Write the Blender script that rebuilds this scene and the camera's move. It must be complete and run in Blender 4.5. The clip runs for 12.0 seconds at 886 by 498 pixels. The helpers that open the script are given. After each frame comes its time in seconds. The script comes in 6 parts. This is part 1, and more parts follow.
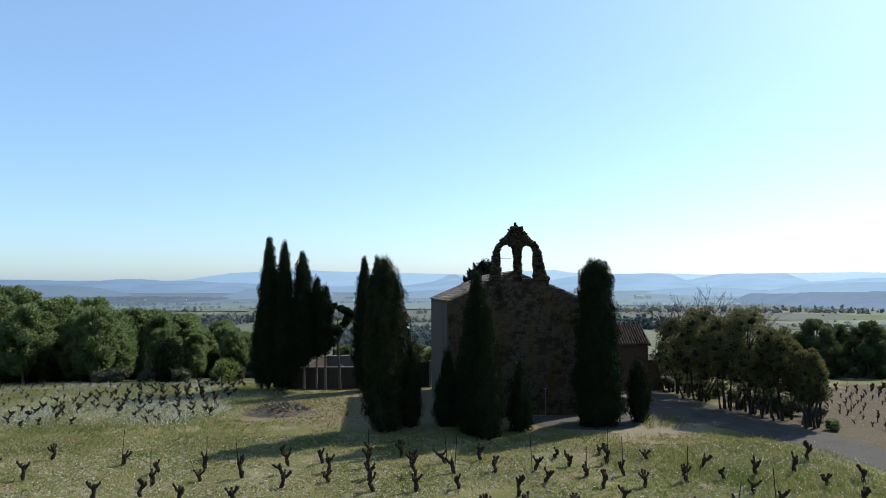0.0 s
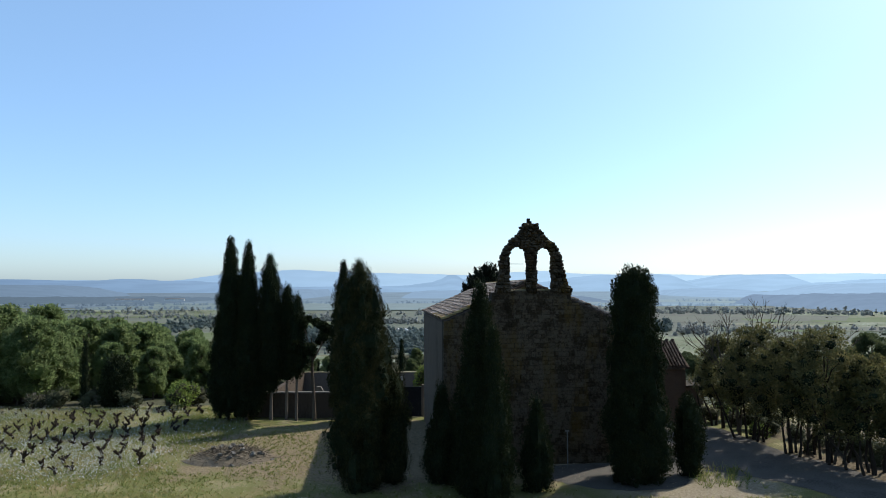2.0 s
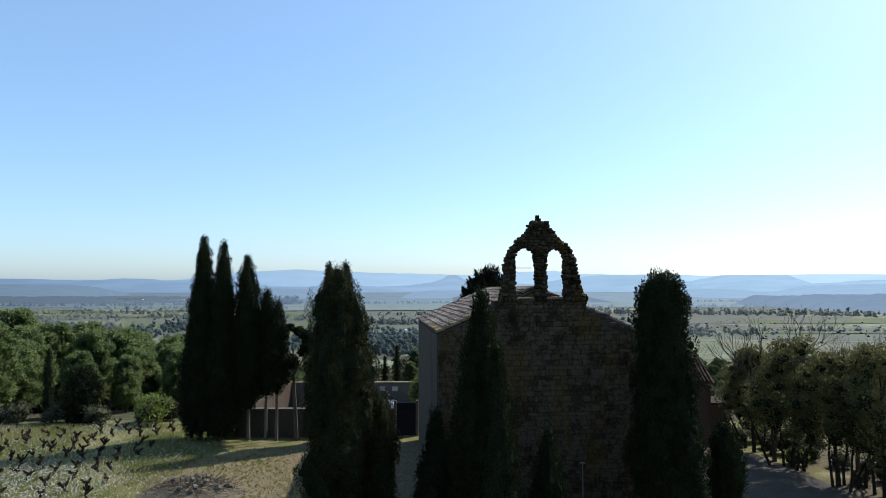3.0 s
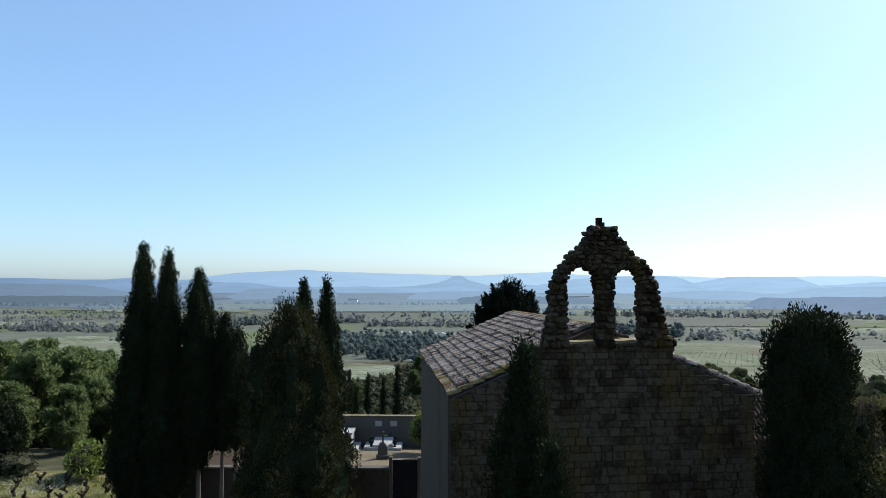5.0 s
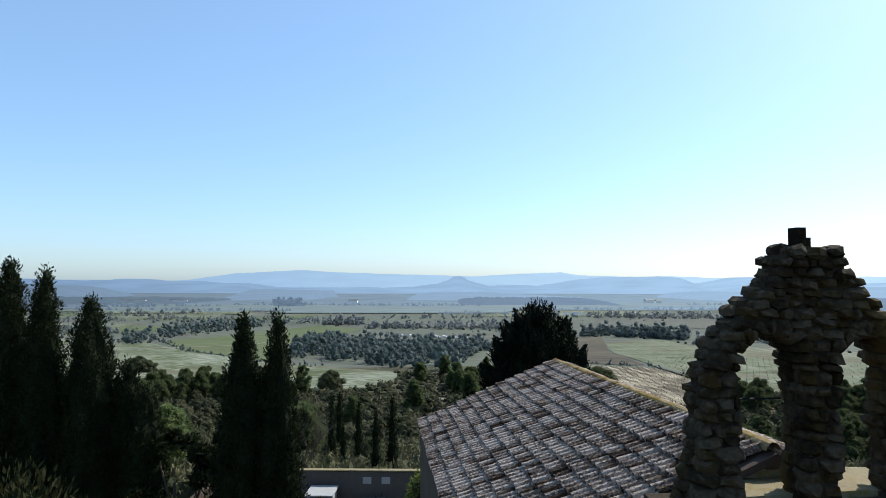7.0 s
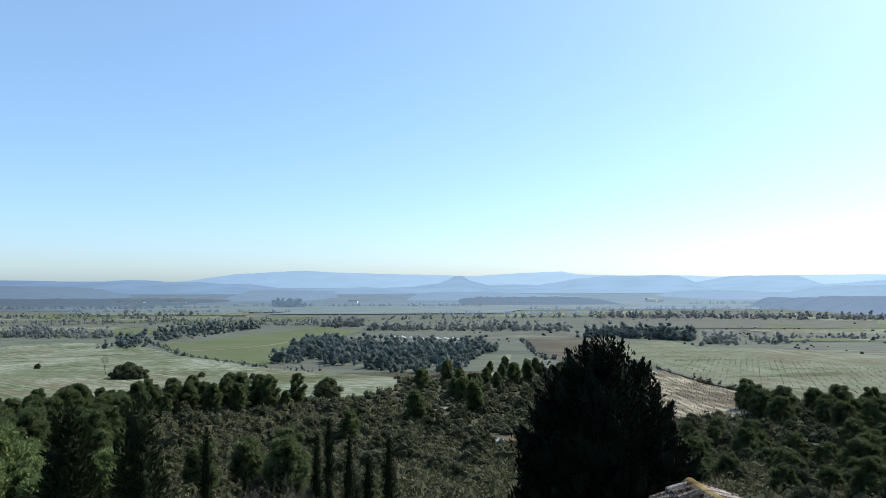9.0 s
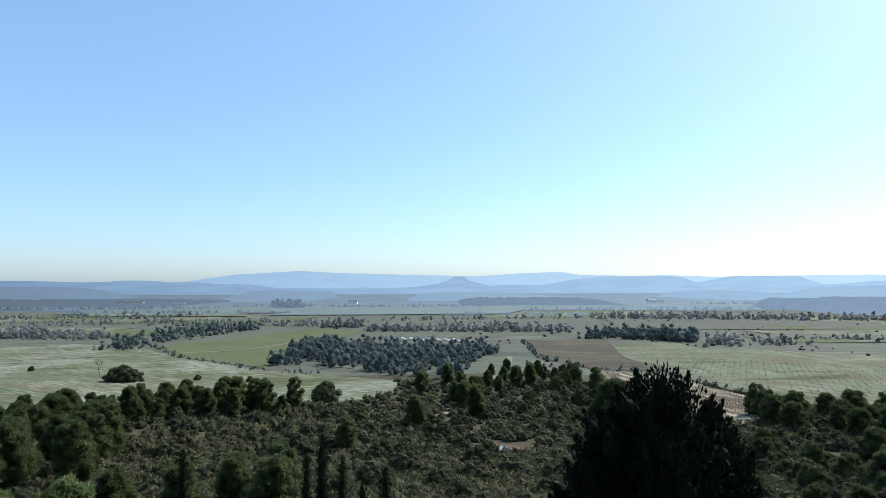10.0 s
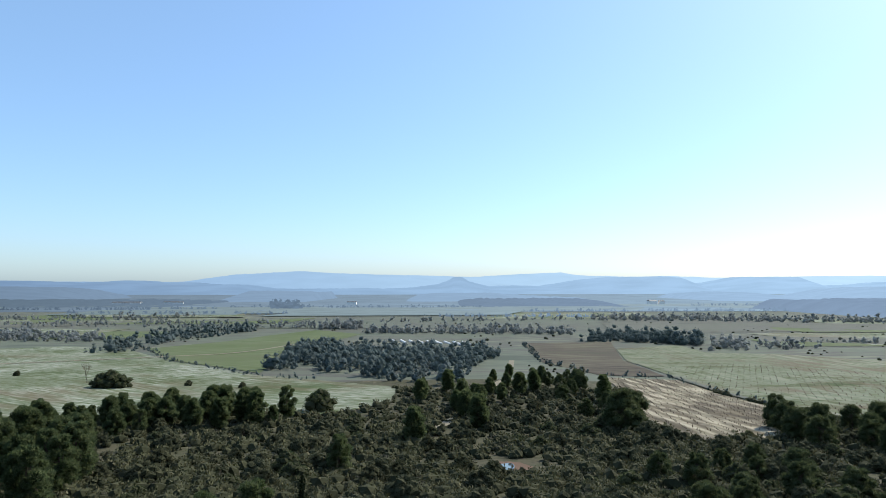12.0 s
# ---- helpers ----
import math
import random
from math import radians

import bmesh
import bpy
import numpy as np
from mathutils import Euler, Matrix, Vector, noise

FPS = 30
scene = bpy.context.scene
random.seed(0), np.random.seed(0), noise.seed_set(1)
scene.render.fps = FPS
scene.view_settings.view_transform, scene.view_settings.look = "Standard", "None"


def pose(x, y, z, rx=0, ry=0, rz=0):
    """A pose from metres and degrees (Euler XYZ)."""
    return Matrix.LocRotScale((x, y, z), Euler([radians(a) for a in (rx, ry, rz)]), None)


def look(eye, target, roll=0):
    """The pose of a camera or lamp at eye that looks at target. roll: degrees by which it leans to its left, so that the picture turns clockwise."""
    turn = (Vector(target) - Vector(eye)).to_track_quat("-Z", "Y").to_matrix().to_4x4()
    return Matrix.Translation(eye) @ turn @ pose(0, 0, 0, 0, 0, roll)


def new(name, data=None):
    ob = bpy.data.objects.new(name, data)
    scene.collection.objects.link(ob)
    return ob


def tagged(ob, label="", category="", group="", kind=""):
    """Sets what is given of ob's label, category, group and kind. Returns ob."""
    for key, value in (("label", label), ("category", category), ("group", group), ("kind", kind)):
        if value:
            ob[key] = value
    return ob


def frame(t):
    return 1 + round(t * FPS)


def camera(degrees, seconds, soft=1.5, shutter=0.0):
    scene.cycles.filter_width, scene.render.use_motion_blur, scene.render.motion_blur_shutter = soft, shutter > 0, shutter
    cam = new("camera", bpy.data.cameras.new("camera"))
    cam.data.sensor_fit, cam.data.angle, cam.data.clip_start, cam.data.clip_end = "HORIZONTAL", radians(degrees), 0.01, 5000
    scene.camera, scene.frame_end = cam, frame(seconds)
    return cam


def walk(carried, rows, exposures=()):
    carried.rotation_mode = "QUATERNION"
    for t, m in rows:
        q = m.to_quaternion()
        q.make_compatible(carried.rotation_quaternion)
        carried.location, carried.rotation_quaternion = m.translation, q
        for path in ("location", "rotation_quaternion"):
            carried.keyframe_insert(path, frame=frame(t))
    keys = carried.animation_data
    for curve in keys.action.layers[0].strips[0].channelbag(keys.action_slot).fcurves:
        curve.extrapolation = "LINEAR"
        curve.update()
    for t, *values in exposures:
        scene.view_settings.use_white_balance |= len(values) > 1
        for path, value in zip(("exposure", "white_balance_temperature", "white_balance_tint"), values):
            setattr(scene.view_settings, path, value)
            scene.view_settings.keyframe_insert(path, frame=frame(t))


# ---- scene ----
cam = camera(70.0, 12.0, soft=0.75)
PATH = [
    (0, (0.552, 0.077, 8.747), (0.547, 2.074, 8.853), -0.3),
    (0.5, (0.439, 2.186, 8.944), (0.439, 4.183, 9.049), -0.2),
    (1, (0.558, 4.349, 9.11), (0.558, 6.346, 9.215), -0.2),
    (1.5, (0.722, 6.689, 9.196), (0.719, 8.686, 9.304), -0.2),
    (2, (0.839, 8.98, 9.356), (0.835, 10.977, 9.463), -0.2),
    (2.5, (0.973, 11.189, 9.48), (0.969, 13.186, 9.588), -0.1),
    (3, (1.074, 13.491, 9.665), (1.068, 15.488, 9.772), -0.1),
    (5, (0.748, 22.979, 10.722), (0.727, 24.976, 10.831), 0.1),
    (5.5, (0.676, 25.521, 11.049), (0.654, 27.518, 11.159), 0.1),
    (6, (0.564, 28.052, 11.346), (0.542, 30.049, 11.456), 0.2),
    (6.5, (0.453, 30.609, 11.625), (0.43, 32.605, 11.736), 0.0),
    (7, (0.355, 33.097, 11.912), (0.332, 35.094, 12.022), 0.1),
    (7.2, (0.319, 33.957, 12.028), (0.295, 35.954, 12.138), 0.2),
    (8.8, (-0.165, 42.311, 12.784), (-0.187, 44.308, 12.893), -0.1),
    (9, (-0.277, 43.35, 12.836), (-0.3, 45.347, 12.945), -0.2),
    (9.5, (-0.397, 45.859, 13.03), (-0.42, 47.856, 13.139), -0.2),
    (10, (-0.571, 48.259, 13.202), (-0.594, 50.256, 13.312), -0.2),
    (10.5, (-0.784, 50.553, 13.392), (-0.806, 52.55, 13.502), -0.1),
    (11, (-0.828, 53.121, 13.569), (-0.85, 55.118, 13.68), -0.2),
    (11.5, (-0.899, 55.515, 13.849), (-0.921, 57.512, 13.959), -0.3),
    (12, (-1.069, 57.968, 14.093), (-1.09, 59.965, 14.204), -0.1),
]
walk(cam, [(t, look(eye, target, roll)) for t, eye, target, roll in PATH], [(0, 0.45, 6100, 10), (12, 0.45, 6100, 10)])

# ---- world, sun, exposure ----
SUN_AZ, SUN_EL = 53.0, 44.0  # degrees to the right of straight ahead (+y), and above the horizon
world = bpy.data.worlds.new("world")
scene.world = world
world.use_nodes = True
wn = world.node_tree.nodes
sky = wn.new("ShaderNodeTexSky")
sky.sky_type, sky.sun_disc = "NISHITA", False
sky.sun_elevation, sky.sun_rotation = radians(SUN_EL), radians(SUN_AZ)
sky.altitude, sky.air_density, sky.dust_density, sky.ozone_density = 50, 1.0, 1.0, 6.0
wn["Background"].inputs["Strength"].default_value = 0.138
veil = wn.new("ShaderNodeMix")  # thin even haze over the whole sky
veil.data_type = "RGBA"
veil.inputs["Factor"].default_value, veil.inputs["B"].default_value = 0.21, (3.5, 5.2, 6.0, 1)
world.node_tree.links.new(sky.outputs[0], veil.inputs["A"])
world.node_tree.links.new(veil.outputs["Result"], wn["Background"].inputs["Color"])
sun_data = bpy.data.lights.new("sun", "SUN")
sun_data.energy, sun_data.angle, sun_data.color = 5.0, radians(0.5), (1.0, 0.93, 0.80)
sun = new("sun", sun_data)
sun_from = Vector((math.sin(radians(SUN_AZ)) * math.cos(radians(SUN_EL)), math.cos(radians(SUN_AZ)) * math.cos(radians(SUN_EL)), math.sin(radians(SUN_EL))))
sun.matrix_world = look(sun_from * 100, (0, 0, 0))


# ---- materials ----
def material(name, colours, scale=2.0, detail_scale=14.0, rough=0.9, bump=0.3, bump_scale=30.0, per_piece=0.0, translucent=0.0, metal=0.0, stretch=(1, 1, 1), spread=0.25, spec=0.06):
    """Colours mixed by coarse and fine noise in world metres, with fine relief."""
    m = bpy.data.materials.new(name)
    m.use_nodes = True
    nodes, links = m.node_tree.nodes, m.node_tree.links
    bsdf = nodes["Principled BSDF"]
    geo = nodes.new("ShaderNodeNewGeometry")
    mapping = nodes.new("ShaderNodeMapping")
    mapping.inputs["Scale"].default_value = stretch
    links.new(geo.outputs["Position"], mapping.inputs["Vector"])
    coarse, fine = nodes.new("ShaderNodeTexNoise"), nodes.new("ShaderNodeTexNoise")
    for tex, s, d in ((coarse, scale, 4.0), (fine, detail_scale, 3.0)):
        tex.inputs["Scale"].default_value, tex.inputs["Detail"].default_value = s, d
        links.new(mapping.outputs[0], tex.inputs["Vector"])
    mix = nodes.new("ShaderNodeMath")
    mix.operation = "MULTIPLY_ADD"
    mix.inputs[1].default_value = 0.45
    links.new(fine.outputs["Fac"], mix.inputs[0])
    half = nodes.new("ShaderNodeMath")
    half.operation = "MULTIPLY"
    half.inputs[1].default_value = 0.55
    links.new(coarse.outputs["Fac"], half.inputs[0])
    links.new(half.outputs[0], mix.inputs[2])
    value = mix.outputs[0]
    if per_piece:
        info = nodes.new("ShaderNodeObjectInfo" if per_piece > 0 else "ShaderNodeNewGeometry")
        add = nodes.new("ShaderNodeMath")
        add.operation = "MULTIPLY_ADD"
        add.inputs[1].default_value = abs(per_piece)
        links.new(info.outputs["Random" if per_piece > 0 else "Random Per Island"], add.inputs[0])
        shift = nodes.new("ShaderNodeMath")
        shift.inputs[1].default_value = -abs(per_piece) / 2
        links.new(value, shift.inputs[0])
        links.new(shift.outputs[0], add.inputs[2])
        value = add.outputs[0]
    ramp = nodes.new("ShaderNodeValToRGB")
    el = ramp.color_ramp.elements
    n = len(colours)
    for i, c in enumerate(colours):
        at = 0.5 + spread * (2 * i / max(1, n - 1) - 1)
        e = el[i] if i < 2 else el.new(at)
        e.position, e.color = at, (*c, 1)
    links.new(value, ramp.inputs["Fac"])
    links.new(ramp.outputs[0], bsdf.inputs["Base Color"])
    bsdf.inputs["Roughness"].default_value, bsdf.inputs["Metallic"].default_value = rough, metal
    bsdf.inputs["Specular IOR Level"].default_value = spec
    if bump:
        grain = nodes.new("ShaderNodeTexNoise")
        grain.inputs["Scale"].default_value, grain.inputs["Detail"].default_value = bump_scale, 4.0
        links.new(geo.outputs["Position"], grain.inputs["Vector"])
        relief = nodes.new("ShaderNodeBump")
        relief.inputs["Strength"].default_value, relief.inputs["Distance"].default_value = bump, 0.03
        links.new(grain.outputs["Fac"], relief.inputs["Height"])
        links.new(relief.outputs[0], bsdf.inputs["Normal"])
    if translucent:
        trans, blend = nodes.new("ShaderNodeBsdfTranslucent"), nodes.new("ShaderNodeMixShader")
        links.new(ramp.outputs[0], trans.inputs["Color"])
        blend.inputs[0].default_value = translucent
        links.new(bsdf.outputs[0], blend.inputs[1])
        links.new(trans.outputs[0], blend.inputs[2])
        links.new(blend.outputs[0], nodes["Material Output"].inputs["Surface"])
    return m


GRASS = material("grass_ground", [(0.162, 0.128, 0.0723), (0.115, 0.106, 0.0382), (0.0723, 0.085, 0.0229), (0.204, 0.166, 0.0978)], 0.45, 26.0, bump=0.6, bump_scale=12, spread=0.11)
PLAIN = material("winter_plain", [(0.068, 0.079, 0.062), (0.105, 0.116, 0.086), (0.079, 0.079, 0.068), (0.135, 0.143, 0.1)], 0.008, 0.06, bump=0, stretch=(0.4, 1.6, 1), spread=0.13)
VALLEY = material("scrub_ground", [(0.035, 0.036, 0.02), (0.068, 0.062, 0.04), (0.045, 0.047, 0.026), (0.09, 0.08, 0.055)], 0.06, 0.5, bump=0, spread=0.15)
GRAVEL = material("gravel", [(0.0935, 0.0748, 0.0493), (0.162, 0.133, 0.0918), (0.128, 0.106, 0.0765)], 0.6, 9.0, bump=0.5, bump_scale=60, spread=0.15)
ROAD = material("road_gravel", [(0.0408, 0.0367, 0.0319), (0.0848, 0.0775, 0.068), (0.0612, 0.0544, 0.0442)], 0.5, 11.0, bump=0.5, bump_scale=70, spread=0.16)
WHITE_FIELD = material("flowering_field", [(0.0382, 0.0553, 0.0187), (0.0723, 0.085, 0.0382), (0.14, 0.149, 0.106), (0.068, 0.085, 0.034), (0.187, 0.196, 0.153)], 0.05, 0.8, bump=0, stretch=(0.3, 1.1, 1), spread=0.15)
GREEN_FIELD = material("green_field", [(0.0595, 0.0782, 0.0323), (0.0808, 0.1, 0.0442), (0.0892, 0.0978, 0.051)], 0.02, 0.3, bump=0, stretch=(0.4, 1.5, 1), spread=0.15)
VINE_FIELD = material("vine_field_soil", [(0.0765, 0.062, 0.0391), (0.136, 0.115, 0.0765), (0.0978, 0.0918, 0.0561)], 0.03, 0.5, bump=0, spread=0.15)
FALLOW = material("fallow_field", [(0.065, 0.066, 0.056), (0.1, 0.1, 0.082), (0.088, 0.096, 0.072)], 0.02, 0.3, bump=0, stretch=(0.4, 1.4, 1), spread=0.15)
BROWN_FIELD = material("ploughed_field", [(0.0382, 0.0314, 0.0255), (0.0697, 0.057, 0.0442), (0.0595, 0.0578, 0.0382)], 0.03, 0.4, bump=0, stretch=(0.5, 1.3, 1), spread=0.15)
PATHDIRT = material("path_dirt", [(0.145, 0.128, 0.0892), (0.212, 0.187, 0.14)], 0.1, 2.0, bump=0)
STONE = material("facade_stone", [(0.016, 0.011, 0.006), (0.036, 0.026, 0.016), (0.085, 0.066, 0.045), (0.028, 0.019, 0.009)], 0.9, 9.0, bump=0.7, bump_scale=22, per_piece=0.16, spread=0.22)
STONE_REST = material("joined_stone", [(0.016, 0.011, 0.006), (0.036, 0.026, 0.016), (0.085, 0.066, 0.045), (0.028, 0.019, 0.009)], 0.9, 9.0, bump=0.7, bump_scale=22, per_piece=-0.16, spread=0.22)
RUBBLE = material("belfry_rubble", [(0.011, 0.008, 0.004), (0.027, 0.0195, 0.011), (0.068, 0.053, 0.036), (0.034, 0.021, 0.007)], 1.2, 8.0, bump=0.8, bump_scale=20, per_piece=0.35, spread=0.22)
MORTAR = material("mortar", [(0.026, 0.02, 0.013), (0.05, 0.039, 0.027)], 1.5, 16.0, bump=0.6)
PLASTER = material("wall_plaster", [(0.062, 0.05, 0.039), (0.095, 0.078, 0.062), (0.08, 0.067, 0.054)], 0.5, 5.0, bump=0.25, stretch=(1, 1, 0.35), spread=0.18)
OLDRENDER = material("old_render", [(0.036, 0.026, 0.019), (0.062, 0.047, 0.035), (0.05, 0.04, 0.03)], 0.6, 6.0, bump=0.3, stretch=(1, 1, 0.4), spread=0.18)
TILE = material("roof_tile", [(0.026, 0.017, 0.012), (0.14, 0.1, 0.074), (0.38, 0.325, 0.28), (0.062, 0.04, 0.028), (0.3, 0.255, 0.22)], 1.3, 22.0, bump=0.5, bump_scale=35, per_piece=0.35, spread=0.19)
TILE_REST = material("joined_tile", [(0.026, 0.017, 0.012), (0.14, 0.1, 0.074), (0.38, 0.325, 0.28), (0.062, 0.04, 0.028), (0.3, 0.255, 0.22)], 1.3, 22.0, bump=0.5, bump_scale=35, per_piece=-0.35, spread=0.19)
TILE_OLD = material("dark_old_tile", [(0.0153, 0.00918, 0.00612), (0.0485, 0.0306, 0.0214), (0.0816, 0.0587, 0.0449), (0.0306, 0.0194, 0.0133)], 1.3, 18.0, bump=0.5, bump_scale=35, per_piece=-0.3, spread=0.22)
TILE_LICHEN = material("lichen_tile", [(0.075, 0.05, 0.022), (0.18, 0.125, 0.036), (0.24, 0.19, 0.1), (0.11, 0.078, 0.034)], 1.5, 9.0, bump=0.5, per_piece=0.3, spread=0.2)
ROOF_BED = material("roof_bed", [(0.05, 0.04, 0.035), (0.09, 0.07, 0.06)], 2.0, 15.0)
LICHEN_STONE = material("coping_stone", [(0.145, 0.119, 0.068), (0.221, 0.187, 0.119), (0.178, 0.136, 0.0467)], 1.5, 10.0, bump=0.5, spread=0.18)
CONCRETE = material("cemetery_concrete", [(0.0723, 0.0663, 0.0595), (0.111, 0.102, 0.0935)], 0.5, 6.0, bump=0.2, stretch=(1, 1, 0.4))
MARBLE = material("white_marble", [(0.286, 0.286, 0.286), (0.358, 0.358, 0.351)], 0.8, 6.0, rough=0.45, bump=0.05)
GREYSTONE = material("grave_stone", [(0.0765, 0.0706, 0.0612), (0.136, 0.128, 0.111)], 1.5, 9.0, bump=0.4)
BLACKIRON = material("black_iron", [(0.012, 0.012, 0.014), (0.02, 0.02, 0.022)], 3.0, 20.0, rough=0.55, bump=0.1, metal=0.3)
GREYMETAL = material("galvanised_metal", [(0.12, 0.12, 0.115), (0.17, 0.17, 0.165)], 3.0, 20.0, rough=0.5, bump=0.1, metal=0.4)
BRICKRED = material("annex_wall", [(0.07, 0.045, 0.032), (0.11, 0.072, 0.05)], 0.8, 8.0, bump=0.5)
PEBBLE = material("pale_pebbles", [(0.17, 0.14, 0.0935), (0.281, 0.242, 0.17), (0.383, 0.34, 0.264)], 2.0, 9.0, bump=0, per_piece=-0.4)
BARK = material("bark", [(0.05, 0.04, 0.03), (0.10, 0.08, 0.06)], 3.0, 18.0, bump=0.8, stretch=(1, 1, 0.3))
PALEBARK = material("pale_bark", [(0.08, 0.065, 0.05), (0.135, 0.113, 0.09)], 3.0, 18.0, bump=0.7, stretch=(1, 1, 0.3))
OAKBARK = material("oak_bark", [(0.018, 0.014, 0.011), (0.045, 0.036, 0.028)], 3.0, 18.0, bump=0.8, stretch=(1, 1, 0.3))
VINEWOOD = material("vine_wood", [(0.018, 0.0132, 0.0096), (0.042, 0.0312, 0.0222)], 5.0, 25.0, bump=0.8)
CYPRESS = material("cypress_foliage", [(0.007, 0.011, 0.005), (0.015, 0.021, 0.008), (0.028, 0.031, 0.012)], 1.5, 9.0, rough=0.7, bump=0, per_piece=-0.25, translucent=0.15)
CYPRESS_OLIVE = material("bushy_cypress_foliage", [(0.0096, 0.0128, 0.0048), (0.024, 0.0272, 0.0096), (0.056, 0.048, 0.0192)], 1.2, 6.0, rough=0.6, bump=0, per_piece=-0.3, translucent=0.2)
# Near-black inside of crowns: shade between the tufts is put into this colour.
CROWN_SHADE = material("crown_inner_shade", [(0.008, 0.012, 0.006), (0.016, 0.022, 0.01)], 2.0, 8.0, bump=0)
PINE = material("pine_foliage", [(0.042, 0.06, 0.025), (0.082, 0.105, 0.044), (0.13, 0.147, 0.07)], 0.35, 3.0, rough=0.6, bump=0, per_piece=-0.25, translucent=0.75)
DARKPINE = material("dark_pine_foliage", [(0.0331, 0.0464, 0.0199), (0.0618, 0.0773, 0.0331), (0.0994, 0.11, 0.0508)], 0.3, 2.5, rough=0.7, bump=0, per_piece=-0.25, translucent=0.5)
GREYGREEN = material("grey_green_foliage", [(0.0368, 0.044, 0.024), (0.064, 0.0704, 0.04), (0.096, 0.0992, 0.064)], 0.4, 3.0, rough=0.7, bump=0, per_piece=-0.25, translucent=0.25)
# Inside of bushes and scrub, coloured dark for the shade beneath their leaves.
SCRUB_SHADE = material("scrub_inner_shade", [(0.0256, 0.0272, 0.0136), (0.0496, 0.0496, 0.0264)], 1.0, 6.0, bump=0, per_piece=-0.3)
# Trees on the plain: distance haze is put into this pale base colour.
HAZED_PALEWOOD = material("hazed_plain_foliage", [(0.21, 0.225, 0.22), (0.275, 0.29, 0.28), (0.33, 0.34, 0.32)], 0.03, 0.3, rough=0.9, bump=0, per_piece=-0.2, translucent=0.7)
# Lightened copy of the pine foliage, with flare and haze put into its colour.
PINE_HAZED = material("hazed_pine_foliage", [(0.0712, 0.106, 0.039), (0.135, 0.175, 0.0666), (0.201, 0.23, 0.103)], 0.35, 3.0, rough=0.6, bump=0, per_piece=-0.25, translucent=0.75)
# Valley woods: the bluish lift in this base colour stands in for haze.
HAZED_FARWOOD = material("hazed_far_foliage", [(0.075, 0.1, 0.095), (0.12, 0.148, 0.138), (0.165, 0.19, 0.178)], 0.03, 0.3, rough=0.9, bump=0, per_piece=-0.2, translucent=0.5)
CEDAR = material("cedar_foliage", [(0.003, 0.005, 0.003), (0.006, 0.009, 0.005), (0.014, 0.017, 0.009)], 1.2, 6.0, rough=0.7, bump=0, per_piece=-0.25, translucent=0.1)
OAK = material("oak_foliage", [(0.0432, 0.0475, 0.0194), (0.0864, 0.0864, 0.0335), (0.162, 0.136, 0.0508)], 0.8, 5.0, rough=0.6, bump=0, per_piece=-0.35, translucent=0.5, spec=0.12)
FRESHGREEN = material("fresh_foliage", [(0.07, 0.10, 0.02), (0.14, 0.18, 0.04), (0.2, 0.22, 0.06)], 1.0, 6.0, rough=0.6, bump=0, per_piece=-0.25, translucent=0.35)
SCRUB = material("scrub_foliage", [(0.0351, 0.039, 0.0179), (0.0702, 0.0733, 0.0343), (0.105, 0.0959, 0.053), (0.053, 0.0601, 0.0273)], 0.1, 1.2, rough=0.8, bump=0, per_piece=-0.2, translucent=0.2, spread=0.2)
GREYSCRUB = material("grey_scrub", [(0.0468, 0.0452, 0.0328), (0.0819, 0.078, 0.0562), (0.121, 0.113, 0.0842)], 0.5, 4.0, bump=0, per_piece=-0.2, translucent=0.2)
BLADE = material("grass_blades", [(0.075, 0.108, 0.024), (0.165, 0.178, 0.05), (0.335, 0.28, 0.135)], 0.3, 4.0, rough=0.6, bump=0, per_piece=-0.3, translucent=0.5, spread=0.2)
PETAL = material("white_petals", [(0.51, 0.51, 0.468), (0.637, 0.637, 0.612)], 3.0, 9.0, bump=0, translucent=0.4)
WATER = material("pond_water", [(0.03, 0.035, 0.04), (0.05, 0.055, 0.06)], 1.0, 5.0, rough=0.04, bump=0.02, spec=0.5)
MUDWATER = material("muddy_water", [(0.20, 0.14, 0.09), (0.26, 0.19, 0.12)], 1.0, 5.0, rough=0.12, bump=0.03, spec=0.5)
HEAPSOIL = material("heap_soil", [(0.085, 0.068, 0.0467), (0.17, 0.14, 0.102)], 1.5, 12.0, bump=0.8)
REDSOIL = material("red_soil", [(0.085, 0.0553, 0.0382), (0.128, 0.085, 0.0595)], 0.5, 5.0, bump=0.3)
WHITEWALL = material("farm_wall", [(0.6, 0.58, 0.54), (0.72, 0.7, 0.66)], 0.4, 4.0, bump=0.1)


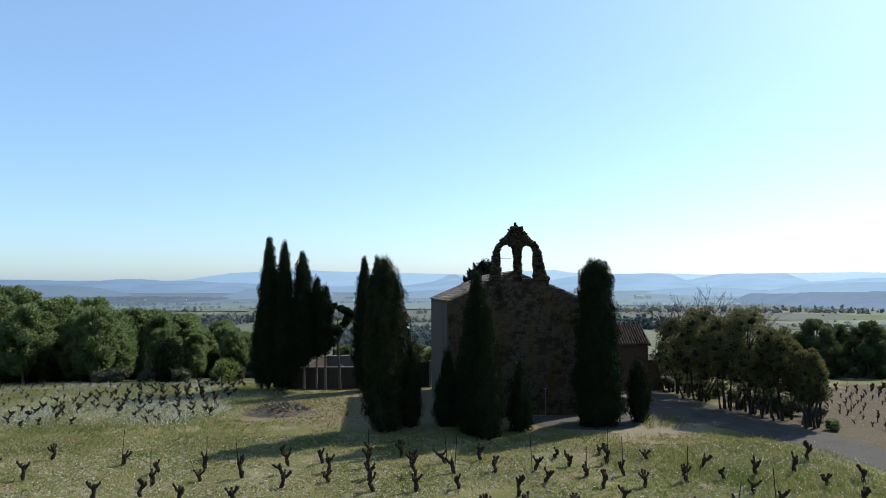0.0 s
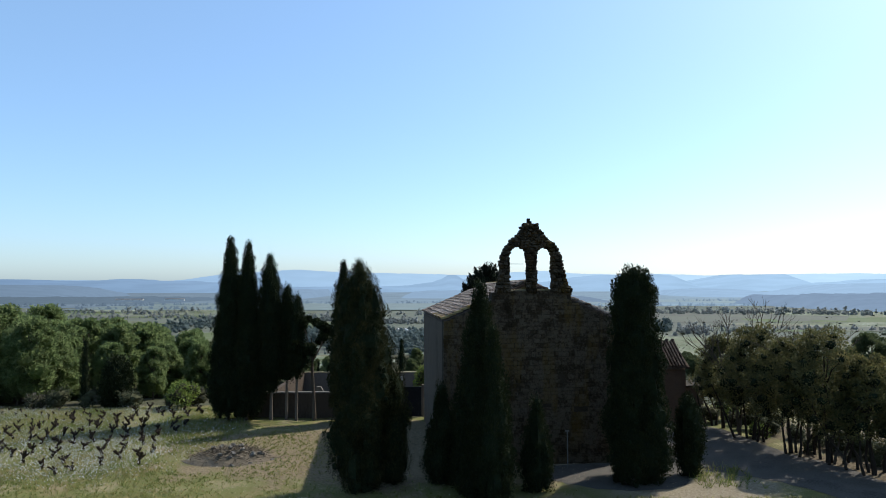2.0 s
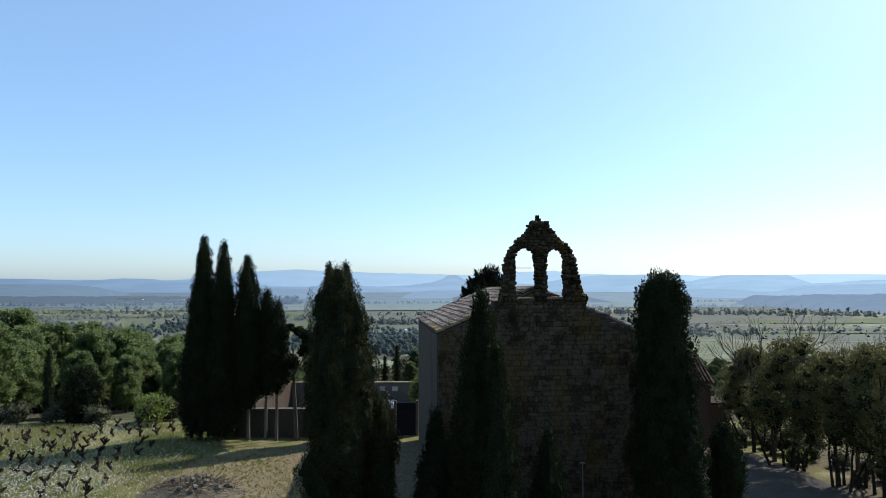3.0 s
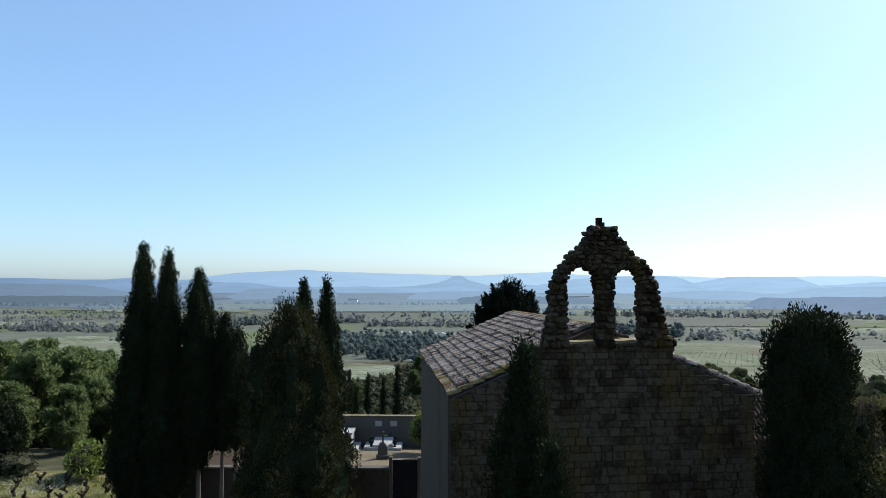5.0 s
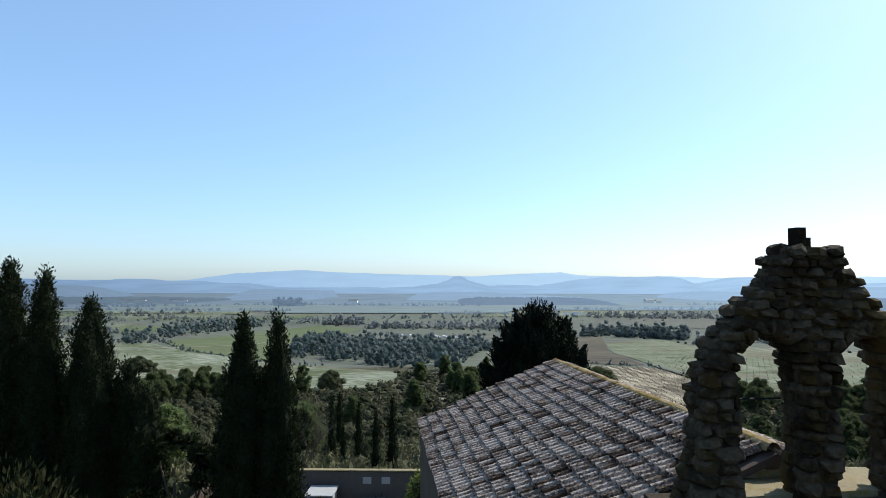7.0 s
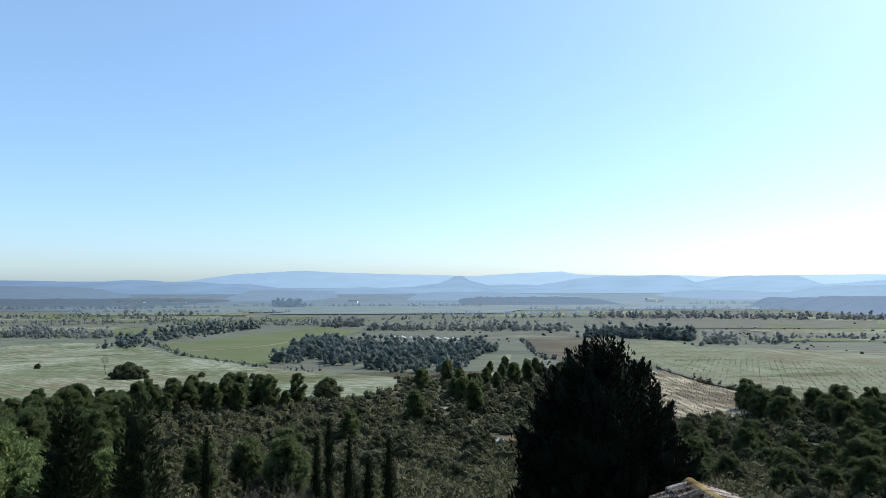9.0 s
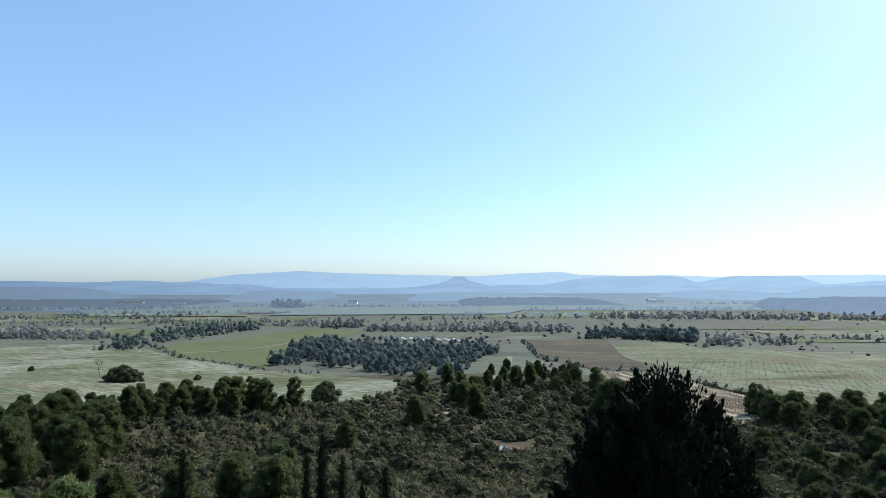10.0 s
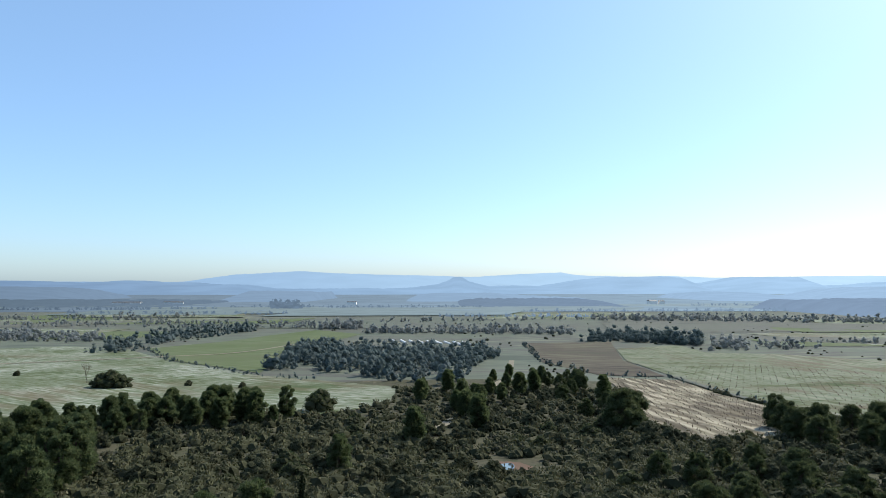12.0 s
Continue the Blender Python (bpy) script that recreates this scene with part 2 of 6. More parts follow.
def worn_patch(mat, centre, radii, colours, scale=1.2):
    """Lets trodden earth show through the grass round a place, with a ragged edge."""
    nodes, links = mat.node_tree.nodes, mat.node_tree.links
    bsdf = nodes["Principled BSDF"]
    before = bsdf.inputs["Base Color"].links[0].from_socket
    geo, mp, dist = nodes.new("ShaderNodeNewGeometry"), nodes.new("ShaderNodeVectorMath"), nodes.new("ShaderNodeVectorMath")
    mp.operation, dist.operation = "MULTIPLY_ADD", "LENGTH"
    mp.inputs[1].default_value = (1 / radii[0], 1 / radii[1], 0)
    mp.inputs[2].default_value = (-centre[0] / radii[0], -centre[1] / radii[1], 0)
    links.new(geo.outputs["Position"], mp.inputs[0])
    links.new(mp.outputs[0], dist.inputs[0])
    rag, fine = nodes.new("ShaderNodeTexNoise"), nodes.new("ShaderNodeTexNoise")
    for tex, s in ((rag, 0.45), (fine, 9.0)):
        tex.inputs["Scale"].default_value, tex.inputs["Detail"].default_value = s, 6
        links.new(geo.outputs["Position"], tex.inputs["Vector"])
    add = nodes.new("ShaderNodeMath")
    add.operation = "MULTIPLY_ADD"
    add.inputs[1].default_value = scale
    links.new(rag.outputs["Fac"], add.inputs[0])
    links.new(dist.outputs["Value"], add.inputs[2])
    edge = nodes.new("ShaderNodeMapRange")
    edge.inputs["From Min"].default_value, edge.inputs["From Max"].default_value = 0.95 + scale / 2, 1.25 + scale / 2
    edge.inputs["To Min"].default_value, edge.inputs["To Max"].default_value = 1, 0
    links.new(add.outputs[0], edge.inputs["Value"])
    earth, mix = nodes.new("ShaderNodeValToRGB"), nodes.new("ShaderNodeMix")
    earth.color_ramp.elements[0].position, earth.color_ramp.elements[0].color = 0.35, (*colours[0], 1)
    earth.color_ramp.elements[1].position, earth.color_ramp.elements[1].color = 0.65, (*colours[1], 1)
    links.new(fine.outputs["Fac"], earth.inputs["Fac"])
    mix.data_type = "RGBA"
    links.new(edge.outputs[0], mix.inputs["Factor"])
    links.new(before, mix.inputs["A"])
    links.new(earth.outputs[0], mix.inputs["B"])
    links.new(mix.outputs["Result"], bsdf.inputs["Base Color"])


worn_patch(GRASS, (-2.5, 45.5), (10.5, 6.5), ((0.085, 0.066, 0.039), (0.19, 0.15, 0.093)), 1.7)
worn_patch(GRASS, (12, 46), (6, 10), ((0.135, 0.11, 0.072), (0.22, 0.185, 0.13)))
worn_patch(GRASS, (33, 42), (13, 13), ((0.055, 0.042, 0.025), (0.11, 0.087, 0.055)))


def lichen_streaks(mat, colour, amount=0.55):
    """Rusty lichen that runs down a wall in long stains."""
    nodes, links = mat.node_tree.nodes, mat.node_tree.links
    bsdf = nodes["Principled BSDF"]
    before = bsdf.inputs["Base Color"].links[0].from_socket
    geo, mp, tex, edge, mix = (nodes.new(k) for k in ("ShaderNodeNewGeometry", "ShaderNodeMapping", "ShaderNodeTexNoise", "ShaderNodeMapRange", "ShaderNodeMix"))
    mp.inputs["Scale"].default_value = (1.3, 1.3, 0.28)
    links.new(geo.outputs["Position"], mp.inputs["Vector"])
    links.new(mp.outputs[0], tex.inputs["Vector"])
    tex.inputs["Scale"].default_value, tex.inputs["Detail"].default_value = 1.0, 7
    edge.inputs["From Min"].default_value, edge.inputs["From Max"].default_value, edge.inputs["To Max"].default_value = 0.52, 0.64, amount
    links.new(tex.outputs["Fac"], edge.inputs["Value"])
    mix.data_type = "RGBA"
    mix.inputs["B"].default_value = (*colour, 1)
    links.new(edge.outputs[0], mix.inputs["Factor"])
    links.new(before, mix.inputs["A"])
    links.new(mix.outputs["Result"], bsdf.inputs["Base Color"])


for m_ in (STONE, STONE_REST, RUBBLE):
    lichen_streaks(m_, (0.085, 0.054, 0.014), 0.55)


def crop_rows(mat, angle, colour, spacing, amount=0.8, patch=0.018, low=0.42, high=0.6):
    """Rows of pale growth at an angle across a field, fading out in patches."""
    nodes, links = mat.node_tree.nodes, mat.node_tree.links
    bsdf = nodes["Principled BSDF"]
    before = bsdf.inputs["Base Color"].links[0].from_socket
    geo, mp, rows, patches = (nodes.new(k) for k in ("ShaderNodeNewGeometry", "ShaderNodeMapping", "ShaderNodeTexNoise", "ShaderNodeTexNoise"))
    mp.vector_type = "TEXTURE"
    mp.inputs["Rotation"].default_value = (0, 0, radians(angle))
    mp.inputs["Scale"].default_value = (spacing * 7, spacing, 1000)
    links.new(geo.outputs["Position"], mp.inputs["Vector"])
    links.new(mp.outputs[0], rows.inputs["Vector"])
    rows.inputs["Scale"].default_value, rows.inputs["Detail"].default_value = 0.7, 3
    links.new(geo.outputs["Position"], patches.inputs["Vector"])
    patches.inputs["Scale"].default_value, patches.inputs["Detail"].default_value = patch, 5
    r1, r2, mul, mix = (nodes.new(k) for k in ("ShaderNodeMapRange", "ShaderNodeMapRange", "ShaderNodeMath", "ShaderNodeMix"))
    r1.inputs["From Min"].default_value, r1.inputs["From Max"].default_value = 0.42, 0.58
    r2.inputs["From Min"].default_value, r2.inputs["From Max"].default_value, r2.inputs["To Max"].default_value = low, high, amount
    links.new(rows.outputs["Fac"], r1.inputs["Value"])
    links.new(patches.outputs["Fac"], r2.inputs["Value"])
    mul.operation = "MULTIPLY"
    links.new(r1.outputs[0], mul.inputs[0])
    links.new(r2.outputs[0], mul.inputs[1])
    mix.data_type = "RGBA"
    mix.inputs["B"].default_value = (*colour, 1)
    links.new(mul.outputs[0], mix.inputs["Factor"])
    links.new(before, mix.inputs["A"])
    links.new(mix.outputs["Result"], bsdf.inputs["Base Color"])


BROAD_FIELD = WHITE_FIELD.copy()
crop_rows(WHITE_FIELD, -30, (0.24, 0.25, 0.2), 1.0, 0.9, 0.03, 0.36, 0.56)
crop_rows(WHITE_FIELD, -30, (0.045, 0.065, 0.018), 1.5, 0.8, 0.025, 0.42, 0.58)
crop_rows(WHITE_FIELD, -34, (0.11, 0.085, 0.055), 6.0, 0.6, 0.012, 0.5, 0.62)
crop_rows(BROAD_FIELD, -85, (0.185, 0.185, 0.135), 2.4, 0.7)
crop_rows(BROAD_FIELD, -85, (0.10, 0.075, 0.05), 4.0, 0.7, 0.02, 0.46, 0.62)
crop_rows(VINE_FIELD, -85, (0.32, 0.285, 0.205), 2.2, 0.85, 0.02, 0.35, 0.5)
crop_rows(VINE_FIELD, -85, (0.05, 0.04, 0.027), 2.4, 0.8, 0.05, 0.35, 0.5)
crop_rows(GREEN_FIELD, -20, (0.12, 0.135, 0.075), 4.0, 0.6)
crop_rows(BROWN_FIELD, -20, (0.11, 0.105, 0.065), 3.5, 0.7, 0.02, 0.4, 0.55)
crop_rows(FALLOW, -15, (0.10, 0.102, 0.074), 5.0, 0.5)


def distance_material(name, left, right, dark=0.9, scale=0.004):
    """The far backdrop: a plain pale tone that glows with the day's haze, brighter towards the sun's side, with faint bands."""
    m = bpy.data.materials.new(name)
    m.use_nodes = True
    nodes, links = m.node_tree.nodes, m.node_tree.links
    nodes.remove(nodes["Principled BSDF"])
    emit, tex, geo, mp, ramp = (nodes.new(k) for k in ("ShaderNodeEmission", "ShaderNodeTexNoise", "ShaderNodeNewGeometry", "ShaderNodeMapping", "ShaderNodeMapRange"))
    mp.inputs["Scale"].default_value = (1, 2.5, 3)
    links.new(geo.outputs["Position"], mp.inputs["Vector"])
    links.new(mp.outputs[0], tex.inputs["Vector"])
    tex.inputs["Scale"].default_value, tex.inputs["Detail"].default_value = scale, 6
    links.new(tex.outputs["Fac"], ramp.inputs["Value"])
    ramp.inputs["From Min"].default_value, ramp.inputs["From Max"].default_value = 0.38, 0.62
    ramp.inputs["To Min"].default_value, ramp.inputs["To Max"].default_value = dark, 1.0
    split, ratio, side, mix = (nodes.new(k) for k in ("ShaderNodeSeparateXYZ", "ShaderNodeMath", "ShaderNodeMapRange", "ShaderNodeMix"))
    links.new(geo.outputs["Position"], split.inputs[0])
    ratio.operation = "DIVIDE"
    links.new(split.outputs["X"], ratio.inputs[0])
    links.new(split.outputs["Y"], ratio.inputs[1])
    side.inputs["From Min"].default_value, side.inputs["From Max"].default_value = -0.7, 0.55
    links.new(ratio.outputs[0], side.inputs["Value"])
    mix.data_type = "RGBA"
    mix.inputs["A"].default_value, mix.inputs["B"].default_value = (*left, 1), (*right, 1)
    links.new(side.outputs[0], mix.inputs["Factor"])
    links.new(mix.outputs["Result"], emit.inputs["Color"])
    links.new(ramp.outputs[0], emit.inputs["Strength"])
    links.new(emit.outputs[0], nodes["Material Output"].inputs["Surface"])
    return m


# ---- building tools ----
class Build:
    """Collects points and faces of one mesh."""

    def __init__(self):
        self.v, self.f = [], []

    def add(self, verts, faces):
        n = len(self.v)
        self.v.extend(tuple(p) for p in verts)
        self.f.extend(tuple(i + n for i in face) for face in faces)

    def box(self, x0, y0, z0, x1, y1, z1):
        self.add([(x0, y0, z0), (x1, y0, z0), (x1, y1, z0), (x0, y1, z0), (x0, y0, z1), (x1, y0, z1), (x1, y1, z1), (x0, y1, z1)],
                 [(3, 2, 1, 0), (4, 5, 6, 7), (0, 1, 5, 4), (1, 2, 6, 5), (2, 3, 7, 6), (3, 0, 4, 7)])

    def tube(self, points, radii, sides=6):
        rings, up = [], Vector((0.13, 0.21, 0.97))
        pts = [Vector(p) for p in points]
        for i, p in enumerate(pts):
            d = (pts[min(i + 1, len(pts) - 1)] - pts[max(i - 1, 0)]).normalized()
            a = d.cross(Vector((1, 0.1, 0)) if abs(d.dot(up)) > 0.9 else up).normalized()
            b = d.cross(a)
            rings.append([p + (a * math.cos(2 * math.pi * k / sides) + b * math.sin(2 * math.pi * k / sides)) * radii[i] for k in range(sides)])
        faces = []
        for i in range(len(pts) - 1):
            for k in range(sides):
                q = (k + 1) % sides
                faces.append((i * sides + k, i * sides + q, (i + 1) * sides + q, (i + 1) * sides + k))
        faces.append(tuple(range((len(pts) - 1) * sides, len(pts) * sides)))
        faces.append(tuple(range(sides - 1, -1, -1)))
        self.add([p for ring in rings for p in ring], faces)

    def leaves(self, at, along, length, width, rng):
        """A bent four-sided leaf or spray at each point, pointing along its direction."""
        n = len(at)
        side = np.cross(along, rng.normal(size=(n, 3)))
        side /= np.linalg.norm(side, axis=1)[:, None] + 1e-9
        l = (length * rng.uniform(0.6, 1.3, n))[:, None]
        w = (width * rng.uniform(0.6, 1.3, n))[:, None]
        verts = np.stack([at - along * l * 0.4, at + side * w * 0.5, at + along * l * 0.6, at - side * w * 0.5], 1).reshape(-1, 3)
        k = len(self.v)
        self.v.extend(map(tuple, verts))
        self.f.extend((k + 4 * i, k + 4 * i + 1, k + 4 * i + 2, k + 4 * i + 3) for i in range(n))

    def blob(self, centre, radius, rng, rough=0.2, squash=1.0):
        """A lumpy low ball for the inside of a clump."""
        phi = (1 + 5 ** 0.5) / 2
        base = np.array([(-1, phi, 0), (1, phi, 0), (-1, -phi, 0), (1, -phi, 0), (0, -1, phi), (0, 1, phi), (0, -1, -phi), (0, 1, -phi), (phi, 0, -1), (phi, 0, 1), (-phi, 0, -1), (-phi, 0, 1)])
        base = base / np.linalg.norm(base[0]) * radius * rng.uniform(1 - rough, 1 + rough, 12)[:, None]
        base[:, 2] *= squash
        self.add(base + np.array(centre), [(0, 11, 5), (0, 5, 1), (0, 1, 7), (0, 7, 10), (0, 10, 11), (1, 5, 9), (5, 11, 4), (11, 10, 2), (10, 7, 6), (7, 1, 8), (3, 9, 4), (3, 4, 2), (3, 2, 6), (3, 6, 8), (3, 8, 9), (4, 9, 5), (2, 4, 11), (6, 2, 10), (8, 6, 7), (9, 8, 1)])

    def mesh(self, name, mat):
        me = bpy.data.meshes.new(name)
        me.from_pydata(self.v, [], self.f)
        me.update()
        me.materials.append(mat)
        return me


def part(name, shape, mat, parent=None, label=""):
    """One mesh object from a Build, a mesh or a bmesh, under a thing or a part."""
    if isinstance(shape, Build):
        shape = shape.mesh(name, mat)
    elif isinstance(shape, bmesh.types.BMesh):
        me = bpy.data.meshes.new(name)
        shape.to_mesh(me)
        shape.free()
        me.materials.append(mat)
        shape = me
    ob = new(name, shape)
    if parent is not None:
        ob.parent = parent
    if label:
        ob["label"] = label
    return ob


def thing(name, m, label, category, group="", kind=""):
    ob = new(name)
    ob.empty_display_size = 0.2
    ob.matrix_basis = m
    return tagged(ob, label, category, group, kind)


def unit(v):
    return v / (np.linalg.norm(v, axis=1)[:, None] + 1e-9)


# ---- the lie of the land ----
LAND = [(-400, -4), (-100, -1.5), (10, -0.3), (30, 0), (49, 0), (54, -0.25), (61, -0.55), (72, -1.8), (85, -4.5), (110, -9.5), (140, -15), (180, -20), (240, -24), (302, -26.5), (400, -29), (600, -33), (1000, -37), (2000, -40), (5000, -42)]
LAND_Y, LAND_Z = np.array([k[0] for k in LAND], float), np.array([k[1] for k in LAND], float)


def land(x, y):
    """Height of the ground: a terrace that falls away behind into the valley."""
    x, y = np.asarray(x, float), np.asarray(y, float)
    soft = sum(np.interp(y + o, LAND_Y, LAND_Z) for o in (-4, -2, 0, 2, 4)) / 5
    swell = np.sin(x * 0.031 + 1.3) * np.sin(y * 0.023 + 0.4) * 1.2 * np.clip((y - 75) / 60, 0, 1) * np.clip((420 - y) / 120, 0, 1)
    dips = (np.sin(x * 0.9 + y * 0.35) + np.sin(x * 0.4 - y * 0.77)) * 0.025
    drop = -np.clip((np.abs(x) - 28) / 40, 0, 1) * np.clip((y - 58) / 25, 0, 1) * np.clip((160 - y) / 40, 0, 1) * 2.0
    return soft + swell + dips + drop


def ground_z(x, y):
    return float(land(x, y))


def axis(stops):
    out = [stops[0][0]]
    for (a, step), (b, _) in zip(stops, stops[1:]):
        out.extend(np.arange(a + step, b + step * 0.01, step))
    return np.array(sorted(set(np.round(out, 3))))


xs = axis([(-3600, 200), (-800, 40), (-200, 8), (-60, 1.0), (60, 8), (200, 40), (800, 200), (3600, 0)])
ys = axis([(-400, 40), (-40, 8), (16, 1.0), (80, 4), (320, 10), (600, 40), (1200, 100), (1800, 0)])
gx, gy = np.meshgrid(xs, ys)
gz = land(gx, gy)
nx, ny = len(xs), len(ys)
ids = np.arange(nx * ny).reshape(ny, nx)
quads = np.stack([ids[:-1, :-1], ids[:-1, 1:], ids[1:, 1:], ids[1:, :-1]], -1).reshape(-1, 4)
me = bpy.data.meshes.new("ground")
me.from_pydata(np.stack([gx, gy, gz], -1).reshape(-1, 3).tolist(), [], quads.tolist())
me.materials.append(GRASS), me.materials.append(VALLEY), me.materials.append(PLAIN)
centre_y = gy.reshape(-1)[quads].mean(1)
centre_x = gx.reshape(-1)[quads].mean(1)
me.polygons.foreach_set("material_index", ((centre_y > 62) | (np.abs(centre_x) > 60)).astype(np.int32) + (centre_y > 330))
me.polygons.foreach_set("use_smooth", np.ones(len(quads), bool))
me.update()
ground = tagged(new("ground", me), "grassy hilltop terrace falling away to a scrub-covered valley", "ground", kind="structure")


def draped(name, outline, mat, label, step=4.0, lift=0.03, category="ground"):
    """A patch with the given outline, laid over the land."""
    bm = bmesh.new()
    bm.faces.new([bm.verts.new((x, y, 0)) for x, y in outline])
    for k in (0, 1):
        lo, hi = min(p[k] for p in outline), max(p[k] for p in outline)
        n = np.array((1.0, 0, 0)) if k == 0 else np.array((0, 1.0, 0))
        for c in np.arange(lo + step, hi, step):
            bmesh.ops.bisect_plane(bm, geom=bm.verts[:] + bm.edges[:] + bm.faces[:], plane_co=n * c, plane_no=n)
    for v in bm.verts:
        v.co.z = ground_z(v.co.x, v.co.y) + lift
    bmesh.ops.recalc_face_normals(bm, faces=bm.faces)
    for f in bm.faces:
        f.smooth = True
        if f.normal.z < 0:
            f.normal_flip()
    return tagged(part(name, bm, mat), label, category, kind="structure")


def ribbon(line, width, wobble=0.0, seed=0):
    """Outline of a strip along a line of points."""
    rng = random.Random(seed)
    left, right = [], []
    for i, (x, y) in enumerate(line):
        a, b = line[max(i - 1, 0)], line[min(i + 1, len(line) - 1)]
        dx, dy = b[0] - a[0], b[1] - a[1]
        s = math.hypot(dx, dy)
        w = width / 2 * (1 + rng.uniform(-wobble, wobble))
        left.append((x - dy / s * w, y + dx / s * w))
        right.append((x + dy / s * w, y - dx / s * w))
    return left + right[::-1]


def smooth_line(points, n=6, jitter=0.0, seed=1, closed=False):
    """A rounded run through the points."""
    rng = random.Random(seed)
    P, out = list(points), []
    m = len(P)
    for i in range(m if closed else m - 1):
        p0, p1, p2, p3 = (P[(i + k) % m] if closed else P[min(max(i + k, 0), m - 1)] for k in (-1, 0, 1, 2))
        for j in range(n):
            t = j / n
            q = [0.5 * (2 * b + (c - a) * t + (2 * a - 5 * b + 4 * c - d) * t * t + (3 * b - a - 3 * c + d) * t ** 3) for a, b, c, d in zip(p0, p1, p2, p3)]
            out.append((q[0] + rng.uniform(-jitter, jitter), q[1] + rng.uniform(-jitter, jitter)))
    if not closed:
        out.append(tuple(P[-1]))
    return out


# yard, road and tracks on the terrace
draped("road", smooth_line([(5.8, 41.3), (6.4, 39.0), (9.0, 38.0), (11.5, 38.6), (13.6, 40.6), (16.0, 39.4), (18.4, 36.4), (19.9, 33), (20.8, 28), (20.8, 14), (20.6, -40), (23.8, -40), (24.0, 14), (23.6, 30), (22.6, 36), (21.0, 40.3), (19.6, 44.2), (18.2, 51), (16, 52), (13.5, 48), (11, 43.5)], 6, 0.22, closed=True), ROAD, "pale grey gravel track past the chapel", 1.0, 0.02)

# fields of the valley
draped("field_1", [(-319, 505), (-283, 525), (-221, 494), (-160, 418), (-96, 358), (-59, 336), (-25, 309), (-21, 300), (-21, 268), (-37, 246), (-84, 240), (-123, 225), (-240, 260)], WHITE_FIELD, "vineyard field whitened by flowering weeds", 12, 0.25)
draped("field_2", [(-160, 421), (-92, 362), (-95, 388), (-113, 485), (-101, 557), (-85, 666), (-142, 727), (-171, 644), (-184, 577), (-214, 504)], GREEN_FIELD, "smooth green meadow field", 14, 0.25)
draped("field_3", [(114, 501), (168, 531), (164, 470), (205, 458), (242, 416), (270, 387), (190, 190), (108, 218), (104, 260), (103, 285), (101, 344), (98, 417)], BROAD_FIELD, "broad vineyard field pale with blossom", 12, 0.25)
draped("field_4", [(68, 344), (99, 338), (100, 279), (101, 253), (80, 205), (54, 205), (53, 231), (63, 289)], VINE_FIELD, "bare-soiled vineyard plot with rows of stumps", 8, 0.25)
draped("field_5", [(56, 555), (127, 567), (97, 420), (97, 351), (89, 349), (68, 353), (50, 411)], BROWN_FIELD, "brown fallow field", 14, 0.25)
draped("field_6", [(-702, 1094), (-607, 1175), (-493, 982), (-547, 886)], GREEN_FIELD, "pale green far field", 40, 0.5)
draped("field_8", [(211, 964), (520, 824), (442, 708), (203, 870)], FALLOW, "pale dun far field", 40, 0.5)
draped("field_9", [(269, 632), (420, 590), (370, 520), (250, 572)], FALLOW, "pale dun far field", 30, 0.5)
draped("path", ribbon(smooth_line([(-330, 360), (-230, 410), (-172, 445), (-144, 464), (-129, 498), (-120, 545)], 4), 3.5), PATHDIRT, "pale earth path across the valley fields", 10, 0.45)
draped("valley_path", ribbon(smooth_line([(-14, 205), (-6, 222), (0, 240), (8, 262), (14, 300), (24, 340), (34, 420)], 4), 3.0), PATHDIRT, "earth path winding through the scrub", 6, 0.3)
draped("field_track", ribbon([(101, 349), (103.5, 300), (104, 262), (110, 220), (130, 190)], 3.2), FALLOW, "grassy track between two vineyard plots", 8, 0.4)
draped("pond_bank", smooth_line([(5.5, 177.5), (9.5, 175), (13.5, 178), (14.5, 184), (11, 188), (7, 186)], 4, 0.5, closed=True), REDSOIL, "bare reddish soil round a pond", 3, 0.15)
draped("pond", smooth_line([(7.6, 179.5), (9.5, 178), (11.2, 181), (11, 185), (8.6, 184)], 4, closed=True), WATER, "small still pond reflecting the sky", 2, 0.35, "water")

# ---- far distance: plain and hills in haze ----
def band(name, rows, mat, label, jag=0.0012):
    """A backdrop ridge: rows of (bearing as sideways over ahead, rise over ahead) at one distance, standing on the plain."""
    dist, prof = rows
    rng = random.Random(int(dist))
    out, n = [], 420
    xs_, zs_ = [p[0] for p in prof], [p[1] for p in prof]
    for i in range(n + 1):
        a = -1.05 + 2.1 * i / n
        rise = float(np.interp(a, xs_, zs_)) + (rng.random() - 0.5) * jag + noise.noise((a * 25, dist * 0.01, 0)) * 0.0012
        out.append((a * dist, dist + 120 * noise.noise((a * 3, 5, 0)), 11 + rise * dist))
    b = Build()
    verts = [(x, y + 250, z) for x, y, z in out] + [(x, y, z) for x, y, z in out] + [(x, y - 350, -41.0) for x, y, z in out]
    m = n + 1
    b.add(verts, [(k * m + i, k * m + i + 1, (k + 1) * m + i + 1, (k + 1) * m + i) for k in (0, 1) for i in range(n)])
    ob = part(name, b, mat)
    return tagged(ob, label, "hills", kind="structure")


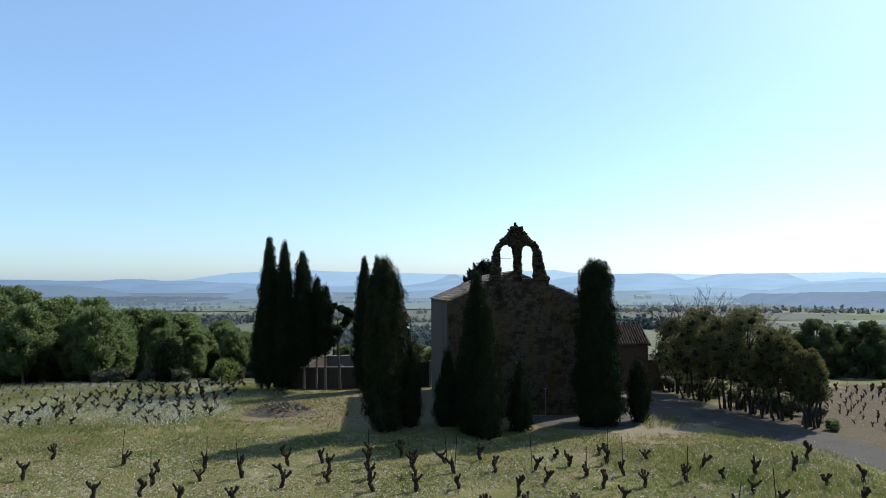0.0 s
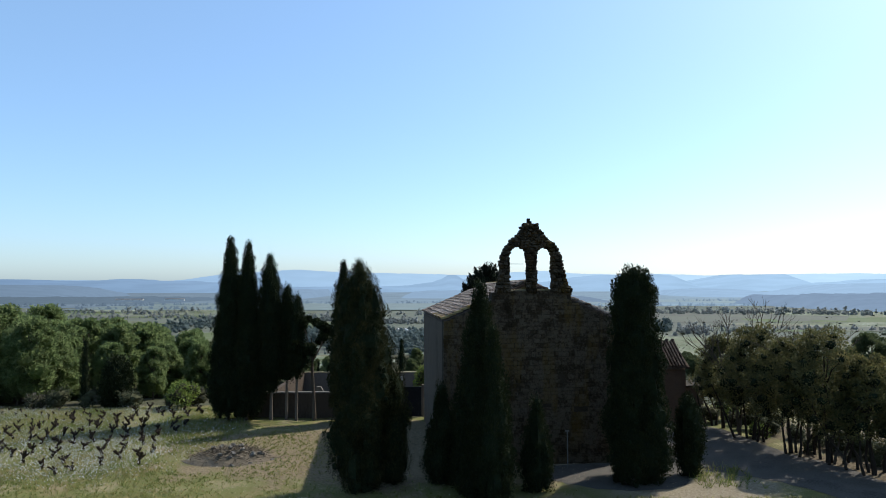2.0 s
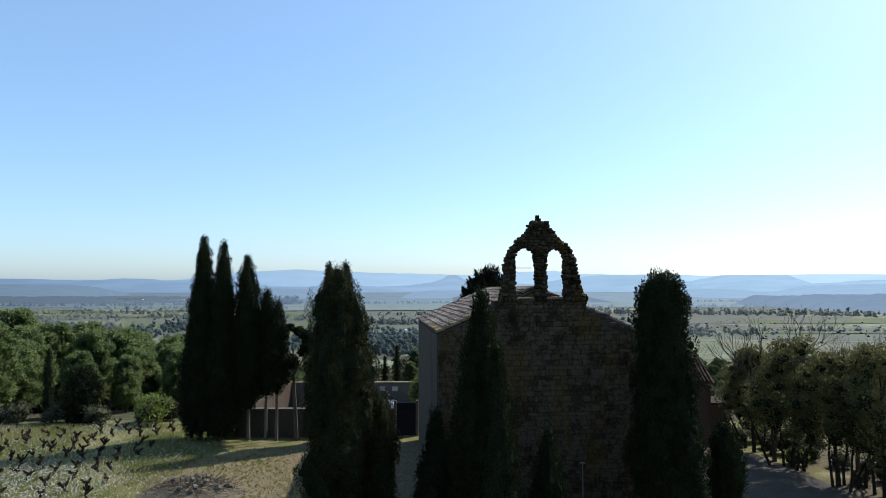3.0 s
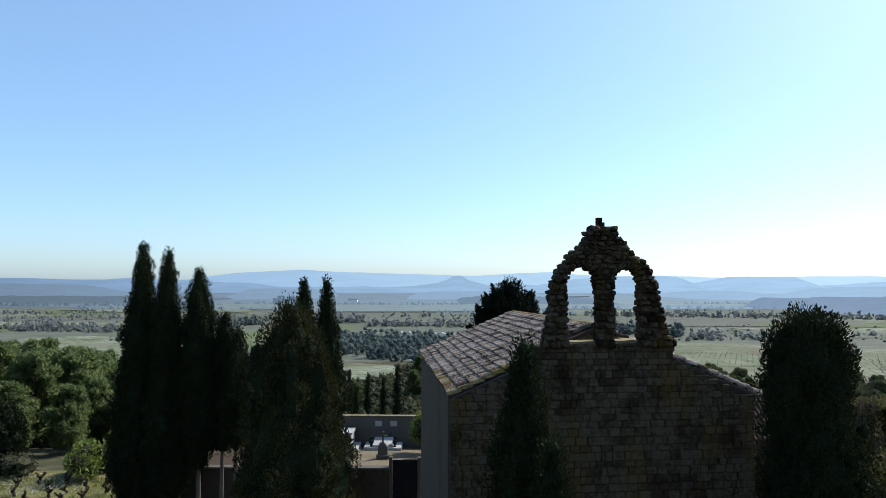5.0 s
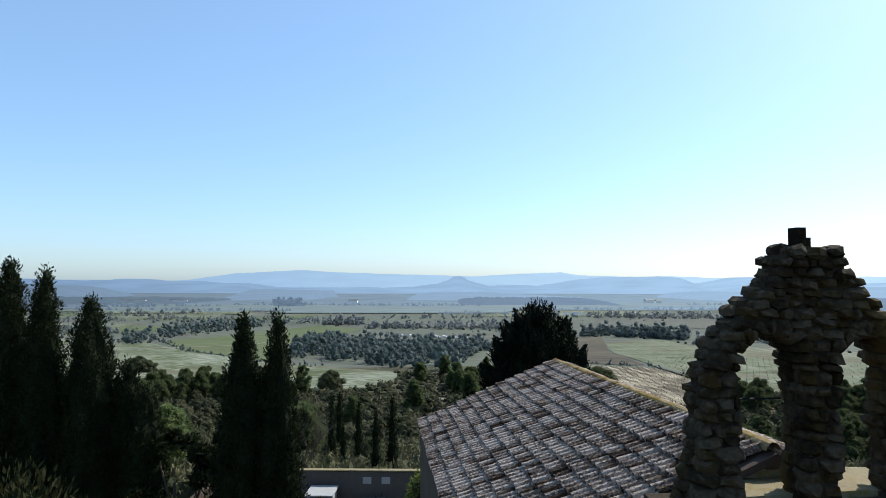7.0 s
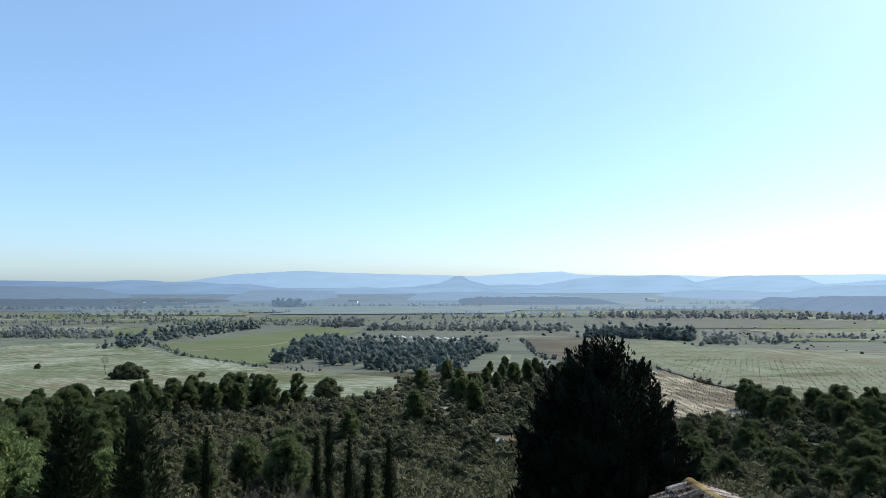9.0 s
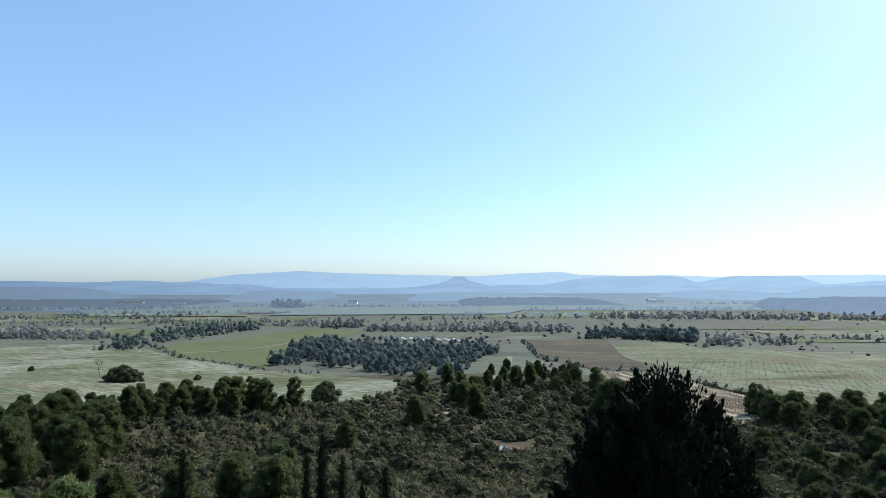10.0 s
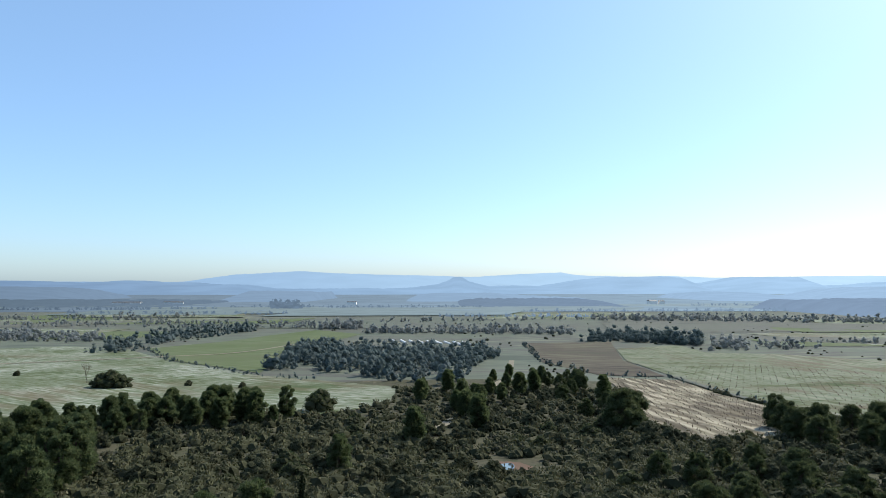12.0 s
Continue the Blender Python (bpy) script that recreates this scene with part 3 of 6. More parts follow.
# Hills, plain, far fields and tree belts glow: distance haze as emission colour.
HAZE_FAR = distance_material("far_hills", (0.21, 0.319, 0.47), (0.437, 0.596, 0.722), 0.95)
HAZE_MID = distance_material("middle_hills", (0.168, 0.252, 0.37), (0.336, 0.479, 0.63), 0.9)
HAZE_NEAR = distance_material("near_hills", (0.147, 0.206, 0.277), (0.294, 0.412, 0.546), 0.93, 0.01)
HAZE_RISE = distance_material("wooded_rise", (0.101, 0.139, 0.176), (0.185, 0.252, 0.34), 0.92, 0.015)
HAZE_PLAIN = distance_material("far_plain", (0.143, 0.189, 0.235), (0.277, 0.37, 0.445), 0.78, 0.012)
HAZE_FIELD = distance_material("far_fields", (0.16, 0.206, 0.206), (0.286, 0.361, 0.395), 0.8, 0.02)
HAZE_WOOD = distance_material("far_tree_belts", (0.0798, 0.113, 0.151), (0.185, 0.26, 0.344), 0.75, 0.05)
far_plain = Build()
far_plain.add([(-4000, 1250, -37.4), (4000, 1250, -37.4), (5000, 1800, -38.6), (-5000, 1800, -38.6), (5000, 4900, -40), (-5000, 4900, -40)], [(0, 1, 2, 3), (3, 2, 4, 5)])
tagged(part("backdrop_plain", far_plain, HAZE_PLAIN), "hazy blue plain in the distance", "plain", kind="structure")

# patchwork of fields on the plain
patch_rng = random.Random(41)
for k in range(46):
    y = 430 + 1250 * (k / 46) ** 1.5 + patch_rng.uniform(-20, 20)
    x = patch_rng.uniform(-0.85, 0.85) * (y - 20)
    if (x < -60 and y < 760 and x > -340) or (30 < x < 290 and y < 640) or (-120 < x < 60 and y < 720):
        continue
    w, d, sk = patch_rng.uniform(0.07, 0.2) * y, patch_rng.uniform(0.05, 0.12) * y, patch_rng.uniform(-0.3, 0.3) * y * 0.2
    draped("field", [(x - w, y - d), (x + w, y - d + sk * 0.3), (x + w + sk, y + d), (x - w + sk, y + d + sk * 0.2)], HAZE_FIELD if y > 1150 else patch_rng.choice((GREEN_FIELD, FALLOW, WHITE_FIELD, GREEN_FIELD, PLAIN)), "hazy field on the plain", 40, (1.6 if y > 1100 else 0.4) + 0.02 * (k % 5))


def prof(points):
    """Ridge points as (bearing, rise) from a plan of (hundredths right, thousandths up)."""
    return [(x / 1000, z / 10000) for x, z in points]


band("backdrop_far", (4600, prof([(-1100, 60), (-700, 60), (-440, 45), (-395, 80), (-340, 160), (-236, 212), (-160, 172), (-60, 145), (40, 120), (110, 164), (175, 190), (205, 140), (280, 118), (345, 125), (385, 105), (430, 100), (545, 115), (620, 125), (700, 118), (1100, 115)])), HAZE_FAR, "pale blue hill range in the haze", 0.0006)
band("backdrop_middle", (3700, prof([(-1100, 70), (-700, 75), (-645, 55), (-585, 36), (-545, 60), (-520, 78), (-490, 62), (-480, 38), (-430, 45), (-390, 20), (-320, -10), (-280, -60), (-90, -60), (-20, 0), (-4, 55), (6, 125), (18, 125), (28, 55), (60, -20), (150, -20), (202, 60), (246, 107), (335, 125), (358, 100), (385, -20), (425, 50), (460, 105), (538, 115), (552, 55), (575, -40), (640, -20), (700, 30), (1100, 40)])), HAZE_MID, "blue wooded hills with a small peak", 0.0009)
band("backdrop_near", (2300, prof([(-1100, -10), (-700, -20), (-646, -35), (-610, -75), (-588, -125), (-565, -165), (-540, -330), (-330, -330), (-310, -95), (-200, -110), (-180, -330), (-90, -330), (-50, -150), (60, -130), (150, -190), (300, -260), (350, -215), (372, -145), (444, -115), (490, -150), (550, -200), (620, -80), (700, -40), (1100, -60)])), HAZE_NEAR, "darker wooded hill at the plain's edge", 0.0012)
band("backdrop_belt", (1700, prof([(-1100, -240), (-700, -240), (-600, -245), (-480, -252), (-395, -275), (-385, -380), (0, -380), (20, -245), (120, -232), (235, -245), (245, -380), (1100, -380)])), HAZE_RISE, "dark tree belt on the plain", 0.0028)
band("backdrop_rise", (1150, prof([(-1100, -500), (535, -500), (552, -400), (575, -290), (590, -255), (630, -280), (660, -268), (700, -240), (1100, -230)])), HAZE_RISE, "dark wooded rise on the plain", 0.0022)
# ---- the chapel: facade across u (to the right), nave along v (to the back) ----
CHAPEL = pose(0.8, 41.45, 0, 0, 0, 6.4)
WIDE, DEEP = 9.2, 12.7


def eave(v):
    return 7.42 - 0.008 * v


def ridge(v):
    return 9.38 - 0.012 * v


def roof_z(u, v):
    """Height of the roof's bed."""
    return eave(v) + (ridge(v) - eave(v)) * (1 - abs(u - 4.6) / 4.6)


chapel = thing("chapel", CHAPEL, "old stone chapel with a twin-arched bell gable and tiled roof", "chapel")


def prism(outline, y0, y1):
    """A wall with the given outline in u and z, from depth y0 to y1."""
    bm = bmesh.new()
    f = bm.faces.new([bm.verts.new((u, y0, z)) for u, z in outline])
    out = bmesh.ops.extrude_face_region(bm, geom=[f])
    bmesh.ops.translate(bm, verts=[g for g in out["geom"] if isinstance(g, bmesh.types.BMVert)], vec=(0, y1 - y0, 0))
    bmesh.ops.recalc_face_normals(bm, faces=bm.faces)
    return bm


def facade_top(u):
    if u < 2.55 or u > 6.7:
        return roof_z(u, 0) - 0.03
    return 8.95


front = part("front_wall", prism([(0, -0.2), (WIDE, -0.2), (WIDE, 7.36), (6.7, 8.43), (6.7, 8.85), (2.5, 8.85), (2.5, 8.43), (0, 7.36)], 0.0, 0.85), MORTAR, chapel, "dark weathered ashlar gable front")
left_wall = Build()
left_wall.add([(0, 0.86, -0.6), (0.7, 0.86, -0.6), (0.7, DEEP, -0.6), (0, DEEP, -0.6), (0, 0.86, eave(0.86) - 0.12), (0.7, 0.86, eave(0.86) - 0.12), (0.7, DEEP, eave(DEEP) - 0.12), (0, DEEP, eave(DEEP) - 0.12)],
              [(3, 2, 1, 0), (4, 5, 6, 7), (0, 1, 5, 4), (1, 2, 6, 5), (2, 3, 7, 6), (3, 0, 4, 7)])
part("side_wall", left_wall, PLASTER, chapel, "plain rendered side wall in shade")
right_wall = Build()
right_wall.add([(WIDE - 0.7, 0.86, -0.6), (WIDE, 0.86, -0.6), (WIDE, DEEP, -0.6), (WIDE - 0.7, DEEP, -0.6), (WIDE - 0.7, 0.86, eave(0.86) - 0.12), (WIDE, 0.86, eave(0.86) - 0.12), (WIDE, DEEP, eave(DEEP) - 0.12), (WIDE - 0.7, DEEP, eave(DEEP) - 0.12)],
               [(3, 2, 1, 0), (4, 5, 6, 7), (0, 1, 5, 4), (1, 2, 6, 5), (2, 3, 7, 6), (3, 0, 4, 7)])
part("side_wall", right_wall, PLASTER, chapel, "sunlit rendered side wall")
part("back_wall", prism([(0.71, -0.8), (WIDE - 0.71, -0.8), (WIDE - 0.71, roof_z(WIDE - 0.71, DEEP) - 0.1), (4.6, ridge(DEEP) - 0.1), (0.71, roof_z(0.71, DEEP) - 0.1)], DEEP - 0.75, DEEP - 0.02), PLASTER, chapel)
# the strip between roof and bell gable, behind the openings
part("parapet_top", prism([(3.42, 8.86), (6.6, 8.86), (6.6, 8.98), (5.6, 9.02), (4.4, 9.0), (3.42, 8.97)], 0.2, 1.35), LICHEN_STONE, chapel, "pale lichen-grown wall top behind the bell openings")


part("tympanum", prism([(1.6, 8.0), (7.6, 8.0), (4.6, ridge(1) - 0.13)], 0.95, 1.2), LICHEN_STONE, chapel, "mortared infill under the roof's front edge")


def stone_meshes(n, mat, seed, bevel=0.12, jag=0.06):
    """A few chamfered, uneven unit blocks to share between the pieces."""
    out = []
    for i in range(n):
        rng = random.Random(seed + i)
        bm = bmesh.new()
        bmesh.ops.create_cube(bm, size=1.0)
        bmesh.ops.bevel(bm, geom=bm.edges[:] + bm.verts[:], offset=bevel, segments=1, profile=0.5, affect="EDGES")
        for v in bm.verts:
            v.co += Vector((rng.uniform(-jag, jag), rng.uniform(-jag, jag), rng.uniform(-jag, jag)))
        bmesh.ops.recalc_face_normals(bm, faces=bm.faces)
        me = bpy.data.meshes.new("stone")
        bm.to_mesh(me)
        bm.free()
        me.materials.append(mat)
        out.append(me)
    return out


def facade_stones():
    """Courses of squared stones over the gable front, every one with its place and size."""
    rng = random.Random(11)
    z, out = -0.1, []
    while z < 8.9:
        hgt = rng.uniform(0.15, 0.27)
        u = -0.02
        while u < WIDE - 0.1:
            w = rng.uniform(0.14, 0.46)
            if u + w > WIDE - 0.22:
                w = WIDE + 0.02 - u
            top = min(facade_top(max(u, 0.0) + 0.02), facade_top(min(u + w, WIDE) - 0.02))
            h2 = min(hgt, top - z)
            hole = (abs(u - 5.2) < 0.2 and abs(z - 2.9) < 0.15) or (abs(u - 6.9) < 0.22 and abs(z - 2.6) < 0.15) or (abs(u - 6.0) < 0.2 and abs(z - 4.3) < 0.15)
            if h2 > 0.05 and not hole:
                out.append((u + w / 2, z + h2 / 2, w - rng.uniform(0.003, 0.018), h2 - rng.uniform(0.003, 0.018), rng.uniform(0.0, 0.04)))
            u += w
        z += hgt
    return out


stones = sorted(facade_stones(), key=lambda s: -s[1])
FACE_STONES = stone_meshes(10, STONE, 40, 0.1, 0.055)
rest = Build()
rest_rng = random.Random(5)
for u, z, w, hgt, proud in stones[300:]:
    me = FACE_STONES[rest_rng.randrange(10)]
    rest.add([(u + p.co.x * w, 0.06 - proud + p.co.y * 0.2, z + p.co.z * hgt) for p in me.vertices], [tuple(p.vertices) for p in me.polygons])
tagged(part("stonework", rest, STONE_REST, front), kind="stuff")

# bell gable: courses of rough stones, two deep, round two arched openings
BELL_Y0, BELL_Y1 = -0.2, 0.48


def bell_spans(z):
    """Solid stretches of the bell gable at a height."""
    if z < 11.3:
        lo = float(np.interp(z, [8.85, 9.4, 10.7, 11.0, 11.3], [2.6, 2.8, 2.92, 3.05, 3.22]))
        hi = float(np.interp(z, [8.85, 9.5, 10.2, 10.77, 11.05, 11.36], [6.74, 6.45, 6.28, 6.17, 6.05, 5.88]))
    else:
        lo = float(np.interp(z, [11.3, 11.6, 12.0, 12.35, 12.5], [3.22, 3.5, 3.92, 4.08, 4.2]))
        hi = float(np.interp(z, [11.36, 11.6, 12.0, 12.3, 12.5], [5.88, 5.55, 5.15, 4.98, 4.85]))
    spans = [[lo, hi]]
    for c, half, spring, top in ((3.86, 0.44, 10.86, 11.29), (5.24, 0.4, 10.84, 11.26)):
        if z > top:
            continue
        r = half if z < spring else half * math.sqrt(max(0.0, 1 - ((z - spring) / (top - spring)) ** 2))
        if r < 0.05:
            continue
        out = []
        for a, b in spans:
            if a < c - r < b:
                out.append([a, c - r])
                if c + r < b:
                    out.append([c + r, b])
            else:
                out.append([a, b])
        spans = out
    return spans


belfry = part("bell_gable", Build(), MORTAR, chapel, "ruined rubble bell gable with two empty arches")
core = Build()
z = 8.86
while z < 12.4:
    for a, b in bell_spans(z + 0.05):
        if b - a > 0.2:
            core.box(a + 0.07, BELL_Y0 + 0.08, z - 0.002, b - 0.07, BELL_Y1 - 0.08, z + 0.1)
    z += 0.1
belfry.data = core.mesh("bell_gable", MORTAR)
belfry.matrix_basis = pose(0.045, 0, -0.03)


def bell_stones():
    rng = random.Random(23)
    z, out = 8.86, []
    while z < 12.45:
        hgt = rng.uniform(0.13, 0.22) if z < 10.7 else rng.uniform(0.1, 0.17)
        for a, b in bell_spans(z + hgt / 2):
            for y0, y1 in ((BELL_Y0, (BELL_Y0 + BELL_Y1) / 2), ((BELL_Y0 + BELL_Y1) / 2, BELL_Y1)):
                u = a + rng.uniform(-0.03, 0.05)
                end = b + rng.uniform(-0.05, 0.03)
                while u < end - 0.05:
                    w = rng.uniform(0.14, 0.34)
                    if end - u - w < 0.12:
                        w = end - u
                    out.append((u + w / 2, (y0 + y1) / 2 + rng.uniform(-0.035, 0.035), z + hgt / 2 + rng.uniform(-0.03, 0.03), w - 0.012, (y1 - y0) - 0.01, hgt - rng.uniform(0.0, 0.025), rng.uniform(-11, 11)))
                    u += w
        z += hgt
    return out


# cap stones and the stump of a cross
cap = Build()
cap.box(4.42, 0.03, 12.25, 4.57, 0.21, 12.71)
cap.box(4.53, 0.05, 12.25, 4.65, 0.19, 12.57)
part("cross_stump", cap, RUBBLE, chapel, "broken stone stump on top")
iron = Build()
iron.tube([(3.5, 0.15, 10.33), (4.2, 0.15, 10.33)], [0.012, 0.012], 5)
part("iron_bar", iron, BLACKIRON, chapel, "thin rusty iron bar across an opening")

# roof: a bed, then rows of half-round tiles
for name, ua, ub, sgn in (("roof_bed", 0.02, 4.6, 1), ("roof_bed", WIDE + 0.22, 4.6, -1)):
    b = Build()
    v0, v1 = 0.86, DEEP + 0.12
    za, zb = (lambda v: roof_z(0.02, v) if sgn > 0 else roof_z(WIDE + 0.22, v)), ridge
    b.add([(ua, v0, za(v0) - 0.12), (ub, v0, zb(v0) - 0.12), (ub, v1, zb(v1) - 0.12), (ua, v1, za(v1) - 0.12), (ua, v0, za(v0)), (ub, v0, zb(v0)), (ub, v1, zb(v1)), (ua, v1, za(v1))],
          [(0, 1, 2, 3), (7, 6, 5, 4), (4, 5, 1, 0), (5, 6, 2, 1), (6, 7, 3, 2), (7, 4, 0, 3)])
    bm_ = b
    part(name, bm_, ROOF_BED, chapel)


for ua, ub in ((0.04, 2.5), (6.75, WIDE + 0.2)):
    b = Build()
    za, zb = roof_z(ua, 0), roof_z(ub, 0)
    b.add([(ua, 0.03, za - 0.1), (ub, 0.03, zb - 0.1), (ub, 0.86, zb - 0.1), (ua, 0.86, za - 0.1), (ua, 0.03, za), (ub, 0.03, zb), (ub, 0.86, zb), (ua, 0.86, za)],
          [(3, 2, 1, 0), (4, 5, 6, 7), (0, 1, 5, 4), (1, 2, 6, 5), (2, 3, 7, 6), (3, 0, 4, 7)])
    part("roof_bed", b, ROOF_BED, chapel)


def tile_mesh(mat, seed, wide=0.172, long=0.43, high=0.12):
    """A tapered half-round clay tile; it runs down along -x, and is about y = 0."""
    rng = random.Random(seed)
    b, n = Build(), 6
    verts = []
    for x, w, lift in ((0.0, wide * 0.8, 0.0), (-long, wide, 0.0)):
        for shell in (1.0, 0.78):
            for i in range(n + 1):
                a = math.pi * i / n
                verts.append((x + rng.uniform(-0.01, 0.01), math.cos(a) * w / 2 * shell, math.sin(a) * high * (1.0 if shell == 1 else 0.8) + lift))
    m = n + 1
    faces = [(i, i + 1, 2 * m + i + 1, 2 * m + i) for i in range(n)]
    faces += [(2 * m + i, 2 * m + i + 1, 3 * m + i + 1, 3 * m + i) for i in range(n)]
    b.add(verts, faces)
    return b.mesh("tile", mat)


ROOF_TILES = [tile_mesh(TILE, 70 + i) for i in range(4)]
LICHEN_TILES = [tile_mesh(TILE_LICHEN, 80 + i) for i in range(3)]
RIDGE_TILES = [tile_mesh(TILE_LICHEN, 90 + i, 0.3, 0.42, 0.13) for i in range(3)]


def tile_places():
    """Places of the tiles: side of the roof, pose, and whether they lie at the edge."""
    rng = random.Random(31)
    left, right = [], []
    pitch = 0.205
    count = int((DEEP + 0.12 - 0.1) / pitch)
    for k in range(count + 1):
        v = 0.12 + k * pitch
        for side, store in ((1, left), (-1, right)):
            u0 = 0.0 if side > 0 else WIDE + 0.26
            slope = math.atan2(ridge(v) - eave(v), 4.6)
            run = (4.58 if side > 0 else 4.8) / math.cos(slope)
            rows = 14
            step = run / rows
            for r in range(rows):
                s = (r + 1) * step + rng.uniform(-0.02, 0.02)
                u = u0 + side * s * math.cos(slope)
                u = min(u, 4.58) if side > 0 else max(u, 4.62)
                z = roof_z(u, v) + 0.035 + 0.01 * math.sin(v * 1.3 + u)
                if v < 0.95 and 2.55 < u < 6.65:
                    continue
                m = pose(u, v + rng.uniform(-0.012, 0.012), z, 0, 0, 0 if side > 0 else 180) @ pose(0, 0, 0, rng.uniform(-2, 2), -math.degrees(slope) + rng.uniform(-1.5, 1.5) + 8.0, rng.uniform(-1.5, 1.5))
                store.append((m, v, r, v > DEEP - 0.15 or v < 0.2 or (r == 0 and rng.random() < 0.4)))
    return left, right


roof_left, roof_right = tile_places()
roof = part("roof", Build(), ROOF_BED, chapel, "low-pitched roof of weathered half-round clay tiles")
strip = Build()
strip.box(4.45, 0.9, ridge(DEEP) - 0.1, 4.75, DEEP + 0.05, ridge(DEEP) + 0.02)
roof.data = strip.mesh("roof", ROOF_BED)
joined = Build()
pick = random.Random(3)


def join_tile(build, me, m):
    build.add([m @ p.co for p in me.vertices], [tuple(p.vertices) for p in me.polygons])


NEAR_TILES = [t for t in roof_left if t[1] < 4.7]
near_set = {id(t) for t in NEAR_TILES[:300]}
for t in roof_left + roof_right:
    if id(t) not in near_set:
        join_tile(joined, ROOF_TILES[pick.randrange(4)], t[0])
tagged(part("far_tiles", joined, TILE_REST, roof), kind="stuff")

# side annex with a low tiled roof, and its low wall
annex = thing("annex", pose(13.6, 52.4, 0), "low lean-to annex with a tiled roof and notched ridge", "building")
b = Build()
b.box(-3.2, 0, -0.4, 3.6, 4.2, 3.45)
part("wall", b, BRICKRED, annex)
b = Build()
b.add([(-3.4, -0.25, 3.5), (3.8, -0.25, 3.5), (3.55, 2.1, 5.0), (-3.4, 2.1, 5.0), (-3.4, -0.25, 3.62), (3.8, -0.25, 3.62), (3.55, 2.1, 5.12), (-3.4, 2.1, 5.12), (3.8, 4.5, 3.5), (-3.4, 4.5, 3.5), (3.8, 4.5, 3.62), (-3.4, 4.5, 3.62)],
      [(0, 1, 5, 4), (4, 5, 6, 7), (0, 3, 2, 1), (1, 2, 6, 5), (7, 6, 10, 11), (3, 9, 8, 2), (2, 8, 10, 6), (8, 9, 11, 10), (0, 4, 7, 3), (3, 7, 11, 9)])
annex_roof = part("roof", b, TILE_OLD, annex)
b = Build()
for k in range(33):
    for r in range(6):
        s = (r + 1) / 6
        m = Matrix.Translation((-3.3 + k * 0.215, -0.28 + s * 2.4, 3.62 + s * 1.5)) @ pose(0, 0, 0, 0, 0, 90) @ pose(0, 0, 0, 0, -32, 0)
        join_tile(b, ROOF_TILES[(k + r) % 4], m)
tagged(part("roof_tiles", b, TILE_OLD, annex_roof), kind="stuff")
for k in range(17):
    b = Build()
    b.box(-0.09, -0.06, 0, 0.09, 0.06, 0.22)
    part("ridge_crest", b, TILE_OLD, annex).matrix_basis = pose(-3.2 + k * 0.42, 2.1, 5.1)
low = thing("low_outbuilding", pose(18.1, 53.2, 0), "low dark stone outbuilding beside the annex", "building")
b = Build()
b.box(-0.55, 0, -0.4, 0.6, 2.2, 2.1)
part("wall", b, BRICKRED, low)
b = Build()
b.box(-0.62, -0.07, 2.1, 0.67, 2.3, 2.22)
part("coping", b, MORTAR, low)

# cemetery behind: walls, gate, tombs
wall = tagged(part("cemetery_wall_front", prism([(-13.4, -0.9), (-2.3, -0.9), (-2.3, 1.42), (-13.4, 1.4)], 55.2, 55.55), OLDRENDER), "long rendered cemetery wall", "wall", kind="structure")
b = Build()
b.box(-13.5, 55.15, 1.42, -2.25, 55.6, 1.5)
tagged(part("cemetery_wall_cap", b, CONCRETE), "thin concrete capping on the cemetery wall", "wall", kind="structure")
tagged(part("cemetery_wall_left", prism([(-13.4, -3), (-13.05, -3), (-13.05, 0.6), (-13.4, 0.6)], 55.6, 72.2), OLDRENDER), "rendered cemetery side wall", "wall", kind="structure")
tagged(part("cemetery_wall_back", prism([(-13.4, -4), (4.5, -4), (4.5, 0.4), (-13.4, 0.5)], 72.3, 72.6), CONCRETE), "grey concrete cemetery back wall", "wall", kind="structure")
b = Build()
b.box(-13.45, 72.25, 0.5, 4.55, 72.65, 0.56)
tagged(part("cemetery_back_cap", b, LICHEN_STONE), "pale capping of the back wall", "wall", kind="structure")
draped("cemetery_floor", [(-13.1, 55.5), (4.5, 55.5), (4.5, 72.2), (-13.1, 72.2)], GRAVEL, "raked pale gravel between the graves", 1.0, 0.06)
gate = thing("cemetery_gate", pose(-1.48, 55.35, -0.3), "closed black iron gate in the cemetery wall", "gate")
for k, x in enumerate((-0.72, 0.72)):
    b = Build()
    b.box(x - 0.08, -0.12, -0.2, x + 0.08, 0.12, 2.3)
    part("post", b, PLASTER, gate)
b = Build()
b.box(-0.63, -0.025, 0.02, 0.63, 0.025, 2.15)
part("panel", b, BLACKIRON, gate)
for k in range(9):
    b = Build()
    b.tube([(-0.56 + k * 0.14, -0.045, 0.05), (-0.56 + k * 0.14, -0.045, 2.12)], [0.015, 0.015], 6)
    part("bar", b, BLACKIRON, gate)


def tomb(x, y, w, d, label):
    z = ground_z(x, y) + 0.05
    t = thing("tomb", pose(x, y, z), label, "tomb", "tombs in the cemetery")
    b = Build()
    b.box(-w / 2, -d / 2, -0.1, w / 2, d / 2, 0.34)
    part("base", b, MARBLE, t)
    b = Build()
    b.add([(-w * 0.28, -d * 0.42, 0.34), (w * 0.28, -d * 0.42, 0.34), (w * 0.28, d * 0.45, 0.34), (-w * 0.28, d * 0.45, 0.34), (-w * 0.26, -d * 0.4, 0.5), (w * 0.26, -d * 0.4, 0.5), (w * 0.26, d * 0.43, 0.74), (-w * 0.26, d * 0.43, 0.74)],
          [(3, 2, 1, 0), (4, 5, 6, 7), (0, 1, 5, 4), (1, 2, 6, 5), (2, 3, 7, 6), (3, 0, 4, 7)])
    part("slab", b, MARBLE, t)
    return t, z


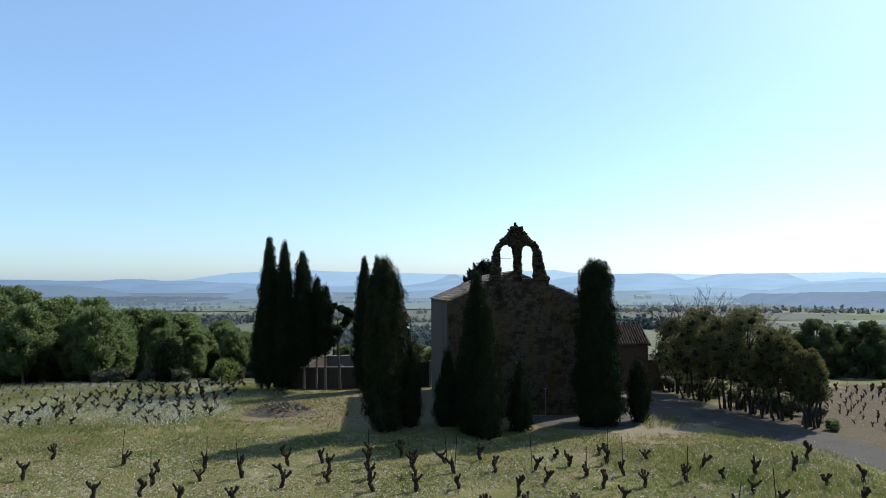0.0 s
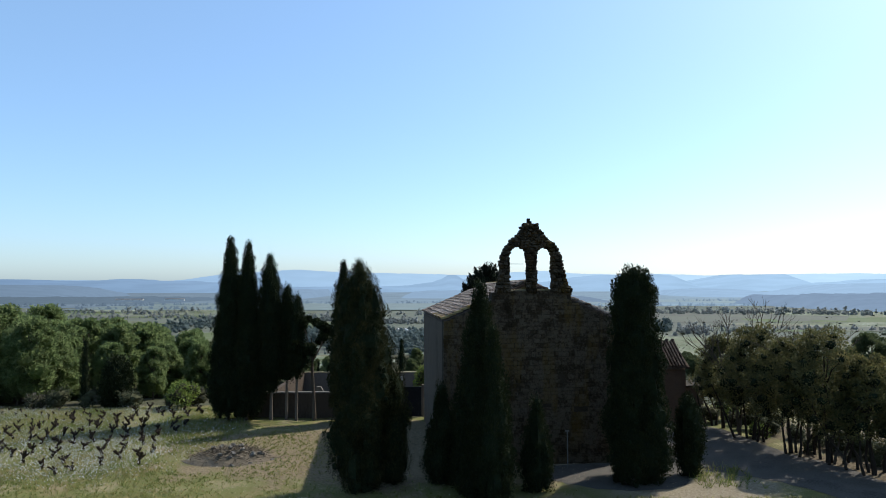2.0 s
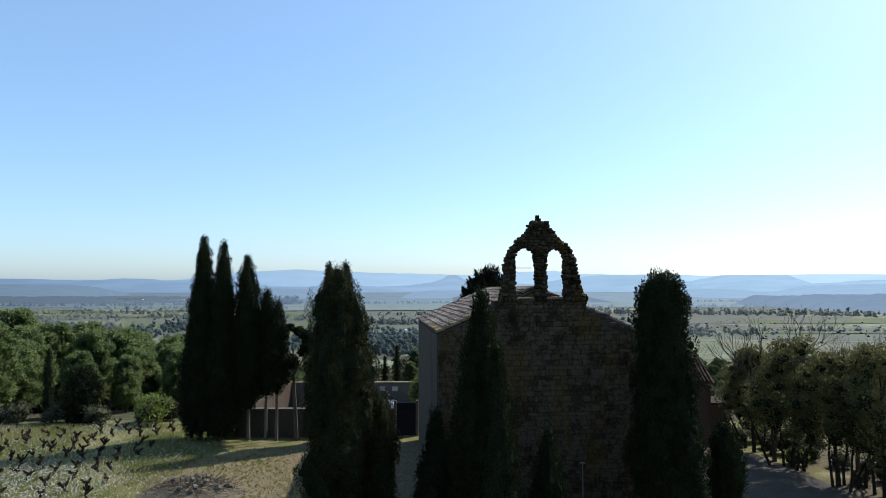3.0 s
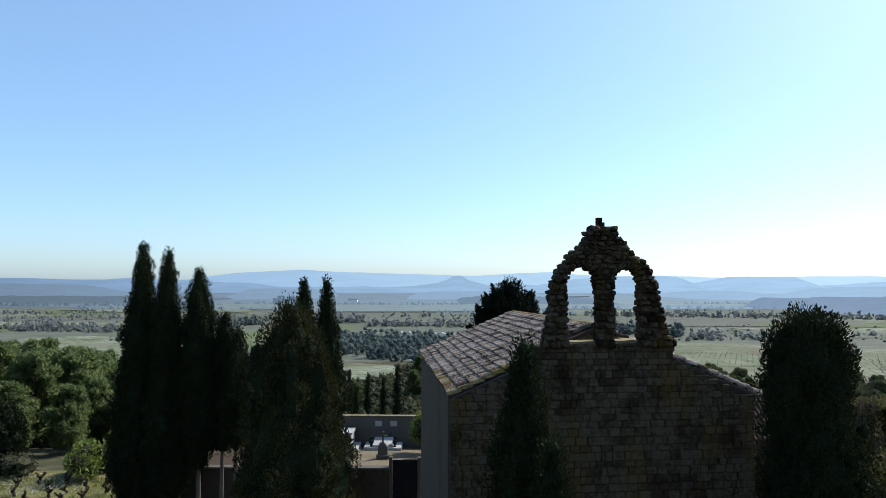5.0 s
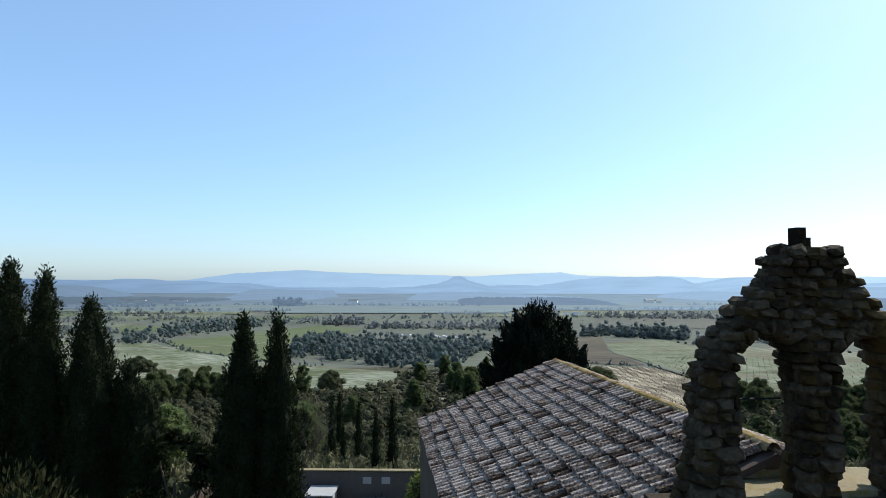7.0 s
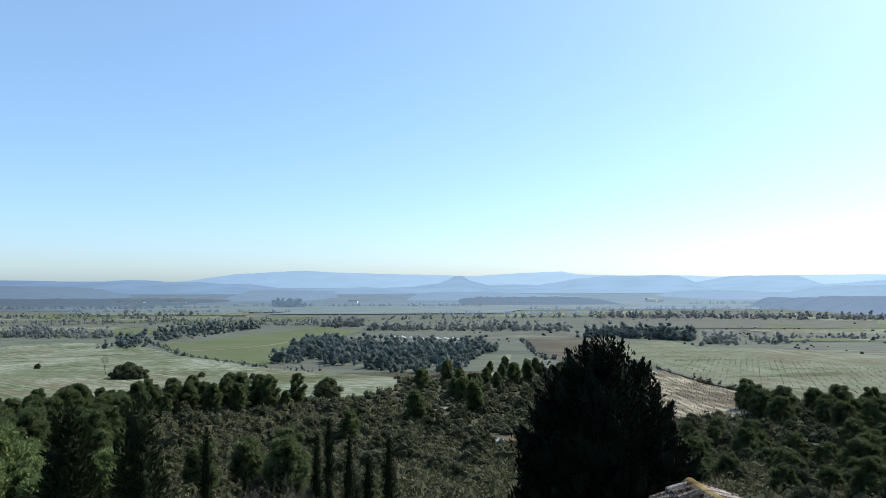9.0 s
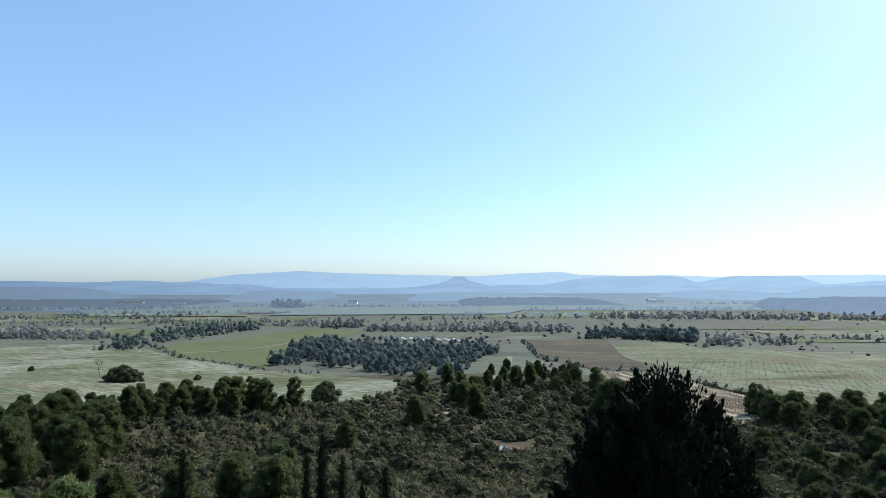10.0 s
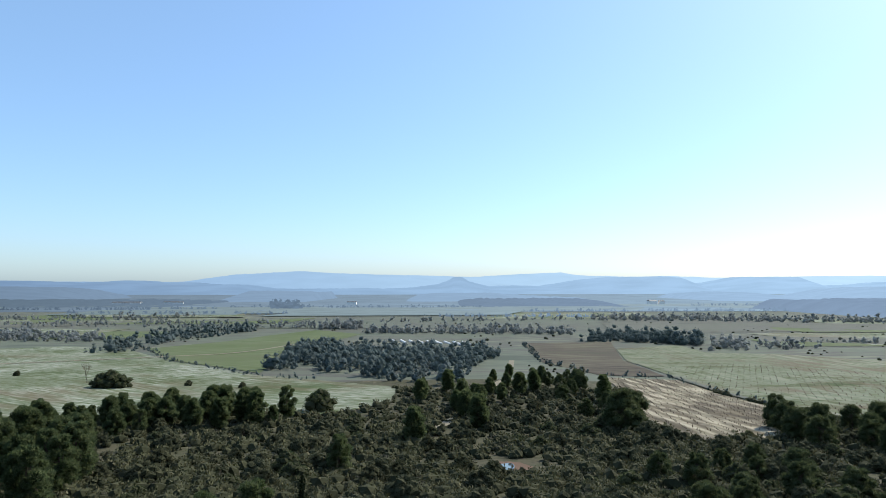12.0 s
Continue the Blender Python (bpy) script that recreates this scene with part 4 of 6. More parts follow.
def vase(x, y, z):
    t = thing("grave_vase", pose(x, y, z), "dark urn-shaped grave vase with a plant", "vase", "vases on the tomb")
    b = Build()
    b.tube([(0, 0, 0), (0, 0, 0.05), (0, 0, 0.1), (0, 0, 0.3), (0, 0, 0.4), (0, 0, 0.46)], [0.12, 0.12, 0.05, 0.19, 0.15, 0.18], 12)
    part("urn", b, BLACKIRON, t)
    rng = np.random.default_rng(4)
    b = Build()
    d = unit(rng.normal(size=(60, 3)) + (0, 0, 0.8))
    b.leaves(np.array((0, 0, 0.5)) + d * 0.12, d, 0.14, 0.06, rng)
    part("plant", b, CYPRESS, t)


tomb_1, tz = tomb(-4.2, 71.1, 2.75, 1.9, "wide white marble tomb with a raised slab")
for x in (-5.05, -3.3):
    vase(x, 70.6, tz + 0.34)
flowers = thing("flower_pot", pose(-4.3, 70.4, tz + 0.34), "low pot of pinkish flowers on a tomb", "flowers")
b = Build()
b.tube([(0, 0, 0), (0, 0, 0.16)], [0.1, 0.14], 10)
part("pot", b, GREYSTONE, flowers)
rng_f = np.random.default_rng(9)
b = Build()
d_ = unit(rng_f.normal(size=(80, 3)) + (0, 0, 0.6))
b.leaves(np.array((0, 0, 0.22)) + d_ * 0.12, d_, 0.09, 0.07, rng_f)
part("blooms", b, material("dusty_pink", [(0.3, 0.16, 0.15), (0.4, 0.26, 0.22)], 5, 20, bump=0), flowers)
vault = thing("grave_vault", pose(-7.1, 71.0, ground_z(-7.1, 71) + 0.05), "white marble family vault with a sloping top", "tomb")
b = Build()
b.box(-1.1, -1.1, -0.1, 1.1, 1.1, 0.35)
part("base", b, MARBLE, vault)
b = Build()
b.add([(-0.85, -0.7, 0.35), (0.6, -0.7, 0.35), (0.6, 1.0, 0.35), (-0.85, 1.0, 0.35), (-0.85, -0.7, 1.25), (0.6, -0.7, 1.2), (0.6, 1.0, 1.3), (-0.85, 1.0, 1.35)],
      [(3, 2, 1, 0), (4, 5, 6, 7), (0, 1, 5, 4), (1, 2, 6, 5), (2, 3, 7, 6), (3, 0, 4, 7)])
part("chest", b, MARBLE, vault)
b = Build()
b.box(-0.95, -0.8, 1.36, 0.7, 1.08, 1.45)
part("lid", b, MARBLE, vault)
shrub_v = thing("grave_shrub", pose(-6.9, 69.7, ground_z(-6.9, 69.7) + 0.05), "small rounded potted shrub by a vault", "shrub")
b = Build()
rng_v = np.random.default_rng(12)
d_ = unit(rng_v.normal(size=(500, 3)))
b.leaves(np.array((0, 0, 0.75)) + d_ * rng_v.uniform(0.25, 0.45, (500, 1)) * (1, 1, 1.3), d_, 0.14, 0.08, rng_v)
part("foliage", b, CYPRESS_OLIVE, shrub_v)
b = Build()
b.tube([(0, 0, 0), (0, 0, 0.3)], [0.18, 0.24], 10)
part("pot", b, GREYSTONE, shrub_v)


def headstone(x, y, w, hgt, cross, label):
    t = thing("headstone", pose(x, y, ground_z(x, y) + 0.05), label, "headstone", "headstones")
    b = Build()
    b.box(-w / 2, -0.3, -0.1, w / 2, 0.3, 0.3)
    part("plinth", b, GREYSTONE, t)
    b = Build()
    b.add([(-w * 0.38, -0.12, 0.3), (w * 0.38, -0.12, 0.3), (w * 0.38, 0.12, 0.3), (-w * 0.38, 0.12, 0.3), (-w * 0.38, -0.12, hgt * 0.75), (w * 0.38, -0.12, hgt * 0.75), (w * 0.38, 0.12, hgt * 0.75), (-w * 0.38, 0.12, hgt * 0.75), (-w * 0.16, -0.12, hgt), (w * 0.16, -0.12, hgt), (w * 0.16, 0.12, hgt), (-w * 0.16, 0.12, hgt)],
          [(3, 2, 1, 0), (0, 1, 5, 4), (1, 2, 6, 5), (2, 3, 7, 6), (3, 0, 4, 7), (4, 5, 9, 8), (5, 6, 10, 9), (6, 7, 11, 10), (7, 4, 8, 11), (8, 9, 10, 11)])
    part("stone", b, GREYSTONE, t)
    if cross:
        b = Build()
        b.box(-0.06, -0.06, hgt, 0.06, 0.06, hgt + 0.75)
        b.box(-0.25, -0.058, hgt + 0.4, 0.25, 0.058, hgt + 0.52)
        part("cross", b, GREYSTONE, t)


headstone(-6.1, 66.6, 0.95, 1.0, False, "grey stepped stone headstone")
headstone(-3.75, 66.4, 0.85, 1.05, True, "grey headstone topped by a stone cross")
headstone(-9.6, 62.0, 1.0, 1.5, False, "pale grey headstone by the wall")
headstone(-8.3, 66.5, 0.9, 1.3, True, "grey headstone with a cross")
tomb(-9.9, 58.0, 2.2, 1.6, "white tomb close to the front wall")
tomb(-7.0, 59.5, 1.6, 2.0, "white marble tomb with a sloping slab")
for x in (-4.7, -3.55):
    b = Build()
    b.box(-0.26, -0.02, -0.2, 0.26, 0.0, 0.2)
    tagged(part("wall_plaque", b, MARBLE), "small white plaque fixed to a grey wall", "plaque", "plaques on the back wall").matrix_basis = pose(x, 72.298, -0.05)

# thin sign post at the front, with a cross arm
post = thing("sign_post", pose(7.0, 41.3, 0), "thin galvanised post in front of the facade", "post")
b = Build()
b.tube([(0, 0, -0.1), (0, 0, 1.9)], [0.03, 0.03], 8)
part("pole", b, GREYMETAL, post)
b = Build()
b.box(-0.1, -0.03, 1.86, 0.1, 0.03, 1.92)
part("cap", b, GREYMETAL, post)

# ---- trees ----
SPIRE = [(0, 0.7), (0.1, 1), (0.35, 0.88), (0.6, 0.66), (0.8, 0.46), (0.93, 0.27), (1, 0.03)]
COLUMN = [(0, 0.5), (0.15, 0.9), (0.4, 1), (0.7, 0.82), (0.88, 0.52), (1, 0.05)]
FULL = [(0, 0.8), (0.3, 1), (0.6, 0.84), (0.8, 0.56), (0.92, 0.33), (1, 0.06)]
BUSHY = [(0, 0.6), (0.1, 0.85), (0.35, 1), (0.65, 0.96), (0.8, 0.82), (0.92, 0.62), (1, 0.25)]
CONE = [(0, 0.8), (0.1, 1), (0.3, 0.92), (0.55, 0.7), (0.8, 0.45), (0.93, 0.28), (1, 0.05)]
TOWER = [(0, 0.7), (0.1, 1), (0.4, 0.95), (0.7, 0.8), (0.9, 0.7), (0.97, 0.6), (1, 0.3)]
EGG = [(0, 0.6), (0.2, 1), (0.45, 0.85), (0.75, 0.45), (0.92, 0.2), (1, 0.03)]
STOUT = [(0, 0.6), (0.2, 0.9), (0.5, 1), (0.8, 0.75), (0.95, 0.42), (1, 0.1)]


def cypress_parts(H, R, seed, leaves, profile=SPIRE, skirt=0.3, mat=CYPRESS, size=0.075, rough=0.36, bark=BARK, loose=0.0, tuft=14, inside_mat=None, within=0.88, lift=1.0, girth=1.0, puff=1.0):
    """Trunk, dark inside and sprays of a columnar cypress. profile: width at heights from the foot to the tip; skirt: where the foliage begins."""
    rng = np.random.default_rng(seed)
    off = seed * 7.31

    ts, rs = [p[0] for p in profile], [p[1] for p in profile]

    def radius(t, a):
        t, a = np.atleast_1d(t), np.atleast_1d(a)
        body = np.interp(t, ts, rs)
        waves = np.sin(a * 2 + t * 9 + off) * 0.3 + np.sin(a * 5 - t * 17 + off * 2) * 0.2
        lumps = np.array([noise.noise((math.cos(q) * 1.7 + off, math.sin(q) * 1.7, p * H * 0.55)) + 0.7 * noise.noise((math.cos(q) * 4 + off, math.sin(q) * 4, p * H * 1.5)) + 0.45 * noise.noise((math.cos(q) * 9 + off, math.sin(q) * 9, p * H * 3.4)) for p, q in zip(t, a)])
        return R * body * (1 + rough * (0.4 * waves + lumps))

    leaves = int(leaves * 1.7)
    trunk = Build()
    trunk.tube([(0, 0, -0.4), (0.02, 0, skirt + 0.4), (0, 0.03, H * 0.5), (0, 0, H * 0.93)], [(0.05 + H * 0.014) * girth, (0.04 + H * 0.012) * girth, H * 0.007, 0.01], 8)
    core, n, m = Build(), 44, 20
    verts = []
    for i in range(n + 1):
        t = i / n
        for k in range(m):
            a = 2 * math.pi * k / m
            r = float(radius(t, a)[0]) * within * (1 if 0 < i < n else 0.3)
            verts.append((math.cos(a) * r, math.sin(a) * r, skirt + 0.1 + t * (H - skirt) * 0.97))
    core.add(verts, [(i * m + k, i * m + (k + 1) % m, (i + 1) * m + (k + 1) % m, (i + 1) * m + k) for i in range(n) for k in range(m)])
    sprays = Build()
    n_t = leaves // tuft
    t = rng.beta(1.05, 1.2, n_t)
    a = rng.uniform(0, 2 * np.pi, n_t)
    r = radius(t, a) * rng.uniform(0.82, 1.0, n_t) + rng.exponential(0.012 + loose, n_t)
    heart = np.stack([np.cos(a) * r, np.sin(a) * r, skirt + t * (H - skirt)], 1)
    out = np.stack([np.cos(a), np.sin(a), np.zeros(n_t)], 1)
    lead = unit(out * 0.6 + np.array((0, 0, lift)) + rng.normal(size=(n_t, 3)) * 0.3)
    heart, lead = np.repeat(heart, tuft, 0), np.repeat(lead, tuft, 0)
    along = unit(lead + rng.normal(size=heart.shape) * 0.42)
    at = heart + lead * rng.uniform(-1.5, 1.6, (len(heart), 1)) * size * (tuft / 14) * puff + rng.normal(size=heart.shape) * size * 0.8 * (tuft / 14) * puff
    sprays.leaves(at, along, size * 1.5, size * 0.55, rng)
    tip = np.zeros((60, 3))
    tip[:, 2] = H - rng.uniform(-0.25, 0.7, len(tip)) * 0.8
    tip[:, :2] = rng.normal(size=(len(tip), 2)) * (0.05 + R * rs[-1] * 0.5)
    sprays.leaves(tip, unit(np.array((0, 0, 1.0)) + rng.normal(size=tip.shape) * 0.25), size * 1.6, size * 0.7, rng)
    return trunk.mesh("trunk", bark), core.mesh("inner_crown", inside_mat or CROWN_SHADE), sprays.mesh("crown", mat)


def column_parts(H, R, seed, profile=SPIRE, skirt=0.3, mat=CYPRESS, lump=0.26, per=66, size=0.075, rough=0.42, bark=BARK, reach=1.0):
    """Trunk, dark inside and foliage of a dense columnar tree whose crown is built of many small upright tufts."""
    rng = np.random.default_rng(seed)
    off = seed * 7.31
    ts, rs = [q[0] for q in profile], [q[1] for q in profile]

    def radius(t, a):
        lumps = noise.noise((math.cos(a) * 1.6 + off, math.sin(a) * 1.6, t * H * 0.5)) + 0.7 * noise.noise((math.cos(a) * 3.6 + off, math.sin(a) * 3.6, t * H * 1.3))
        return R * float(np.interp(t, ts, rs)) * (1 + rough * lumps)

    trunk, inner, leaf = Build(), Build(), Build()
    trunk.tube([(0, 0, -0.4), (0.02, 0, skirt + 0.4), (0, 0.03, H * 0.5), (0, 0, H * 0.9)], [0.05 + H * 0.007, 0.04 + H * 0.005, H * 0.005, 0.01], 8)
    n, m, verts = 40, 16, []
    for i in range(n + 1):
        for k in range(m):
            a = 2 * math.pi * k / m
            r = radius(i / n, a) * 0.74 * (1 if 0 < i < n else 0.3)
            verts.append((math.cos(a) * r, math.sin(a) * r, skirt + 0.1 + i / n * (H - skirt) * 0.96))
    inner.add(verts, [(i * m + k, i * m + (k + 1) % m, (i + 1) * m + (k + 1) % m, (i + 1) * m + k) for i in range(n) for k in range(m)])
    steps = np.linspace(0, 1, 200)
    weight = np.interp(steps, ts, rs) + 0.12
    count = int(3.4 * R * weight.mean() * (H - skirt) / lump ** 2)
    levels = np.interp((np.arange(count) + rng.uniform(0, 1, count)) / count, np.cumsum(weight) / weight.sum(), steps)
    hearts = []
    for i, t in enumerate(levels):
        a = i * 2.39996 + rng.uniform(-0.4, 0.4)
        size_here = lump * rng.uniform(0.65, 1.4)
        r = max(0.02, radius(t, a) * 0.9 - size_here * 0.75 + lump * rng.uniform(-0.25, 0.45))
        c = np.array((math.cos(a) * r, math.sin(a) * r, skirt + t * (H - skirt) - size_here * 0.35))
        inner.blob(c - (math.cos(a) * size_here * 0.25, math.sin(a) * size_here * 0.25, 0), size_here * 0.48, rng, 0.3, 1.3)
        hearts.append((*c, size_here, math.cos(a), math.sin(a)))
    hearts = np.repeat(np.array(hearts), per, 0)
    d = unit(rng.normal(size=(len(hearts), 3)) + np.stack([hearts[:, 4] * 0.7, hearts[:, 5] * 0.7, np.full(len(hearts), 0.35)], 1))
    at = hearts[:, :3] + d * hearts[:, 3:4] * rng.uniform(0.6, 1.08, (len(d), 1)) * (1, 1, 1.45) * reach
    leaf.leaves(at, unit(d * 0.8 + (0, 0, 0.8) + rng.normal(size=d.shape) * 0.35), size * 1.6, size * 0.62, rng)
    return trunk.mesh("trunk", bark), inner.mesh("inner_crown", CROWN_SHADE), leaf.mesh("crown", mat)


def put_cypress(x, y, parts, label, group, turn=0.0, scale=1.0, lean=(0, 0), name="cypress"):
    t = thing(name, pose(x, y, ground_z(x, y) - 0.05, lean[0], lean[1], turn), label, "cypress", group)
    t.scale = (scale,) * 3
    for n, me in zip(("trunk", "inner_crown", "crown"), parts):
        part(n, me, None, t)
    return t


ROW = "cypresses by the cemetery wall"
FRONT = "cypresses before the chapel"
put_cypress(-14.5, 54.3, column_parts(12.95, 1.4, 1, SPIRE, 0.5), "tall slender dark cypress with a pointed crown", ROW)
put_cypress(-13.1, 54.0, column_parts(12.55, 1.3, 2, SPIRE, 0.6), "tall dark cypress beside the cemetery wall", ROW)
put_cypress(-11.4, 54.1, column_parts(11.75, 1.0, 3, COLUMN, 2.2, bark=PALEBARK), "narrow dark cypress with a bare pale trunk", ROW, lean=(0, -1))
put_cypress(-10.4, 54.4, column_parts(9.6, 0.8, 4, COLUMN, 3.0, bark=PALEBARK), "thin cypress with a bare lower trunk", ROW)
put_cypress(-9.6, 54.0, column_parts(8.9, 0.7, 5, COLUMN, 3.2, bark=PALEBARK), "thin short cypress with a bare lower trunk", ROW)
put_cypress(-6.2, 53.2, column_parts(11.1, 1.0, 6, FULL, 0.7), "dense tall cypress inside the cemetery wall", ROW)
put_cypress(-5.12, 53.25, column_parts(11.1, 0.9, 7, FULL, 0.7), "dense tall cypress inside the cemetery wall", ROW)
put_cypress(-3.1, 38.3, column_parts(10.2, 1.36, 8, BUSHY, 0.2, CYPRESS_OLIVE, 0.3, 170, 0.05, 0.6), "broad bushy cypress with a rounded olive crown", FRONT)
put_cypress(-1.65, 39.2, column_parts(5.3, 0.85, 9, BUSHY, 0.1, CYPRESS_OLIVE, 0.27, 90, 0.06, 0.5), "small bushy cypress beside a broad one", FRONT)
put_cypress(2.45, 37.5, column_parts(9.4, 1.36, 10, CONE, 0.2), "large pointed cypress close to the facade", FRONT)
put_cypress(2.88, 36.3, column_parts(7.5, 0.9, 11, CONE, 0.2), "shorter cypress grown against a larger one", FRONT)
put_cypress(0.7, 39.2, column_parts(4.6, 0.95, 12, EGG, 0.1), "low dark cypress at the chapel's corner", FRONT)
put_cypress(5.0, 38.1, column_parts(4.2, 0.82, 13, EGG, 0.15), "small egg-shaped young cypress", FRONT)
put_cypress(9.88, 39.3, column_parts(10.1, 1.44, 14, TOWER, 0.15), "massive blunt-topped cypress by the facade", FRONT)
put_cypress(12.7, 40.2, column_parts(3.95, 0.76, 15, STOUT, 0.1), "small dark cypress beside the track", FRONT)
SLIM = [cypress_parts(7.2, 0.37, 16, 1800, COLUMN, 0.1, size=0.14), cypress_parts(7.0, 0.32, 17, 1500, COLUMN, 0.1, size=0.14)]
for i, (x, y, top) in enumerate([(-4.33, 85.2, 2.5), (-8.42, 94.6, 0.5), (-5.76, 85.9, 1.26), (-11.1, 95, 0.6), (-8.8, 88, -0.4), (-18.7, 91.6, 1.9), (-12.6, 108, -1.0), (-15.2, 90, -0.6), (-28.4, 60.8, 4.7)]):
    s = (top - ground_z(x, y)) / (7.2 if i % 2 == 0 else 7.0)
    put_cypress(x, y, SLIM[i % 2], "slim pencil-shaped cypress among scrub", "slim cypresses behind the cemetery", i * 50, s)
put_cypress(-26.0, 61.2, cypress_parts(4.0, 1.1, 18, 4500, STOUT, 0.1, size=0.18), "short broad dark cypress at the wood's edge", ROW)


def crown_parts(H, R, base, seed, clumps, per, mat, size, bark=BARK, trunk_r=0.16, flat=0.8, bend=0.5, spread_top=0.65, forks=5, long=2.0, limbs=None, taper=0.0, heart=None):
    """Trunk with limbs, and a crown of leafy clumps with gaps."""
    rng = np.random.default_rng(seed)
    trunk = Build()
    mid = np.array((rng.uniform(-bend, bend), rng.uniform(-bend, bend), base))
    top = mid * 1.4
    top[2] = base + (H - base) * 0.55
    trunk.tube([(0, 0, -0.4), tuple(mid * (0.5, 0.5, 0.5)), tuple(mid), tuple(top)], [trunk_r * 1.3, trunk_r, trunk_r * 0.8, trunk_r * 0.35], 8)
    inner, leaf = Build(), Build()
    centres = []
    for i in range(clumps):
        a = rng.uniform(0, 2 * np.pi)
        t = rng.uniform(0, 1) ** 0.8
        reach = R * math.sqrt(max(0.0, 1 - (abs(t - 0.38) / 0.66) ** 2)) * rng.uniform(0.45, 0.95) * (1.1 - taper * t)
        c = np.array((math.cos(a) * reach + top[0] * 0.6, math.sin(a) * reach + top[1] * 0.6, base + (H - base) * (0.08 + 0.84 * t)))
        centres.append(c)
        rad = R * rng.uniform(0.2, 0.38) * (1 - 0.35 * t) * (40 / max(clumps, 40)) ** 0.33
        inner.blob(c, rad * 0.4, rng, 0.25, flat)
        d = unit(rng.normal(size=(per, 3)) + (0, 0, 0.25))
        at = c + d * (rad * rng.uniform(0.4, 1.15, (per, 1))) * (1, 1, flat)
        leaf.leaves(at, unit(d + rng.normal(size=d.shape) * 0.6), size * long / 2 * 1.6, size * 0.8, rng)
    for c in centres[:: max(1, clumps // forks)]:
        s = mid + (top - mid) * rng.uniform(0.0, 0.8)
        k = (s + c) / 2 + rng.normal(size=3) * 0.15
        limb = trunk if limbs is None else Build()
        limb.tube([tuple(s), tuple(k), tuple(c)], [trunk_r * 0.5, trunk_r * 0.32, trunk_r * 0.12], 5)
        if limbs is not None:
            limbs.append(limb)
    return trunk.mesh("trunk", bark), inner.mesh("inner_crown", heart or CROWN_SHADE), leaf.mesh("crown", mat)


def lobed_parts(H, R, seed, lobes, per, mat, size, base, trunk_r=0.14, limbs=None, core=0.72, taper=0.25, heart=None, low=0.0, fat=1.0, bark=BARK):
    """A broad tree: a trunk with limbs that carry rounded clumps of foliage, dark between the clumps."""
    rng = np.random.default_rng(seed)
    bend = rng.uniform(-0.4, 0.4, 2) * H * 0.06
    trunk, inner, leaf = Build(), Build(), Build()
    fork = np.array((bend[0], bend[1], max(base * 0.9, H * 0.2)))
    top = np.array((bend[0] * 1.5, bend[1] * 1.5, H * 0.8))
    trunk.tube([(0, 0, -0.4), tuple(fork * (0.4, 0.4, 0.5)), tuple(fork), tuple(top)], [trunk_r * 1.3, trunk_r, trunk_r * 0.8, trunk_r * 0.25], 8)
    for i in range(lobes):
        t = (i + rng.uniform()) / lobes
        girth = math.sin(math.pi * (0.2 + 0.64 * t)) * (1 - taper * t) + low * (1 - t)
        rad = R * rng.uniform(0.24, 0.42) * (1 - 0.3 * t) * fat
        a = i * 2.4 + rng.uniform(-0.6, 0.6)
        reach = max(0.0, R * girth - rad * 0.6) * rng.uniform(0.55, 1.0)
        c = np.array((math.cos(a) * reach + bend[0], math.sin(a) * reach + bend[1], base + rad * 0.5 + (H - base - rad * 1.3) * t))
        inner.blob(c, rad * core, rng, 0.28, 0.85)
        d = unit(rng.normal(size=(per, 3)) + (0, 0, 0.25))
        shell = 0.86 + 0.2 * np.array([noise.noise(tuple(v * 2.3 + i * 3.1)) for v in d])[:, None]
        leaf.leaves(c + d * rad * shell * rng.uniform(0.72, 1.18, (per, 1)) * (1, 1, 0.85), unit(d + (0, 0, 0.35) + rng.normal(size=d.shape) * 0.55), size * 1.7, size * 0.8, rng)
        if limbs is None or i % 4 == 0:
            s = fork + (top - fork) * rng.uniform(0, 0.7)
            limb = trunk if limbs is None else Build()
            limb.tube([tuple(s), tuple((s + c) / 2 + rng.normal(size=3) * 0.12), tuple(c)], [trunk_r * 0.45, trunk_r * 0.3, trunk_r * 0.1], 5)
            if limbs is not None:
                limbs.append(limb)
    return trunk.mesh("trunk", bark), inner.mesh("inner_crown", heart or CROWN_SHADE), leaf.mesh("crown", mat)


def put_tree(name, x, y, parts, label, category, group="", turn=0.0, scale=1.0, z=None):
    t = thing(name, pose(x, y, ground_z(x, y) - 0.05 if z is None else z, 0, 0, turn), label, category, group)
    t.scale = (scale,) * 3
    for n, me in zip(("trunk", "inner_crown", "crown"), parts):
        part(n, me, None, t)
    return t


# the dense conifer behind the apse
DOME = [(0, 0.6), (0.15, 0.9), (0.4, 1), (0.57, 0.97), (0.75, 0.85), (0.88, 0.58), (0.96, 0.3), (1, 0.08)]
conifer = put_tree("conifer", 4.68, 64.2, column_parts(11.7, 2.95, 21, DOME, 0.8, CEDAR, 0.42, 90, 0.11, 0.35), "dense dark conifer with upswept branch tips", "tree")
tip_rng = np.random.default_rng(5)
tips, boughs = Build(), Build()


def plume(build, foot, d, long, wide, n, rng):
    """One upswept branch end: dense sprays that narrow to a point."""
    q = rng.uniform(0, 1, n) ** 0.8
    bend = np.array((0, 0, 1.0)) * (q ** 2)[:, None] * long * 0.25
    side = rng.normal(size=(n, 3)) * np.array((1, 1, 0.6)) * (wide * (1.02 - q) ** 0.8)[:, None]
    build.leaves(foot + d * (q * long)[:, None] + bend + side, unit(d + np.array((0, 0, 0.5)) + rng.normal(size=(n, 3)) * 0.45), 0.15, 0.05, rng)


